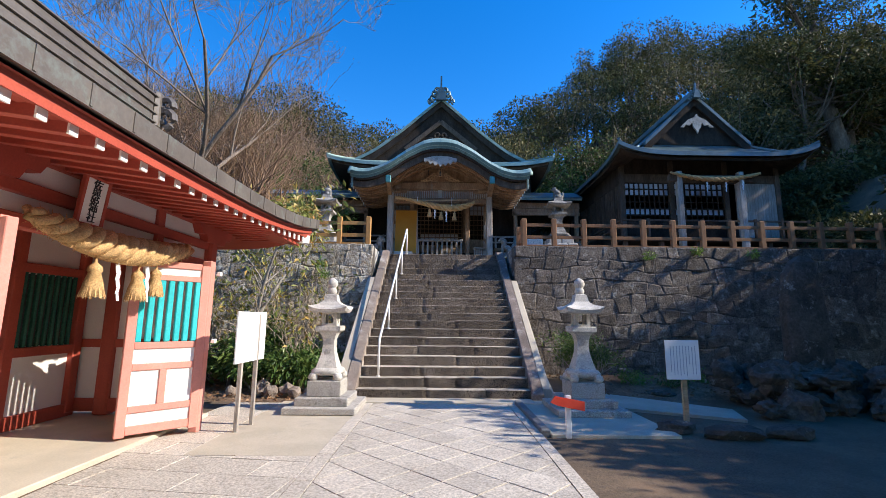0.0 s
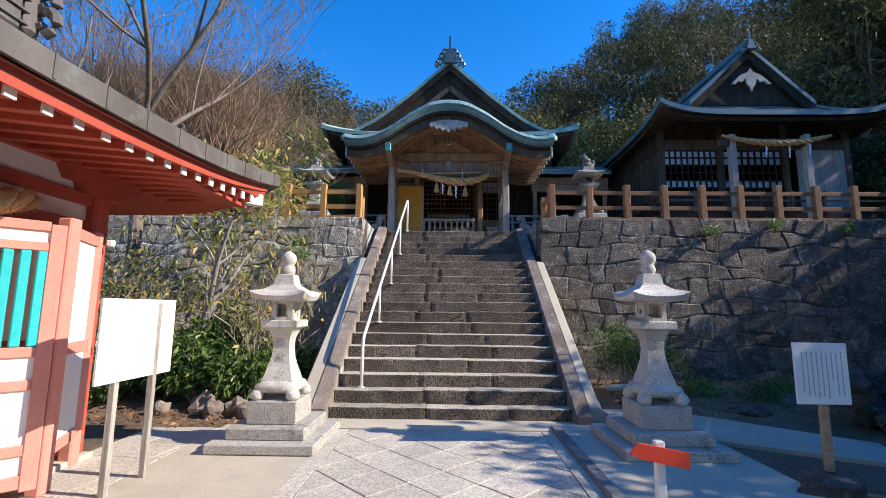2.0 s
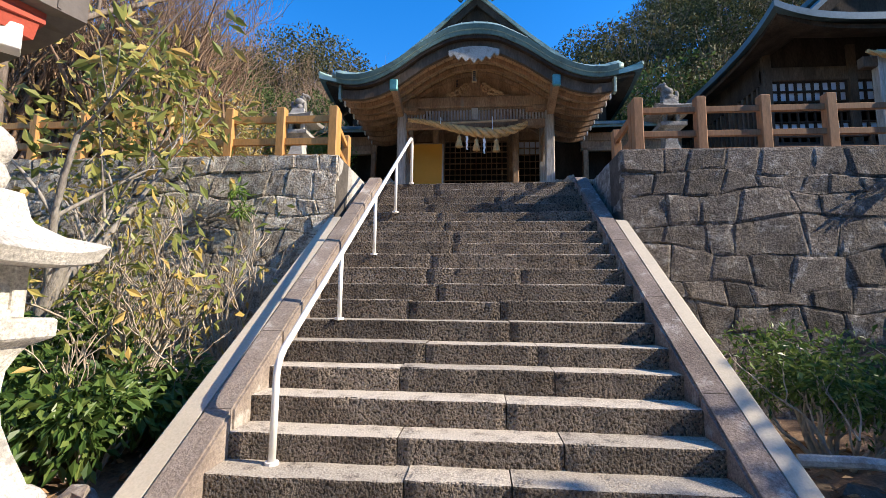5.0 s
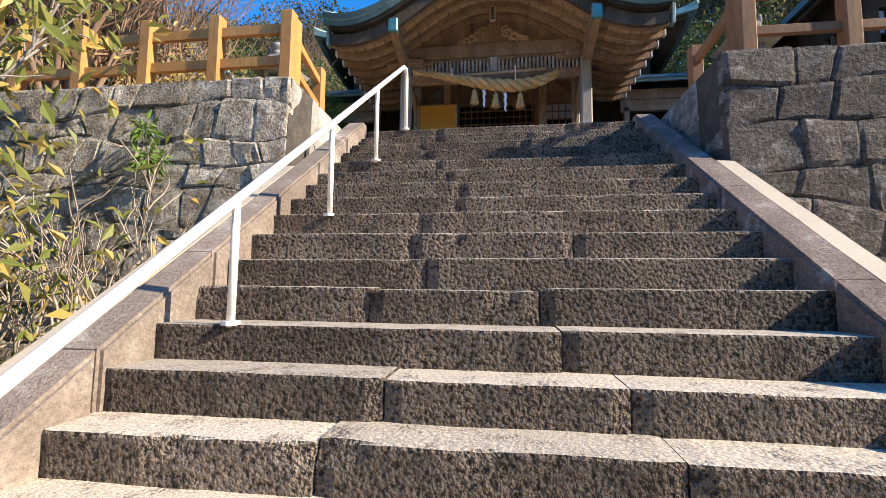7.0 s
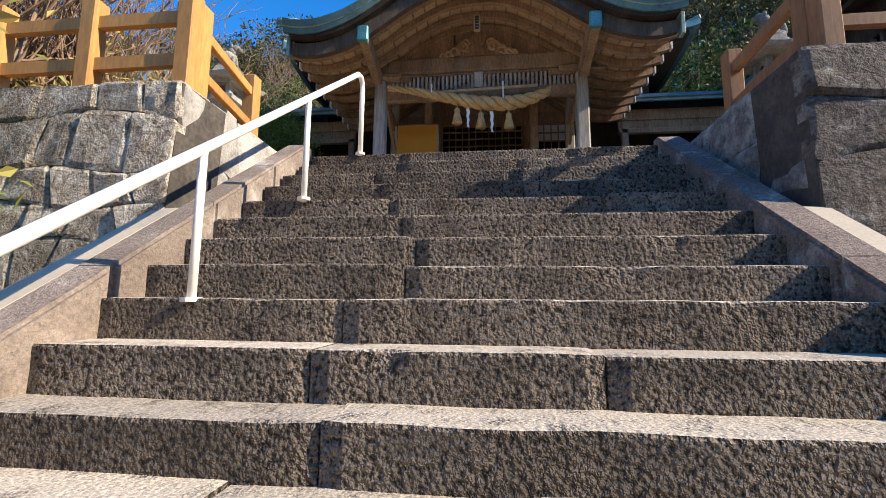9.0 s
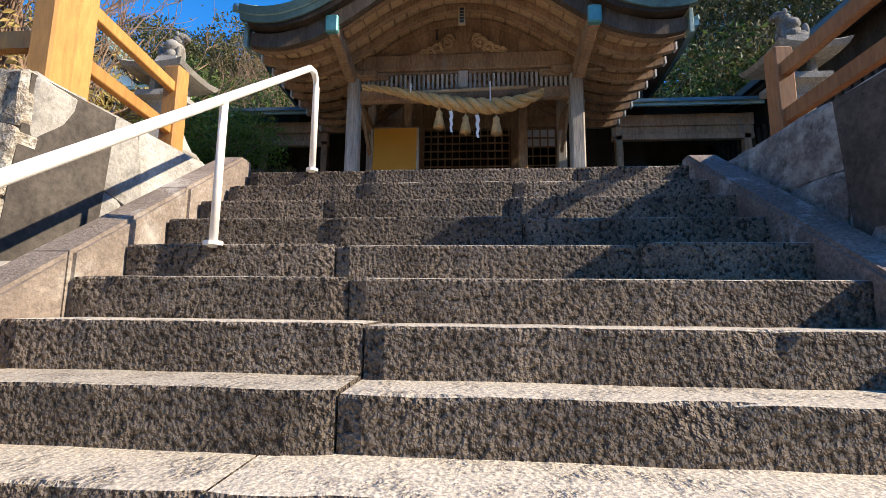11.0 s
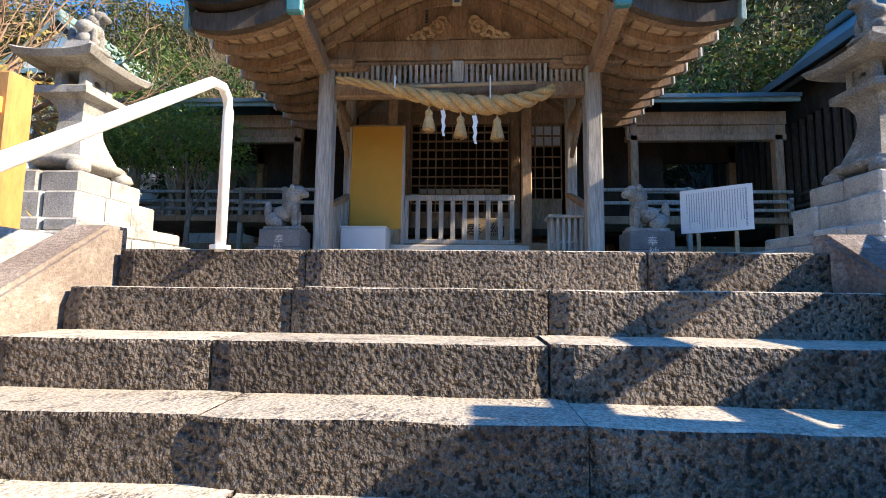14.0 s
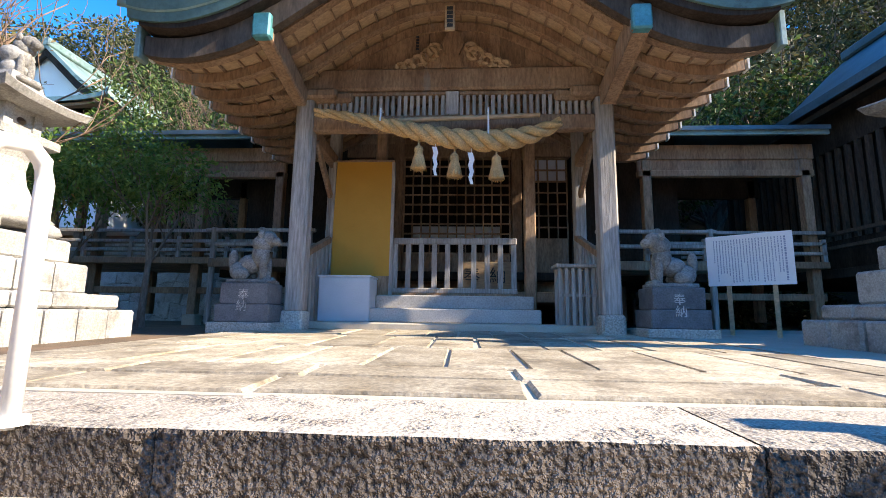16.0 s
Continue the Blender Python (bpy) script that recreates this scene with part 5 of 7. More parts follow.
# ---- stone lanterns ----
def stone_lantern(at, sh, sv, material, label, tiers=2, letters="奉献"):
    """Square lantern: stepped base, clawed stand, flared shaft, light box with openings, upturned cap and jewel."""
    root = thing("stone_lantern", at, label, "stone lantern", "stone lanterns")
    X, Y, Z = at
    z0 = 0.0 if tiers else 0.46

    def sq(z, h, n=1, cut=0.0, lift=0.0):
        return square(X, Y, Z + (z - z0) * sv, h * sh, n, cut, lift * sv)

    def bx(bm, h, za, zb, bev=0.012, cx=0.0, cy=0.0):
        return box(bm, (X + (cx - h) * sh, Y + (cy - h) * sh, Z + (za - z0) * sv), (X + (cx + h) * sh, Y + (cy + h) * sh, Z + (zb - z0) * sv), bev)

    if tiers:
        part("base_tier", bx(bmesh.new(), 0.54, 0.0, 0.1), M_LANTBASE, root, "stained granite base tier")
        part("base_tier", bx(bmesh.new(), 0.4, 0.1, 0.22), M_LANTBASE, root, "stained granite base tier")
        part("base_block", bx(bmesh.new(), 0.26, 0.22, 0.46), M_LANTBASE, root, "stained granite base block")
    bm = bmesh.new()
    for sx in (-1, 1):
        for sy in (-1, 1):
            loft(bm, [square(X + sx * (0.165 + o) * sh, Y + sy * (0.165 + o) * sh, Z + (0.46 + dz - z0) * sv, h * sh, 3, 0.3) for dz, h, o in ((0, 0.05, 0.02), (0.035, 0.07, 0.03), (0.09, 0.065, 0.02), (0.13, 0.045, 0.0))])
    loft(bm, [sq(0.46 + dz, h, 5, 0.12) for dz, h in ((0.07, 0.19), (0.09, 0.225), (0.13, 0.24), (0.165, 0.22), (0.19, 0.17))])
    part("stand", bm, material, root, "scrolled stand on clawed feet", True)
    prof = ((0, 0.165), (0.05, 0.158), (0.25, 0.125), (0.45, 0.098), (0.65, 0.088), (0.82, 0.094), (0.93, 0.115), (1.0, 0.135))
    part("shaft", loft(bmesh.new(), [sq(0.645 + t * 0.555, h) for t, h in prof]), material, root, "concave shaft with cut characters")
    part("table", loft(bmesh.new(), [sq(z, h) for z, h in ((1.2, 0.14), (1.225, 0.182), (1.235, 0.192), (1.3, 0.192), (1.31, 0.182))]), material, root)
    bm = bmesh.new()
    for sx in (-1, 1):
        for sy in (-1, 1):
            bx(bm, 0.028, 1.31, 1.52, 0.004, sx * 0.092, sy * 0.092)
    bx(bm, 0.117, 1.31, 1.345, 0)
    bx(bm, 0.117, 1.49, 1.525, 0)
    for sx in (-1, 1):
        ring_o, ring_i = [], []
        for k in range(16):
            a = 2 * math.pi * k / 16
            c, q = math.cos(a), math.sin(a)
            e = 1 / max(abs(c), abs(q))
            ring_o.append((Y + c * e * 0.068 * sh, Z + (1.417 - z0 + q * e * 0.078) * sv))
            ring_i.append((Y + c * 0.032 * sh, Z + (1.417 - z0 + q * 0.032) * sv))
        for xw in (0.098, 0.105):
            vo = [bm.verts.new((X + sx * xw * sh, p, q)) for p, q in ring_o]
            vi = [bm.verts.new((X + sx * xw * sh, p, q)) for p, q in ring_i]
            for k in range(16):
                bm.faces.new((vo[k], vo[(k + 1) % 16], vi[(k + 1) % 16], vi[k]))
    part("light_box", bm, material, root, "light box with square and round openings")
    bm = bmesh.new()
    loft(bm, [sq(1.52 + dz, h, 8, 0.0, lf) for dz, h, lf in ((0.0, 0.15, 0.0), (0.005, 0.275, 0.03), (0.055, 0.302, 0.05), (0.085, 0.27, 0.03), (0.12, 0.19, 0.012), (0.18, 0.12, 0.0), (0.21, 0.105, 0.0))])
    loft(bm, [sq(1.52 + dz, h) for dz, h in ((0.2, 0.11), (0.3, 0.09), (0.31, 0.06))])
    part("cap", bm, material, root, "roof-shaped cap with upturned corners")
    part("jewel", loft(bmesh.new(), [[Vector((X + r * sh * math.cos(2 * math.pi * k / 16), Y + r * sh * math.sin(2 * math.pi * k / 16), Z + (1.82 + zz - z0) * sv)) for k in range(16)] for zz, r in ((-0.01, 0.05), (0.02, 0.07), (0.06, 0.08), (0.1, 0.064), (0.115, 0.058), (0.135, 0.075), (0.18, 0.09), (0.225, 0.078), (0.26, 0.045), (0.28, 0.01))]), material, root, "round jewel finial", True)
    for k, w in enumerate(letters):
        zt = 1.06 - 0.17 * k
        h = float(np.interp((zt - 0.645) / 0.555, [p[0] for p in prof], [p[1] for p in prof]))
        writing(w, 0.105, pose(X, Y - h * sh - 0.002, Z + (zt - z0) * sv, 90 - 12 * k, 0, 0), M_OLDLANT, root, "cut character")
    return root


stone_lantern((-1.85, 7.72, 0.01), 1.03, 1.01, M_LANT, "pale granite lantern standing on the concrete apron")
stone_lantern((2.33, 7.7, 0.01), 1.03, 1.03, M_LANT, "pale granite lantern with a stone lamp box beside the stairs")
beast_jobs = []
for x, y, lab in ((-4.16, 15.95, "large lichened granite lantern on a stepped base, sunlit"), (4.25, 15.95, "large lichened granite lantern on a rough stone base, in shade")):
    base = thing("lantern_base", (x, y, FL - 0.1), "stepped base of rough squared stones", "stone base")
    rb = random.Random(int(x * 10))
    for lv, (h, za, zb) in enumerate(((0.84, FL - 0.12, FL + 0.22), (0.74, FL + 0.22, FL + 0.36), (0.54, FL + 0.36, FL + 0.65), (0.43, FL + 0.65, FL + 0.88))):
        k = (5, 4, 3, 2)[lv]
        for i in range(k):
            for j in range(k):
                if 0 < i < k - 1 and 0 < j < k - 1:
                    continue
                xa, xb = x - h + 2 * h * i / k, x - h + 2 * h * (i + 1) / k
                ya, yb = y - h + 2 * h * j / k, y - h + 2 * h * (j + 1) / k
                part("block", B((xa + 0.005 + rb.uniform(-.015, .015), ya + 0.005 + rb.uniform(-.015, .015), za), (xb - 0.005, yb - 0.005, zb + rb.uniform(-0.012, 0.004)), 0.022), M_OLDLANT, base)
        if k > 2:
            part("fill", B((x - h * 0.6, y - h * 0.6, za), (x + h * 0.6, y + h * 0.6, zb - 0.02)), M_OLDLANT, base)
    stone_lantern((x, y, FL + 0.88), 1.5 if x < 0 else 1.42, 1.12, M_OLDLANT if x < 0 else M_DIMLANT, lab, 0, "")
    beast_jobs.append((x, y, FL + 0.88 + 1.44, 1 if x < 0 else -1))

# ---- guardian dogs ----
def guardian(x, y, face, lab):
    ped = thing("pedestal", (x, y, FL), "dark granite pedestal with two pale characters", "pedestal")
    part("plinth", B((x - 0.4, y - 0.3, FL - 0.05), (x + 0.4, y + 0.3, FL + 0.09), 0.01), M_PAVE, ped)
    part("lower_block", B((x - 0.34, y - 0.25, FL + 0.09), (x + 0.34, y + 0.25, FL + 0.31), 0.012), M_DARKST, ped)
    part("upper_block", B((x - 0.3, y - 0.22, FL + 0.31), (x + 0.3, y + 0.22, FL + 0.57), 0.012), M_DARKST, ped)
    for w, z in (("奉", FL + 0.36), ("納", FL + 0.22)):
        writing(w, 0.14, pose(x, y - 0.253 if z < FL + 0.3 else y - 0.223, z + 0.06, 90, 0, 0), M_LANT, ped, "pale cut character")
    stone_dog(x, y, FL + 0.57, face, 1.0, "guardian_dog", lab)


def stone_dog(x, y, z0, f, k, name, lab):
    bm = bmesh.new()

    def blob(cx, cy, cz, rx, ry, rz):
        r = bmesh.ops.create_icosphere(bm, subdivisions=2, radius=1.0)
        for v in r["verts"]:
            w = 1 + 0.06 * noise.noise(v.co * 3 + Vector((cx * 5, cy, cz * 5)))
            v.co = Vector((x + k * f * (cx + v.co.x * rx * w), y + k * (cy + v.co.y * ry * w), z0 + k * (cz + v.co.z * rz * w)))
    box(bm, (x - 0.27 * k, y - 0.16 * k, z0), (x + 0.27 * k, y + 0.16 * k, z0 + 0.05 * k), 0.01)
    blob(-0.17, 0, 0.16, 0.14, 0.13, 0.13)
    blob(-0.05, 0, 0.25, 0.15, 0.11, 0.13)
    blob(0.08, 0, 0.36, 0.115, 0.115, 0.17)
    blob(0.09, 0, 0.51, 0.12, 0.13, 0.13)
    blob(0.17, 0, 0.58, 0.11, 0.105, 0.105)
    blob(0.26, 0, 0.55, 0.065, 0.075, 0.06)
    for sy in (-1, 1):
        blob(0.15, sy * 0.07, 0.2, 0.048, 0.045, 0.2)
        blob(0.19, sy * 0.07, 0.06, 0.07, 0.045, 0.035)
        blob(-0.12, sy * 0.11, 0.11, 0.12, 0.05, 0.09)
        blob(0.11, sy * 0.1, 0.62, 0.04, 0.03, 0.06)
    blob(-0.28, 0, 0.3, 0.06, 0.06, 0.15)
    solo(name, bm, M_DIMLANT, lab, "statue", smooth=True)


for job in beast_jobs:
    stone_dog(*job, 0.72, "beast_finial", "small weathered stone beast seated on the lantern")
guardian(-2.55, 17.75, 1, "seated granite guardian dog on a dark pedestal")
guardian(2.62, 17.75, -1, "seated granite guardian dog on a shaded pedestal")

# ---- timber fences on the walls ----
def fence_run(label, pts, gap, wood=M_FENCE):
    """Posts along a line of (x, y) points with two rails let into them."""
    root = thing("timber_fence", (pts[0][0], pts[0][1], WALL_TOP), label, "fence")
    for (xa, ya), (xb, yb) in zip(pts, pts[1:]):
        n = max(1, round(math.hypot(xb - xa, yb - ya) / gap))
        for k in range(n + 1):
            if k == n and (xb, yb) != pts[-1]:
                continue
            x, y = xa + (xb - xa) * k / n, ya + (yb - ya) * k / n
            part("post", B((x - 0.065, y - 0.065, WALL_TOP - 0.05), (x + 0.065, y + 0.065, WALL_TOP + 0.8), 0.012), wood, root)
        for z in (WALL_TOP + 0.62, WALL_TOP + 0.28):
            bm = bmesh.new()
            beam(bm, (xa, ya, z), (xb, yb, z), 0.055, 0.085, 0.006)
            part("rail", bm, wood, root)
    bm = bmesh.new()
    beam(bm, (pts[0][0], pts[0][1], WALL_TOP + 0.03), (pts[1][0], pts[1][1], WALL_TOP + 0.03), 0.1, 0.07, 0.006)
    part("sole_plate", bm, wood, root)
    return root


fence_run("timber post-and-rail fence along the wall top, coloured red-brown for shade", [(2.3, 12.28), (13.1, 12.28)], 0.83, M_FENCE_SHADE)
fence_run("short timber fence returning beside the stair head, coloured darker for shade", [(2.36, 13.45), (2.3, 12.42)], 1.2, M_FENCE_SHADE)
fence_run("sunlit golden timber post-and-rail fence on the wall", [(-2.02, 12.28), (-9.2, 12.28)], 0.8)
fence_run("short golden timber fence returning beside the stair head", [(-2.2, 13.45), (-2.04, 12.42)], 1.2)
for s, x0, x1 in ((-1, -9.4, -1.88), (1, 2.0, 13.4)):
    bm = B((x0, WALL_Y + 0.02, WALL_TOP - 0.25), (x1, 12.7, WALL_TOP - 0.01), 0.02)
    tagged(new("wall_coping", mesh_of(bm, M_SLAB)), "stone coping bed behind the wall top", "coping", kind="structure")

# ---- handrail ----
rail = thing("handrail", (-1.2, 9, 0), "white painted steel handrail rusting at its bends", "handrail")
RR = 0.024
POSTS = [(2, 0.2), (7, 0.01), (11, 0.03), (15, -0.02), (19, 0.01)]


def rail_x(y):
    return -1.21 + 0.041 * (y - 9.1)


post_y = [FOOT + (i - 1) * TREAD + dy for i, dy in POSTS]
ya, yb = post_y[0], post_y[-1]
za, zb = 2 * RISE, 19 * RISE
xa, xb = rail_x(ya), rail_x(yb)
top_a, top_b = Vector((xa, ya + 0.1, za + 0.73)), Vector((xb, yb - 0.14, zb + 0.73))
for (i, dy), y in zip(POSTS, post_y):
    z, x = i * RISE, rail_x(y)
    if i not in (2, 19):
        part("post", tube(bmesh.new(), [(x, y, z - 0.02), (x, y, top_a.z + (top_b.z - top_a.z) * (y - top_a.y) / (top_b.y - top_a.y))], RR * 0.85, 10), M_RAIL, rail, smooth=True)
    part("foot_plate", tube(bmesh.new(), [(x, y, z - 0.01), (x, y, z + 0.01)], 0.045, 12), M_RAIL, rail)
pts = [(xa, ya, za - 0.02), (xa, ya, za + 0.56), (xa, ya + 0.012, za + 0.62), (xa, ya + 0.05, za + 0.68)]
pts += [top_a + (top_b - top_a) * t for t in np.linspace(0, 1, 8)]
pts += [(xb, yb - 0.06, zb + 0.745), (xb, yb - 0.015, zb + 0.71), (xb, yb, zb + 0.65), (xb, yb, zb - 0.02)]
part("rail_tube", tube(bmesh.new(), pts, RR, 10), M_RAIL, rail, "bent steel tube", True)

# ---- boards and signs ----
def bars(root, x0, x1, z0, z1, y, cols, material, seed, lean=0.0):
    """Unreadable upright lines of writing as plain bars."""
    rb = random.Random(seed)
    for k in range(cols):
        x = x1 - (k + 0.5) * (x1 - x0) / cols
        w = (x1 - x0) / cols * 0.24
        zt = z1 - rb.uniform(0, 0.05) * (z1 - z0)
        zb2 = z0 + rb.choice((0, 0, 0.1, 0.35)) * (z1 - z0)
        bm = bmesh.new()
        z = zt
        while z > zb2:
            h = w * rb.uniform(1.0, 2.4)
            box(bm, (x - w / 2, y - 0.001, z - h), (x + w / 2, y, z))
            z -= h + w * 0.5
        part("text_line", bm, material, root)


wb = thing("notice_board", (-2.6, 6.35, 0), "blank white notice board on two wooden legs", "notice board")
bm = bmesh.new()
beam(bm, (-2.61, 5.93, 1.2), (-2.58, 6.79, 1.2), 0.02, 0.66, 0.002)
part("board", bm, M_WHITE, wb)
for x, y in ((-2.63, 6.17), (-2.6, 6.58)):
    part("leg", B((x - 0.025, y - 0.025, 0), (x + 0.025, y + 0.025, 1.5), 0.003), M_POST, wb, "square wooden leg")

ar = thing("arrow_sign", (1.6, 6.03, 0), "red arrow board on a short white stake", "sign")
part("stake", B((1.57, 6.0, 0), (1.635, 6.06, 0.52), 0.005), M_TIP, ar, "white painted stake")
part("arrow_board", prism(bmesh.new(), [(1.37, 0.435), (1.43, 0.515), (1.8, 0.45), (1.8, 0.335), (1.46, 0.4)], "y", 5.975, 5.997), M_SIGNRED, ar, "red arrow-shaped board")

rs = thing("garden_sign", (3.65, 7.05, 0), "white sign with handwritten columns on one stake", "sign")
part("stake", B((3.63, 7.045, -0.02), (3.7, 7.1, 0.65), 0.004), M_SOFFIT, rs)
part("panel", B((3.39, 7.02, 0.6), (3.9, 7.043, 1.18), 0.003), M_WHITE, rs)
bars(rs, 3.44, 3.86, 0.68, 1.1, 7.019, 9, M_BLUEINK, 3)

hs = thing("history_sign", (3.75, 18.05, FL), "white history board with small columns of print on two stakes", "sign")
m = Matrix.Translation((3.39, 18.35, 4.11)) @ Matrix.Rotation(math.atan2(17.78 - 18.35, 4.12 - 3.39), 4, "Z")
wd = math.hypot(0.73, 0.57)
for nm, lo, hi, mtl in (("panel", (0, -0.012, 0), (wd, 0.012, 0.66), M_WHITE), ("stake", (0.2, 0.012, -0.68), (0.25, 0.05, 0.5), M_SOFFIT), ("stake", (wd - 0.24, 0.012, -0.68), (wd - 0.19, 0.05, 0.5), M_SOFFIT)):
    bm = B(lo, hi, 0.003)
    bm.transform(m)
    part(nm, bm, mtl, hs)
rb = random.Random(4)
for k in range(24):
    bm = bmesh.new()
    x = wd - 0.08 - k * (wd - 0.14) / 24
    w, h = (0.011, 0.36) if k else (0.02, 0.3)
    z = 0.6
    zb2 = 0.06 + rb.choice((0, 0, 0.1, 0.25))
    while z > zb2:
        q = rb.uniform(0.015, 0.035)
        box(bm, (x - w / 2, -0.0135, z - q), (x + w / 2, -0.0125, z))
        z -= q + 0.007
    bm.transform(m)
    part("text_line", bm, M_BLUEINK, hs)

# ---- shrine fittings ----
ob = thing("ochre_screen", (-1.55, 19.15, 3.95), "plain ochre yellow board leaning in the porch", "screen")
bm = bmesh.new()
prism(bm, [(-1.99, 4.27), (-1.05, 4.27), (-1.05, 6.12), (-1.95, 6.12)], "y", 19.08, 19.11)
part("cloth", bm, M_ORANGE, ob)
part("top_bar", B((-1.98, 19.07, 6.12), (-1.02, 19.12, 6.15)), M_WOOD, ob)
part("frame", B((-1.05, 19.08, 3.95), (-1.0, 19.13, 6.12)), M_POST, ob)
part("frame", B((-2.02, 19.08, 3.95), (-1.97, 19.13, 6.12)), M_POST, ob)
part("foot", B((-2.0, 19.09, 3.95), (-1.02, 19.12, 4.27)), M_WOOD, ob)
ob = thing("covered_box", (-1.57, 18.65, FL + 0.1), "grey-blue covered box on the porch plinth", "box")
part("cover", B((-1.94, 18.45, FL + 0.1), (-1.2, 18.95, 4.2), 0.012), M_GREYBOX, ob)
part("lid_fold", B((-1.95, 18.44, 4.2), (-1.19, 18.96, 4.225), 0.006), M_GREYBOX, ob)
ob = thing("slatted_stand", (1.65, 18.45, FL + 0.1), "slatted bleached wooden stand with a small roof", "stand")
part("top", B((1.36, 18.25, 4.34), (1.92, 18.62, 4.39), 0.01), M_POST, ob)
for k in range(6):
    x = 1.42 + 0.09 * k
    part("slat", B((x - 0.022, 18.3, FL + 0.1), (x + 0.022, 18.33, 4.34)), M_POST, ob)
    part("slat", B((x - 0.022, 18.54, FL + 0.1), (x + 0.022, 18.57, 4.34)), M_POST, ob)
part("cross_bar", B((1.4, 18.29, 3.95), (1.9, 18.32, 3.99)), M_POST, ob)


def sacred_rope(a, b, sag, r, label, tassels, papers, pole=None, strands=3, fuzz=500, axis="x", skew=1.0):
    """A twisted straw rope with a fat middle, straw tassels and folded paper streamers."""
    a, b = Vector(a), Vector(b)
    root = thing("straw_rope", (a + b) / 2, label, "sacred rope")
    n = 90
    cen, rad = [], []
    for i in range(n + 1):
        t = i / n
        p = a + (b - a) * t
        ts = t ** skew  # the heavy part hangs off centre when skew is above 1
        p.z -= sag * 4 * ts * (1 - ts)
        cen.append(p)
        rad.append(r * (0.25 + 0.75 * math.sin(math.pi * min(1, max(0.04, ts * 0.9 + 0.03))) ** 0.7))
    side = Vector((0, 1, 0)) if axis == "x" else Vector((1, 0, 0))
    for k in range(strands):
        bm = bmesh.new()
        pts = [c + (side * math.cos(ang) + Vector((0, 0, 1)) * math.sin(ang)) * q * 0.58 for c, q, ang in ((c, q, 2 * math.pi * (k / strands + i / n * 5.0)) for i, (c, q) in enumerate(zip(cen, rad)))]
        tube(bm, pts, [q * 0.53 * (1 + 0.1 * noise.noise(Vector((i * 0.6, k * 5, 1)))) for i, q in enumerate(rad)], 8)
        part("strand", bm, M_ROPE, root, "twisted straw strand", True)
    rb = random.Random(7)
    bm = bmesh.new()
    for q in range(fuzz):
        i = rb.randrange(2, n)
        d = Vector((rb.uniform(-1, 1), rb.uniform(-1, 1), rb.uniform(-1.2, 0.6))).normalized()
        p = cen[i] + d * rad[i] * 0.95
        e = p + d * rb.uniform(0.02, 0.06) + (b - a).normalized() * rb.uniform(-0.06, 0.06)
        w = Vector((0.003, 0.003, 0.0))
        vs = [bm.verts.new(v) for v in (p - w, p + w, e)]
        bm.faces.new(vs)
    ob = part("loose_straw", bm, M_ROPE, root)
    tagged(ob, kind="stuff")
    for t, ln in tassels:
        i = int(t * n)
        c = cen[i] - Vector((0, 0, rad[i] * 0.8))
        ts = part("tassel", loft(bmesh.new(), [[c + Vector((q * math.cos(2 * math.pi * k / 10), q * math.sin(2 * math.pi * k / 10), -z * ln)) for k in range(10)] for z, q in ((0.0, 0.01), (0.2, 0.012), (0.3, 0.055 * ln / 0.4), (0.4, 0.062 * ln / 0.4), (0.45, 0.05 * ln / 0.4), (0.7, 0.08 * ln / 0.4), (1.0, 0.1 * ln / 0.4))]), M_ROPE, root, "straw tassel", True)
        bm = bmesh.new()
        for q in range(60):
            an = rb.uniform(0, 6.28)
            r0, r1 = 0.05 * ln / 0.4, 0.11 * ln / 0.4
            p0 = c + Vector((r0 * math.cos(an), r0 * math.sin(an), -0.5 * ln))
            p1 = c + Vector((r1 * math.cos(an), r1 * math.sin(an), -rb.uniform(0.98, 1.06) * ln))
            w = Vector((-math.sin(an), math.cos(an), 0)) * 0.004
            bm.faces.new([bm.verts.new(v) for v in (p0 - w, p0 + w, p1 + w, p1 - w)])
        part("fringe", bm, M_ROPE, ts)
    for t, ln in papers:
        i = int(t * n)
        c = cen[i] - Vector((0, 0, rad[i] * 0.8))
        along = (b - a).normalized()
        bm = bmesh.new()
        for k in range(5):
            off = along * (0.01 if k % 2 else -0.014) * ln / 0.4 + side * 0.006 * k
            zt, zb2 = -0.12 * ln - 0.17 * ln * k, -0.12 * ln - 0.17 * ln * (k + 1) - 0.05 * ln
            w = along * (0.03 - 0.003 * k) * ln / 0.4
            sk = along * (-0.022 if k % 2 else 0.022) * ln / 0.4
            f = [c + off - w + Vector((0, 0, zt)), c + off + w + Vector((0, 0, zt)), c + off + w + sk + Vector((0, 0, zb2)), c + off - w + sk + Vector((0, 0, zb2))]
            vs = [bm.verts.new(v) for v in f] + [bm.verts.new(v + side * 0.002) for v in f]
            for q in ((0, 1, 2, 3), (7, 6, 5, 4), (0, 4, 5, 1), (1, 5, 6, 2), (2, 6, 7, 3), (3, 7, 4, 0)):
                bm.faces.new([vs[j] for j in q])
        tube(bm, [c, c + Vector((0, 0, -0.13 * ln))], 0.006, 5)
        part("paper_streamer", bm, M_PAPER, root, "folded white paper streamer")
    if pole:
        part("bamboo_pole", tube(bmesh.new(), [Vector(p) for p in pole], 0.03, 8), M_SOFFIT, root, "bamboo pole", True)
        for t in (0.28, 0.72):
            i = int(t * n)
            zt = pole[0][2] + 0.14
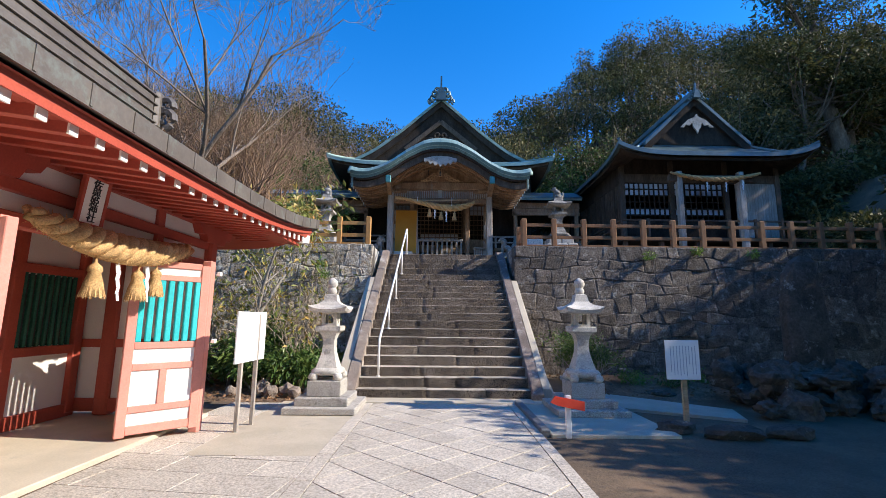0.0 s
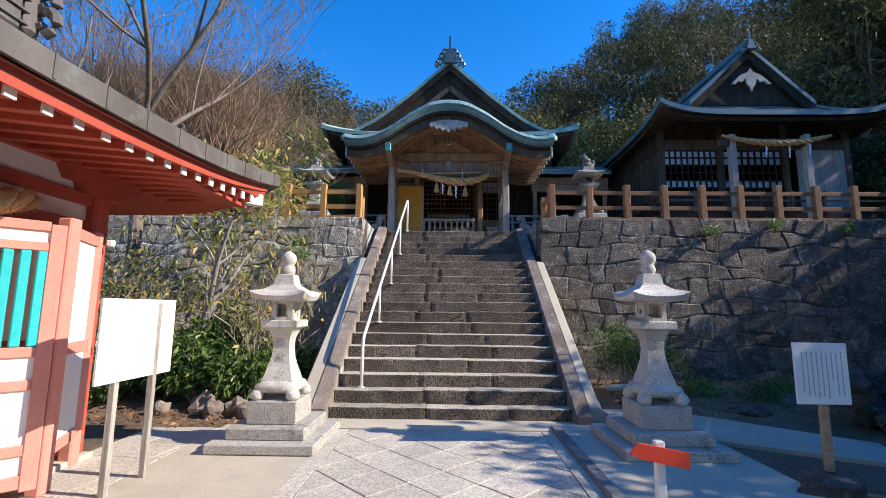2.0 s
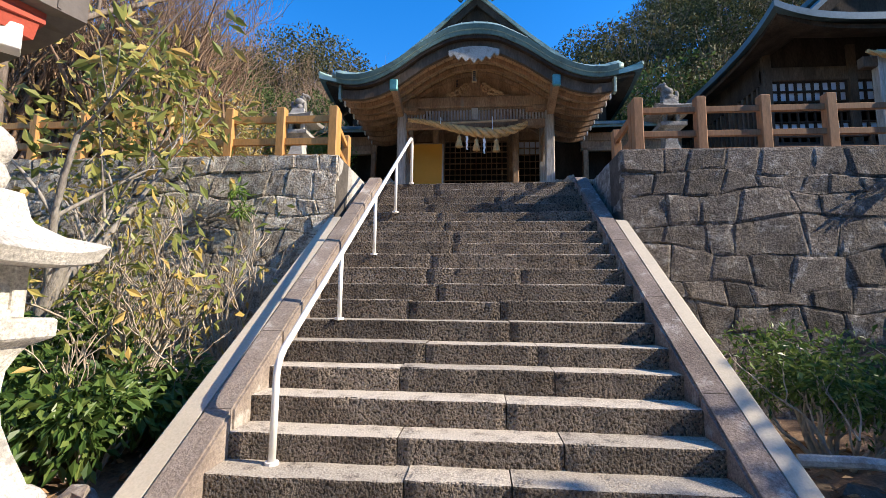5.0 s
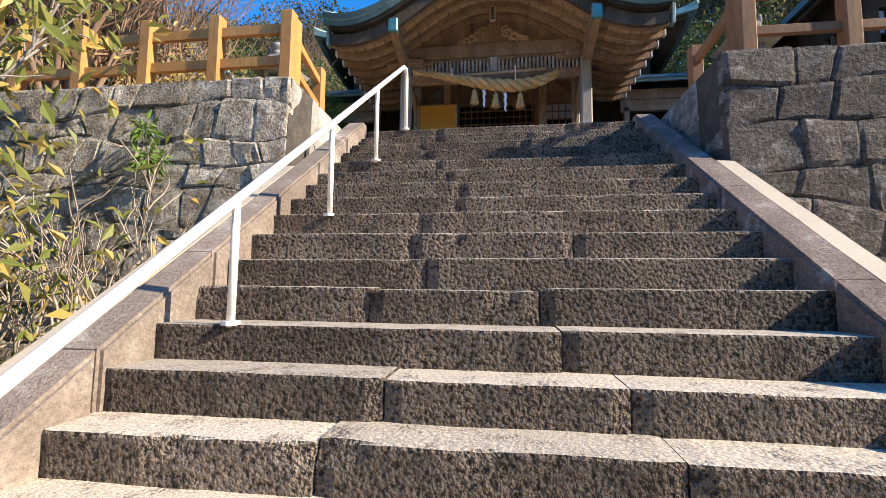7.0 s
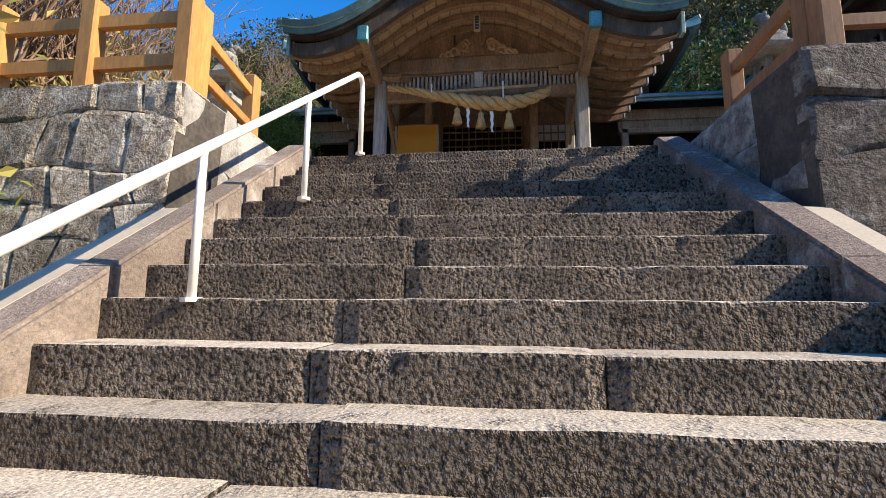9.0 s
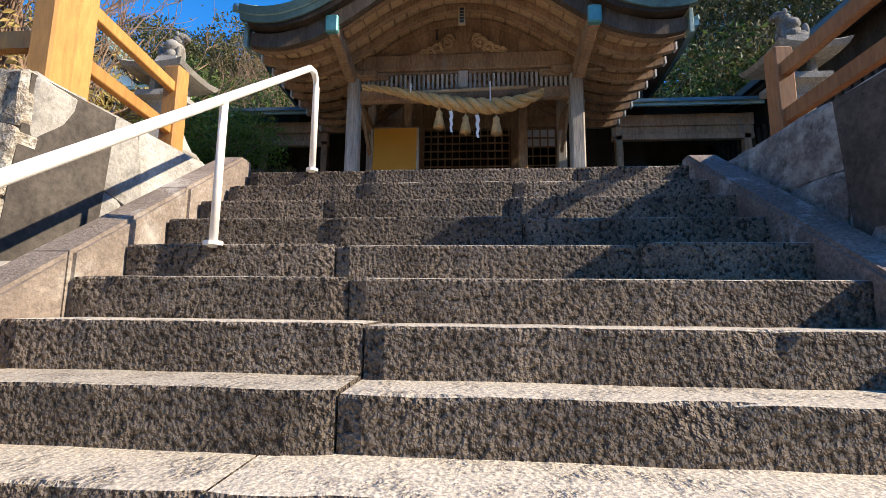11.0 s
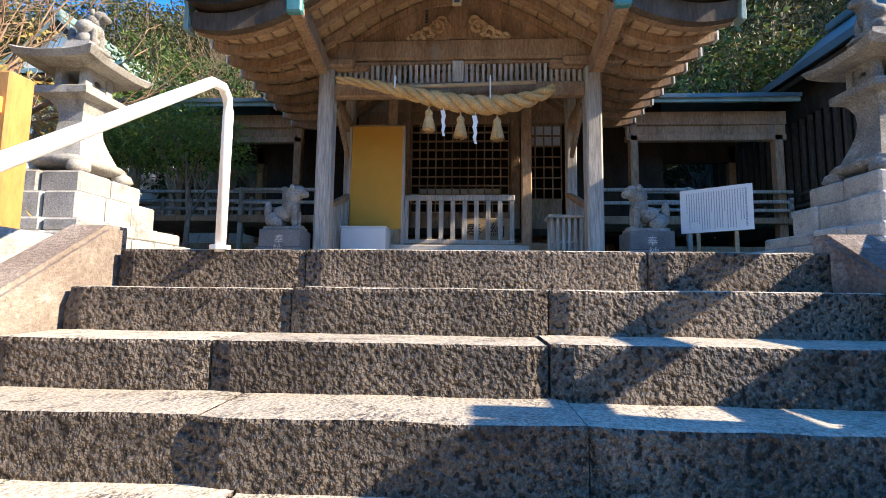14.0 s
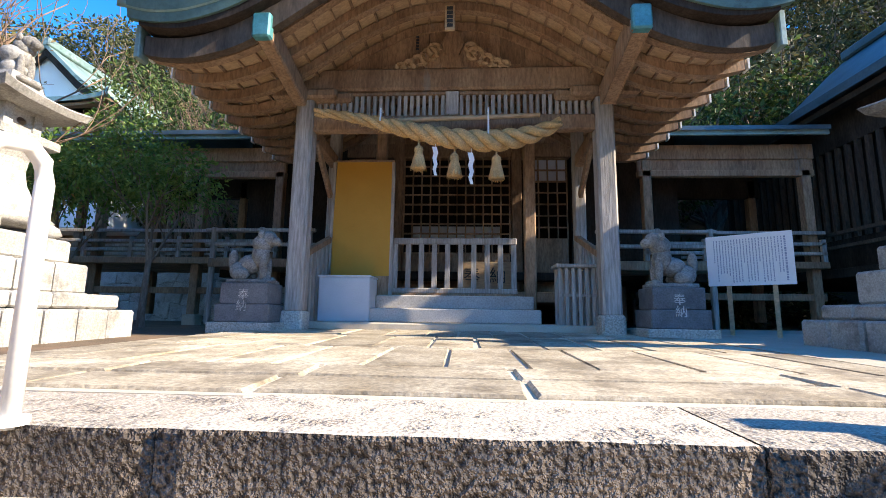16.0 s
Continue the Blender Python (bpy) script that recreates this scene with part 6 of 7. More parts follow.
            part("tie", tube(bmesh.new(), [cen[i] + Vector((0, -0.09, 0)), (cen[i].x, cen[i].y - 0.06, zt), (cen[i].x, cen[i].y + 0.06, zt)], 0.012, 6), M_PAPER, root, "white cord tie")
    return root


sacred_rope((-1.86, 17.7, 6.32), (1.36, 17.72, 6.16), 0.3, 0.135, "thick twisted straw rope with tassels across the shrine porch", ((0.435, 0.4), (0.585, 0.4), (0.745, 0.4)), ((0.51, 0.42), (0.655, 0.46)), ((-1.25, 17.74, 6.2), (1.1, 17.74, 6.27)), fuzz=1100, skew=1.7)
sacred_rope((-3.42, 3.75, 2.3), (-3.42, 6.1, 2.34), 0.16, 0.15, "golden straw rope with fat tassels over the gate opening", ((0.34, 0.42), (0.6, 0.42), (0.74, 0.4)), ((0.47, 0.42), (0.67, 0.44)), fuzz=1500, axis="y")
sacred_rope((8.6, 16.15, 7.0), (12.0, 16.15, 7.0), 0.25, 0.1, "straw rope with paper streamers before the side hall", (), ((0.4, 0.4), (0.62, 0.4), (0.8, 0.4)), fuzz=200)

# ---- standing stone on its rock mound ----
def rock(name, c, r, seed, label, sub=3, material=M_ROCK):
    bm = bmesh.new()
    bmesh.ops.create_icosphere(bm, subdivisions=sub, radius=1.0)
    for v in bm.verts:
        p = v.co.copy()
        w = 1 + 0.45 * noise.noise(p * 1.3 + Vector((seed, 0, 0))) + 0.3 * noise.noise(p * 3.1 + Vector((0, seed, 0))) + 0.14 * noise.noise(p * 8 + Vector((0, seed, 3)))
        v.co = Vector((c[0] + p.x * r[0] * w, c[1] + p.y * r[1] * w, c[2] + p.z * r[2] * w))
    return solo(name, bm, material, label, "rock")


rr = random.Random(21)
for k in range(70):
    a = rr.uniform(0, 1)
    x, y = 5.1 + 3.6 * a + rr.uniform(-0.2, 0.2), 7.7 + rr.uniform(-0.5, 1.3)
    lv = rr.choice((0, 0, 1))
    rock("mound_rock", (x, y + 0.3 * lv, 0.12 + 0.38 * lv), (rr.uniform(0.14, 0.36), rr.uniform(0.14, 0.3), rr.uniform(0.12, 0.28)), k * 3.7, "dark rough rock of the monument mound", 3)
bm = bmesh.new()
secs = []
for z, w, d, ox in ((0.5, 0.42, 0.16, 0), (1.0, 0.43, 0.17, 0.02), (1.5, 0.41, 0.17, 0.0), (2.0, 0.38, 0.16, -0.02), (2.4, 0.3, 0.15, 0.0), (2.62, 0.24, 0.13, 0.06), (2.75, 0.1, 0.08, 0.08)):
    secs.append([Vector((6.98 + ox + w * math.copysign(abs(math.cos(t)) ** 0.5, math.cos(t)) * (1 + 0.07 * noise.noise(Vector((z * 2, t, 0)))), 8.75 + d * math.copysign(abs(math.sin(t)) ** 0.6, math.sin(t)), z)) for t in np.linspace(0, 2 * math.pi, 20, endpoint=False)])
loft(bm, secs)
solo("monument_stone", bm, M_ROCK, "tall rough upright monument stone on a rock mound", "monument")
solo("stone_tablet", B((8.3, 7.9, 0.55), (8.62, 8.02, 1.1), 0.02, Matrix.Rotation(radians(-14), 3, "Y")), M_OLDLANT, "small pale leaning stone tablet", "tablet")
for k, (x, y, sx) in enumerate(((3.2, 6.5, 0.35), (3.8, 6.2, 0.5), (4.6, 6.25, 0.45), (2.9, 9.8, 0.3), (3.6, 10.2, 0.35), (4.4, 9.3, 0.4), (5.0, 10.4, 0.35))):
    rock("edging_rock", (x, y, 0.04), (sx * 0.75, 0.17, 0.1), 50 + k, "low dark rock edging the garden bed", 2)
solo("kerb_stone", B((1.3, 6.2, -0.05), (1.42, 8.3, 0.06), 0.012), M_DARKST, "dark kerb stone along the paved path", "kerb")
solo("fallen_branch", tube(bmesh.new(), [(2.55, 9.9, 0.25), (2.9, 9.75, 0.3), (3.3, 9.7, 0.28)], [0.05, 0.045, 0.04], 8), M_OLDLANT, "pale weathered log lying in the bed", "log")
for k, (x, y, s) in enumerate(((-2.9, 8.9, 0.16), (-3.15, 8.75, 0.13), (-2.7, 8.75, 0.12), (-3.4, 9.0, 0.2), (-2.45, 8.95, 0.14), (-3.9, 8.8, 0.12))):
    rock("border_rock", (x, y, 0.08), (s, s * 0.8, s), 80 + k, "brown rough stone at the edge of the shrub bed", 2, M_SLAB)

# ---- plants ----
def leaf_cloud(points, size, rng, droop=0.3, aspect=0.42):
    """One mesh of folded pointed leaves at points (position, outward way)."""
    verts, faces = [], []
    for p, out in points:
        s = size * rng.uniform(0.6, 1.3)
        d = Vector((out.x + rng.uniform(-0.9, 0.9), out.y + rng.uniform(-0.9, 0.9), out.z + rng.uniform(-0.9, 0.9) - droop)).normalized()
        u = d.cross(Vector((rng.uniform(-1, 1), rng.uniform(-1, 1), rng.uniform(0.2, 1.0)))).normalized()
        nrm = u.cross(d)
        i = len(verts)
        mid = p + d * s * 0.5 + nrm * s * 0.06
        verts += [p, mid + u * s * aspect * 0.5, p + d * s - nrm * s * 0.1, mid - u * s * aspect * 0.5]
        faces += [(i, i + 1, i + 2), (i, i + 2, i + 3)]
    me = bpy.data.meshes.new("leaves")
    me.from_pydata(verts, [], faces)
    return me


def ball_points(c, r, n, rng, shell=0.35):
    out = []
    for _ in range(n):
        d = Vector((rng.gauss(0, 1), rng.gauss(0, 1), rng.gauss(0, 1))).normalized()
        q = rng.uniform(shell, 1.0) ** 0.6 * (1 + 0.25 * noise.noise(d * 2.5 + Vector(c)))
        out.append((Vector((c[0] + d.x * r[0] * q, c[1] + d.y * r[1] * q, c[2] + d.z * r[2] * q)), d))
    return out


def leaves(name, me, material, parent, label=""):
    me.transform(Matrix.Translation(-world_at(parent)))
    me.materials.append(material)
    ob = new(name, me)
    ob.parent = parent
    return tagged(ob, label)


def grow(bm, p, d, length, r, level, rng, tips, bend=0.25, spread=0.7, kids=(3, 4), sides=6, up=0.15, shrink=0.68):
    pts, rad = [p.copy()], [r]
    n = 4
    for k in range(n):
        d = (d + Vector((rng.uniform(-bend, bend), rng.uniform(-bend, bend), rng.uniform(-bend, bend) + up * 0.3))).normalized()
        p = p + d * length / n
        pts.append(p.copy())
        rad.append(r * (1 - 0.45 * (k + 1) / n))
    tube(bm, pts, rad, max(3, sides), False)
    if level == 0:
        tips.append((pts[-1], d))
        return
    for k in range(rng.randint(*kids)):
        i = rng.randint(2, n)
        dd = (d + Vector((rng.uniform(-spread, spread), rng.uniform(-spread, spread), rng.uniform(-spread * 0.6, spread) + up))).normalized()
        grow(bm, pts[i], dd, length * rng.uniform(shrink - 0.12, shrink + 0.1), max(rad[i] * 0.62, 0.007), level - 1, rng, tips, bend, spread, kids, sides - 1, up, shrink)


def tree(name, at, h, seed, bark, leaf, label, levels=3, clump=0.7, per=70, size=0.2, lean=(0, 0, 1), r=None, spread=0.7, trunk_share=0.42, kids=(3, 4), group="trees", flat=0.7):
    rng = random.Random(seed)
    at = Vector(at)
    root = thing(name, at, label, "tree", group)
    bm = bmesh.new()
    tips = []
    r = r or h * 0.03
    d = Vector(lean).normalized()
    if leaf:
        grow(bm, at - Vector((0, 0, 0.2)), d, h * trunk_share, r, levels, rng, tips, 0.12, spread, kids, 8)
        part("trunk", bm, bark, root, "tapered trunk and limbs", True)
    else:
        # a leafless tree: trunk and branches are separate parts
        fork = at + d * h * trunk_share
        tube(bm, [at - Vector((0, 0, 0.2)), at + d * h * trunk_share * 0.5 + Vector((0.06, 0, 0)), fork], [r * 1.15, r * 0.9, r * 0.75], 9, False)
        part("trunk", bm, bark, root, "tapered trunk", True)
        bm = bmesh.new()
        for k in range(5):
            a = 1.257 * k + rng.uniform(-0.3, 0.3)
            grow(bm, fork - d * rng.uniform(0, 1.2), Vector((math.cos(a) * 0.8, math.sin(a) * 0.8, rng.uniform(0.6, 1.2))).normalized(), h * 0.26, r * 0.45, levels - 1, rng, tips, 0.14, spread, kids, 6)
        part("branchwork", bm, bark, root, "bare branches and twigs", True)
    if leaf:
        pts = []
        for p, dd in tips:
            c = clump * rng.uniform(0.6, 1.25)
            pts += ball_points(p, (c, c, c * flat), per, rng)
        leaves("crown", leaf_cloud(pts, size, rng), leaf, root, "uneven crown of small leaves")
    return root


# bare tree behind the gate hall
tree("bare_tree", (-6.3, 11.2, 0.0), 13.0, 4, M_BARK, None, "leafless grey-barked tree with fine twigs", levels=6, spread=0.95, trunk_share=0.42, kids=(3, 4), r=0.14, group="")
# pale-stemmed shrub tree before the left wall
tree("leaning_tree", (-4.6, 10.3, 0.05), 5.2, 14, M_GREYBARK, L_LOQUAT, "leaning pale-barked tree with drooping leaves", levels=3, clump=0.5, per=26, size=0.17, lean=(0.35, -0.1, 1), r=0.11, spread=0.9, group="", flat=0.9)


def shrub(name, at, r, seed, leaf, label, n_stems=9, per=26, size=0.17, clump=0.34, bark=M_GREYBARK, levels=2, group="shrubs", up=0.3, droop=0.6):
    rng = random.Random(seed)
    at = Vector(at)
    root = thing(name, at, label, "shrub", group)
    bm = bmesh.new()
    tips = []
    for k in range(n_stems):
        a = rng.uniform(0, 6.28)
        d = Vector((math.cos(a) * r[0], math.sin(a) * r[1], r[2] * 1.5)).normalized()
        grow(bm, at + Vector((math.cos(a) * 0.12, math.sin(a) * 0.12, -0.1)), d, r[2] * rng.uniform(0.5, 0.75), 0.02 + 0.008 * r[2], levels, rng, tips, 0.3, 0.8, (2, 3), 5, up)
    part("branchwork", bm, bark, root, "", True)
    pts = []
    for p, dd in tips:
        c = clump * rng.uniform(0.6, 1.3)
        pts += ball_points(p, (c, c, c), per, rng, 0.0)
    leaves("foliage", leaf_cloud(pts, size, rng, droop), leaf, root, "")
    return root


# shrubs in the left bed: tall, half bare, drooping leaves
for k, (x, y, h) in enumerate(((-2.75, 10.9, 2.6), (-3.5, 10.4, 2.7), (-4.3, 11.2, 2.9), (-5.3, 10.8, 2.8), (-6.4, 11.0, 2.8), (-7.6, 10.8, 2.6), (-3.0, 9.9, 1.9), (-5.8, 9.6, 2.2))):
    shrub("tall_shrub", (x, y, 0.08), (0.55, 0.45, h * 0.62), 30 + k, L_LOQUAT, "tall shrub with drooping yellow-green leaves and bare twigs", 7, (1, 2, 4, 4, 4, 4, 1, 4)[k], 0.13, 0.3, levels=3, bark=M_PALETWIG)
for k, (x, y, h) in enumerate(((-2.9, 9.6, 0.75), (-3.6, 9.4, 0.85), (-4.4, 9.7, 0.9), (-5.3, 9.5, 0.8), (-6.3, 9.8, 0.9), (-2.6, 10.3, 0.7), (-4.0, 10.3, 1.2), (-2.5, 11.2, 0.6))):
    shrub("dark_bush", (x, y, 0.05), (0.6, 0.5, h * 0.8), 60 + k, L_DARKB, "low dense bush with glossy dark green leaves", 9, 26, 0.13, 0.26, levels=2)
# camellia and low shrubs in the right garden
shrub("camellia", (3.2, 10.4, 0.1), (0.6, 0.55, 0.85), 90, L_DARKB, "round glossy camellia bush before the stone wall", 14, 44, 0.07, 0.22, levels=2, group="", up=0.2, droop=0.1)
for k, (x, y) in enumerate(((4.3, 10.2), (4.95, 10.0), (5.7, 10.3), (6.3, 9.9), (7.6, 10.4), (9.0, 10.0))):
    shrub("low_shrub", (x, y, 0.08), (0.4, 0.35, 0.35), 100 + k, L_BRIGHT if k % 2 == 0 else L_DARKB, "small clipped shrub in the garden bed", 8, 30, 0.06, 0.16, levels=1)
# ferns on the wall
for k, (x, z, y) in enumerate(((8.4, 3.3, 11.98), (6.9, 3.35, 11.98), (-3.2, 2.9, 11.9), (-3.1, 2.6, 11.88), (5.6, 3.2, 11.98))):
    rng = random.Random(200 + k)
    root = thing("fern", (x, y, z), "small fern rooted in a wall joint", "fern", "ferns")
    leaves("frond_tuft", leaf_cloud(ball_points((x, y - 0.06, z), (0.15, 0.08, 0.09), 70, rng, 0.0), 0.11, rng, 0.4, 0.3), L_BRIGHT, root)
# small bright tree before the left corridor
tree("small_tree", (-4.6, 18.6, FL), 3.4, 41, M_BARK, L_BRIGHT, "small fresh green tree beside the corridor", 3, 0.45, 150, 0.085, r=0.06, group="")
tree("small_tree", (4.9, 24.4, FL), 3.2, 43, M_BARK, L_BRIGHT, "small green tree behind the short corridor", 3, 0.5, 170, 0.09, r=0.06, group="")
tree("small_tree", (-6.2, 18.9, FL), 3.2, 42, M_BARK, L_BRIGHT, "small shaded green tree beside the corridor", 3, 0.5, 170, 0.09, r=0.06, group="")
# yellowing shrub and brown brush left of the terrace
for k, (x, y, h) in enumerate(((-5.2, 15.6, 3.0), (-6.4, 16.4, 3.2), (-7.6, 14.6, 3.0), (-4.9, 14.2, 1.9), (-6.6, 17.6, 4.2))):
    shrub("yellow_shrub", (x, y, FL - 0.1), (0.8, 0.7, h * 0.6), 120 + k, L_YELLOW, "bushy shrub with yellowing winter leaves", 10, 26, 0.1, 0.4, levels=2)
rng = random.Random(77)
for k in range(48):
    x, y = (rng.uniform(-11.2, -4.5), rng.uniform(24.8, 31)) if k % 2 else (rng.uniform(-14, -5.4), rng.uniform(13.4, 16.2))
    shrub("winter_brush", (x, y, ground_z(x, y)), (0.8, 0.8, rng.uniform(3.6, 5.2)), 140 + k, L_BROWN, "leafless brown brush with many thin twigs", 16, 2, 0.07, 0.35, levels=3, bark=M_BROWNTWIG, droop=-0.4)

# evergreen wood on the hill: a few trees built once, then repeated
def wood_tree(at, seed, leaf, label, top=10.5, wide=0.34, low=0.62, clumps=24, per=130, size=0.27):
    """Broad evergreen: a forked trunk whose limbs carry a domed crown of many leafy clumps."""
    rng = random.Random(seed)
    at = Vector(at)
    root = thing("forest_tree", at, label, "tree", "hillside wood")
    fork = at + Vector((rng.uniform(-0.4, 0.4), rng.uniform(-0.4, 0.4), top * 0.34))
    bm = tube(bmesh.new(), [at - Vector((0, 0, 0.3)), at + Vector((rng.uniform(-0.2, 0.2), rng.uniform(-0.2, 0.2), top * 0.17)), fork, at + Vector((rng.uniform(-0.5, 0.5), rng.uniform(-0.5, 0.5), top * low))], [0.22, 0.17, 0.13, 0.06], 7, False)
    mid = at + Vector((0, 0, top * low))
    pts, cens = [], []
    for k in range(clumps):
        d = Vector((rng.gauss(0, 1), rng.gauss(0, 1), rng.gauss(0.25, 0.8))).normalized()
        d.z = max(d.z, -0.35)
        reach = rng.uniform(0.62, 0.98)
        c = mid + Vector((d.x * top * wide * reach, d.y * top * wide * reach, d.z * top * (1 - low) * reach * 0.86))
        cr = top * rng.uniform(0.085, 0.15)
        cens.append(c)
        pts += ball_points(c, (cr, cr, cr * 0.72), per, rng, 0.25)
    for c in cens:
        root_p = fork + Vector((0, 0, rng.uniform(-0.08, 0.24) * top))
        m1 = root_p.lerp(c, 0.5) + Vector((rng.uniform(-0.5, 0.5), rng.uniform(-0.5, 0.5), rng.uniform(-0.5, 0.1)))
        tube(bm, [root_p, m1, c + (c - root_p) * 0.12], [0.075, 0.05, 0.016], 4, False)
    part("trunk", bm, M_BARK, root, "tapered trunk and limbs", True)
    leaves("crown", leaf_cloud(pts, size, rng, 0.15, 0.5), leaf, root, "uneven domed crown of small leaves")
    return root


proto = [wood_tree((60 + 8 * k, -60, 0), 300 + k, (L_FOREST, L_FOREST, L_OLIVE)[k % 3], "evergreen tree of the dense hillside wood") for k in range(6)]
spots = []
rng = random.Random(5)
tries = 0
while len(spots) < 270 and tries < 14000:
    tries += 1
    x, y = rng.uniform(-38, 46), rng.uniform(24, 47)
    if x > 15 and rng.random() < 0.4:
        y = rng.uniform(15.5, 40)
    if -5.8 < x < 15 and y < 27.5:
        continue
    if x < -3 and y < 33:
        continue
    if y < 21 and ground_z(x, y) + 9.0 > 1.5 + 0.65 * x:
        continue
    if all((x - a) ** 2 + (y - b) ** 2 > 2.5 ** 2 for a, b in spots):
        spots.append((x, y))
for k, (x, y) in enumerate(spots):
    s = rng.uniform(0.62, 0.86)
    if k < 6:
        proto[k].location = (x, y, ground_z(x, y) - 0.1)
        proto[k].rotation_euler = (0, 0, rng.uniform(0, 6.28))
        proto[k].scale = (s, s, s)
        continue
    ob = copy_thing(proto[k % 6], Matrix.Identity(4))
    ob.location, ob.rotation_euler, ob.scale = (x, y, ground_z(x, y) - 0.1), (0, 0, rng.uniform(0, 6.28)), (s, s, s * rng.uniform(0.85, 1.2))
# undergrowth hiding the slope
rng = random.Random(9)
und = thing("undergrowth", (15, 16, ground_z(15, 16)), "dense dark undergrowth on the wooded slope", "bush", "hillside wood")
leaves("foliage", leaf_cloud([p for c in range(7) for p in ball_points((15 + rng.uniform(-1, 1), 16 + rng.uniform(-1, 1), ground_z(15, 16) + rng.uniform(0.3, 1.2)), (0.8, 0.8, 0.6), 260, rng)], 0.2, rng), L_FOREST, und)
for k in range(70):
    x, y = (rng.uniform(14.3, 25), rng.uniform(12.8, 24)) if k < 45 else (rng.uniform(-13, 14), rng.uniform(26.5, 30))
    s = rng.uniform(0.8, 1.4)
    ob = copy_thing(und, Matrix.Identity(4))
    ob.location, ob.rotation_euler, ob.scale = (x, y, ground_z(x, y) - 0.1), (0, 0, rng.uniform(0, 6.28)), (s, s, s)
# pines on the right slope: leaning trunks, limbs swept out into flat layered pads
def pine(trunk, radii, limbs, left, right, seed, label):
    rng = random.Random(seed)
    base = Vector(trunk[0])
    root = thing("pine_tree", base, label, "tree", "pines")
    part("trunk", tube(bmesh.new(), trunk, radii, 10, False), M_BARK, root, "leaning scaly trunk", True)
    tops = [Vector(p) for p in trunk]
    bm, pts = bmesh.new(), []
    for k in range(limbs):
        t = 0.45 + 0.55 * (k + 0.5) / limbs
        q = t * (len(tops) - 1)
        i = min(int(q), len(tops) - 2)
        p = tops[i].lerp(tops[i + 1], q - i)
        e = p + Vector((rng.uniform(-left, right), rng.uniform(-2.5, 2.5), rng.uniform(0.3, 2.2)))
        mid = p.lerp(e, 0.5) + Vector((0, 0, rng.uniform(-0.7, 0.3)))
        tube(bm, [p, p.lerp(mid, 0.6) + Vector((0, 0, -0.15)), mid, e], [0.13, 0.1, 0.07, 0.03], 5, False)
        for c, rr0 in ((e, 1.25), (mid + Vector((rng.uniform(-0.8, 0.8), rng.uniform(-0.8, 0.8), 0.5)), 0.95), (e + Vector((rng.uniform(-1.6, 1.6), rng.uniform(-1, 1), rng.uniform(-0.2, 0.7))), 0.95)):
            tube(bm, [mid, c], [0.04, 0.015], 4, False)
            w = rr0 * rng.uniform(0.8, 1.25)
            pts += ball_points(c, (w, w, w * 0.38), 330, rng, 0.1)
    part("limbs", bm, M_BARK, root, "crooked spreading limbs", True)
    leaves("crown", leaf_cloud(pts, 0.2, rng, -0.2, 0.4), L_FOREST, root, "flat layered pads of needles")
    return root


pine([(20.9, 21.4, ground_z(20.9, 21.4) - 0.3), (20.4, 21.4, 9.5), (19.9, 21.4, 12.2), (19.6, 21.3, 15.0), (19.3, 21.2, 18.0)], [0.42, 0.36, 0.3, 0.24, 0.14], 15, 6.0, 4.5, 510, "tall leaning pine with pale bark")
pine([(21.6, 22.6, ground_z(21.6, 22.6) - 0.3), (21.9, 22.6, 11.0), (22.0, 22.6, 14.0), (22.6, 22.6, 17.0)], [0.27, 0.22, 0.19, 0.1], 10, 3.5, 4.5, 511, "tall pine with reddish bark")
# evergreens close behind the halls
green = [wood_tree((70 + 8 * k, -70, 0), 330 + k, L_EVER, "fresh green evergreen standing close behind the halls", per=170, size=0.24) for k in range(2)]
for k, (x, y, h) in enumerate(((-6.2, 25.6, 7.0), (-8.6, 26.4, 7.5), (-4.4, 27.0, 7.0), (-11.0, 27.5, 7.5), (5.4, 26.2, 8.0), (8.2, 27.4, 9.6), (11.5, 28.0, 10.0), (15.2, 26.4, 9.0))):
    ob = copy_thing(green[k % 2], Matrix.Identity(4)) if k > 1 else green[k]
    ob.location, ob.rotation_euler, ob.scale = (x, y, ground_z(x, y) - 0.1), (0, 0, k * 2.3), (h / 10.5, h / 10.5, h / 10.5)
# unseen trees added around the yard behind the walker to cut sky light
for k in range(11):
    a = radians(115 + 13 * k)
    x, y = 4 + 19 * math.sin(a), 2 + 19 * math.cos(a)
    ob = copy_thing(proto[k % 6], Matrix.Identity(4))
    ob.location, ob.rotation_euler, ob.scale = (x, y, 0), (0, 0, k * 1.1), (1.1, 1.1, 1.0 + 0.1 * (k % 3))
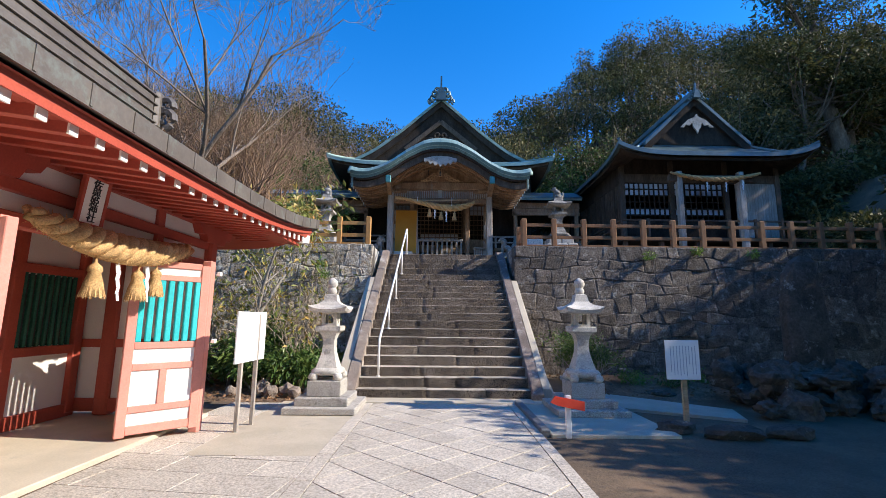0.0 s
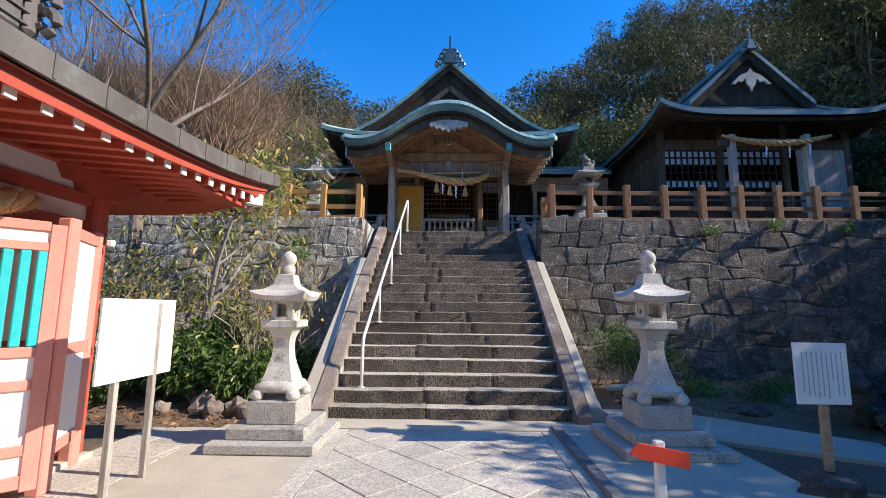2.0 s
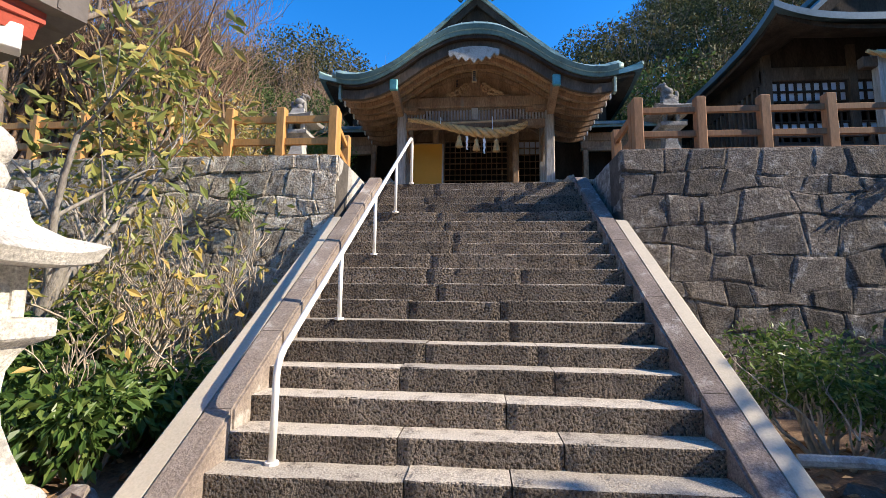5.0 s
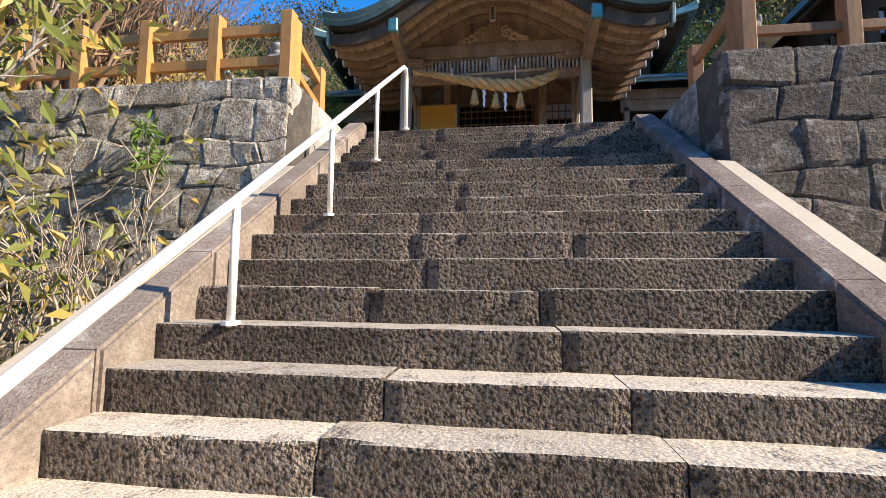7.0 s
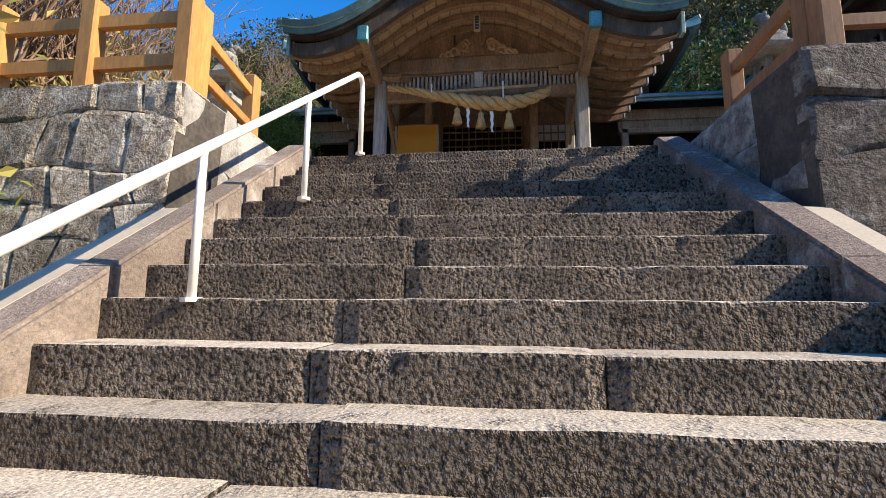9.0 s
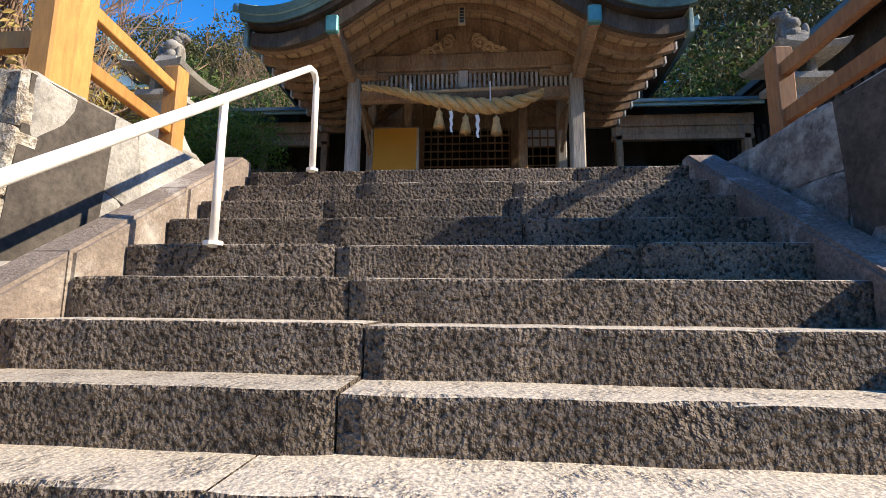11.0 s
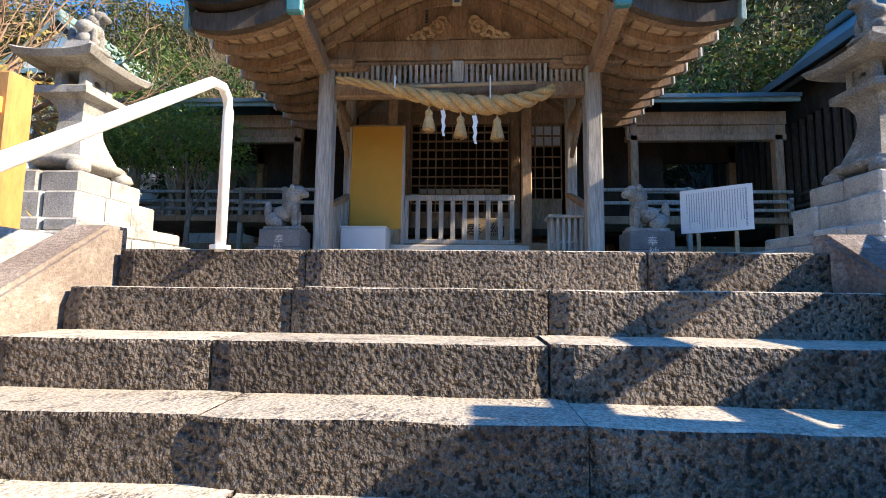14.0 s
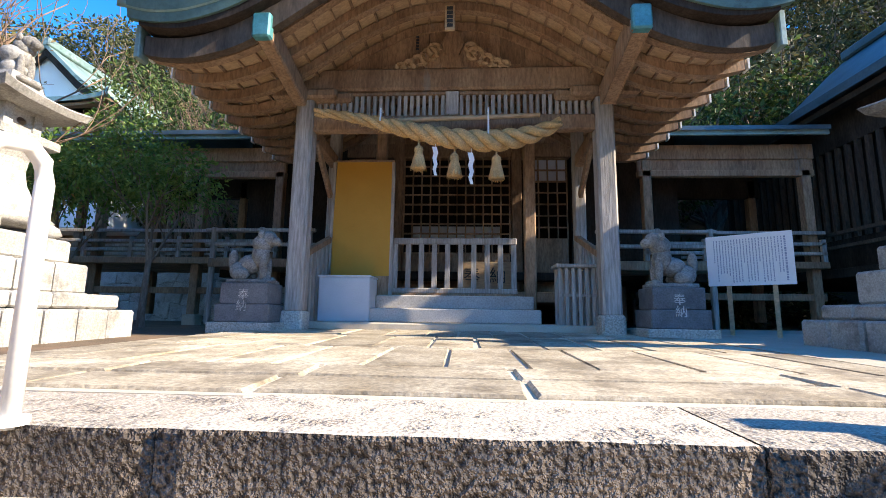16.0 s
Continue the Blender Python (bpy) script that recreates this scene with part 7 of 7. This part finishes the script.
# unseen trees beside the yard, placed to shade its right half and cut skylight
for k, (x, y, h) in enumerate(((12.0, -4.2, 7.6), (11.6, -2.2, 7.4), (12.2, -0.2, 7.6), (11.8, 1.7, 7.2), (13.6, 0.8, 8.0), (13.8, 2.6, 7.8), (15.6, 0.2, 8.6), (16.4, 3.4, 8.6), (14.6, -3.5, 9.0), (18.6, 8.4, 9.2), (20.5, 9.6, 9.0), (22.0, 9.8, 11.0), (15.2, 1.9, 8.4), (16.6, 5.2, 8.4), (24.0, 5.0, 9.5), (18.5, -1.6, 10.0), (19.2, 1.8, 10.0), (20.0, 4.6, 10.2), (14.5, -6.5, 8.5), (17.5, -6.0, 9.5), (7.2, -3.2, 7.0), (9.6, -2.0, 6.5), (9.6, 2.6, 5.0), (9.2, 0.4, 4.9), (11.2, 5.6, 6.8), (11.5, 7.7, 6.9), (12.4, 5.4, 7.6), (13.6, 6.6, 8.3), (13.0, 7.4, 8.0), (14.6, 8.4, 6.6))):
    ob = copy_thing(proto[k % 6], Matrix.Identity(4))
    ob.location, ob.rotation_euler, ob.scale = (x, y, ground_z(x, y) - 0.1), (0, 0, k * 1.7), (h / 10.5, h / 10.5, h / 10.5)

# unseen belt of trees added sunward and behind the walker to cut the yard's skylight
rng = random.Random(31)
belt = []
while len(belt) < 34:
    x, y = rng.uniform(10.5, 27), rng.uniform(-16, 9)
    if y < x - 5.5 and all((x - a) ** 2 + (y - b) ** 2 > 2.6 ** 2 for a, b in belt):
        belt.append((x, y))
belt += [(-16 + 3.4 * k, -9.5 - 1.2 * (k % 3)) for k in range(10)]
for k, (x, y) in enumerate(belt):
    ob = copy_thing(proto[k % 6], Matrix.Identity(4))
    h = (min(13.5, 0.61 * (x - 1.4)) if y > -7 else 11.5) / 10.9
    ob.location, ob.rotation_euler, ob.scale = (x, y, ground_z(x, y) - 0.1), (0, 0, k * 1.3), (max(h, 0.7), max(h, 0.7), h)

# fallen leaves on the soil
for x0, x1, y0, y1, cnt, sd in ((-9, -2.1, 8.2, 11.5, 1500, 1), (2.6, 8, 9.0, 11.5, 700, 2)):
    rng = random.Random(sd)
    pts = []
    for _ in range(cnt):
        x, y = rng.uniform(x0, x1), rng.uniform(y0, y1)
        pts.append((Vector((x, y, ground_z(x, y) + 0.045)), Vector((rng.uniform(-1, 1), rng.uniform(-1, 1), 0.0)) * 3))
    me = leaf_cloud(pts, 0.08, rng, 0.0, 0.5)
    me.materials.append(L_DEAD)
    tagged(new("fallen_leaves", me), "brown fallen leaves strewn over the soil", "leaves", kind="stuff")

# ---- paving pieces ----
path = thing("paved_path", (0, 3, 0), "granite path of diagonal square slabs with straight borders", "pavement", kind="structure")
rnd = random.Random(2)
PX0, PX1 = -1.16, 1.16
q = 0.42
for i in range(-20, 34):
    for j in range(-20, 34):
        cx, cy = (i - j) * q / math.sqrt(2), (i + j) * q / math.sqrt(2)
        if not -2.5 < cy < 8.5 or abs(cx) > 1.6:
            continue
        h = q / math.sqrt(2) - 0.006
        poly = clip_poly([(cx - h, cy), (cx, cy - h), (cx + h, cy), (cx, cy + h)], PX0, PX1, -2.2, 8.19)
        if len(poly) >= 3:
            part("slab", quad_piece("slab", poly, -0.06, 0.01 + rnd.uniform(-0.002, 0.003), 0.005, M_PAVE, rnd), M_PAVE, path)
for x0, x1 in ((-1.33, -1.17), (1.17, 1.3)):
    y = -2.2
    while y < 8.18:
        w = min(0.9 * rnd.uniform(0.8, 1.2), 8.19 - y)
        part("border_stone", quad_piece("b", [(x0, y + .003), (x1, y + .003), (x1, y + w - .003), (x0, y + w - .003)], -0.06, 0.012, 0.005, M_PAVE, rnd), M_PAVE, path)
        y += w
part("joint_bed", B((-1.33, -2.2, -0.08), (1.3, 8.19, -0.004)), M_MORTAR, path)

yard = thing("paved_yard", (-4, 2, 0), "yard of large pale rectangular slabs before the gate hall", "pavement", kind="structure")
ang = radians(-8)
for i in range(-9, 10):
    for j in range(-12, 16):
        a0, b0 = i * 0.92 + (0.46 if j % 2 else 0), j * 0.46
        poly = []
        for du, dv in ((0.004, 0.004), (0.916, 0.004), (0.916, 0.456), (0.004, 0.456)):
            u, v = a0 + du, b0 + dv
            poly.append((-3.5 + u * math.cos(ang) - v * math.sin(ang), 2.5 + u * math.sin(ang) + v * math.cos(ang)))
        c = clip_poly(poly, -3.4, -1.34, -2.2, 5.19)
        if len(c) >= 3:
            part("slab", quad_piece("s", c, -0.06, 0.006 + rnd.uniform(-0.002, 0.003), 0.006, M_PAVE, rnd), M_PAVE, yard)
        c = clip_poly(poly, -3.6, -2.76, 5.2, 8.2)
        if len(c) >= 3:
            part("slab", quad_piece("s", c, -0.06, 0.004 + rnd.uniform(-0.002, 0.003), 0.006, M_PAVE, rnd), M_PAVE, yard)
part("joint_bed", B((-3.6, -2.2, -0.08), (-1.34, 5.19, -0.006)), M_EARTH, yard)
part("joint_bed", B((-3.6, 5.2, -0.08), (-2.76, 8.2, -0.008)), M_EARTH, yard)

# terrace before the hall
terr = thing("terrace", (0, 15.5, 3.4), "worn flagstone terrace between stairs and porch", "pavement", kind="structure")


def terrace_z(y):
    return TOP + 0.02 * (y - 13.4)


part("bed", prism(bmesh.new(), [(13.86, TOP - 0.3), (13.86, TOP - 0.004), (18.3, terrace_z(18.3) - 0.004), (18.3, TOP - 0.3)], "x", -2.6, 2.6), M_CONC, terr, "pale mortar joints")
yr = 13.9
row = 0
while yr < 18.15:
    d = 0.36 if row < 2 else rnd.uniform(0.8, 1.3)
    d = min(d, 18.2 - yr)
    x = -2.55
    while x < 2.5:
        w = rnd.uniform(0.7, 1.4) if row < 2 else rnd.uniform(0.36, 0.55)
        w = min(w, 2.55 - x)
        j = lambda: rnd.uniform(-0.02, 0.02)
        poly = [(x + 0.014 + j(), yr + 0.012 + j()), (x + w - 0.014 + j(), yr + 0.012 + j()), (x + w - 0.014 + j(), yr + d - 0.008), (x + 0.014, yr + d - 0.012)]
        bm = quad_piece("f", poly, TOP - 0.1, TOP + rnd.uniform(0.0, 0.008), 0.012, M_FLAG, rnd)
        for v in bm.verts:
            v.co.z += 0.02 * (v.co.y - 13.4)
        part("flagstone", bm, M_FLAG, terr)
        x += w
    yr += d
    row += 1
bm = prism(bmesh.new(), [(13.5, TOP - 0.3), (13.5, TOP - 0.0), (20.0, terrace_z(20.0)), (20.0, TOP - 0.3)], "x", 2.62, 7.0)
tagged(new("terrace_concrete", mesh_of(bm, M_CONC)), "smooth concrete terrace in front of the side hall", "pavement", kind="structure")
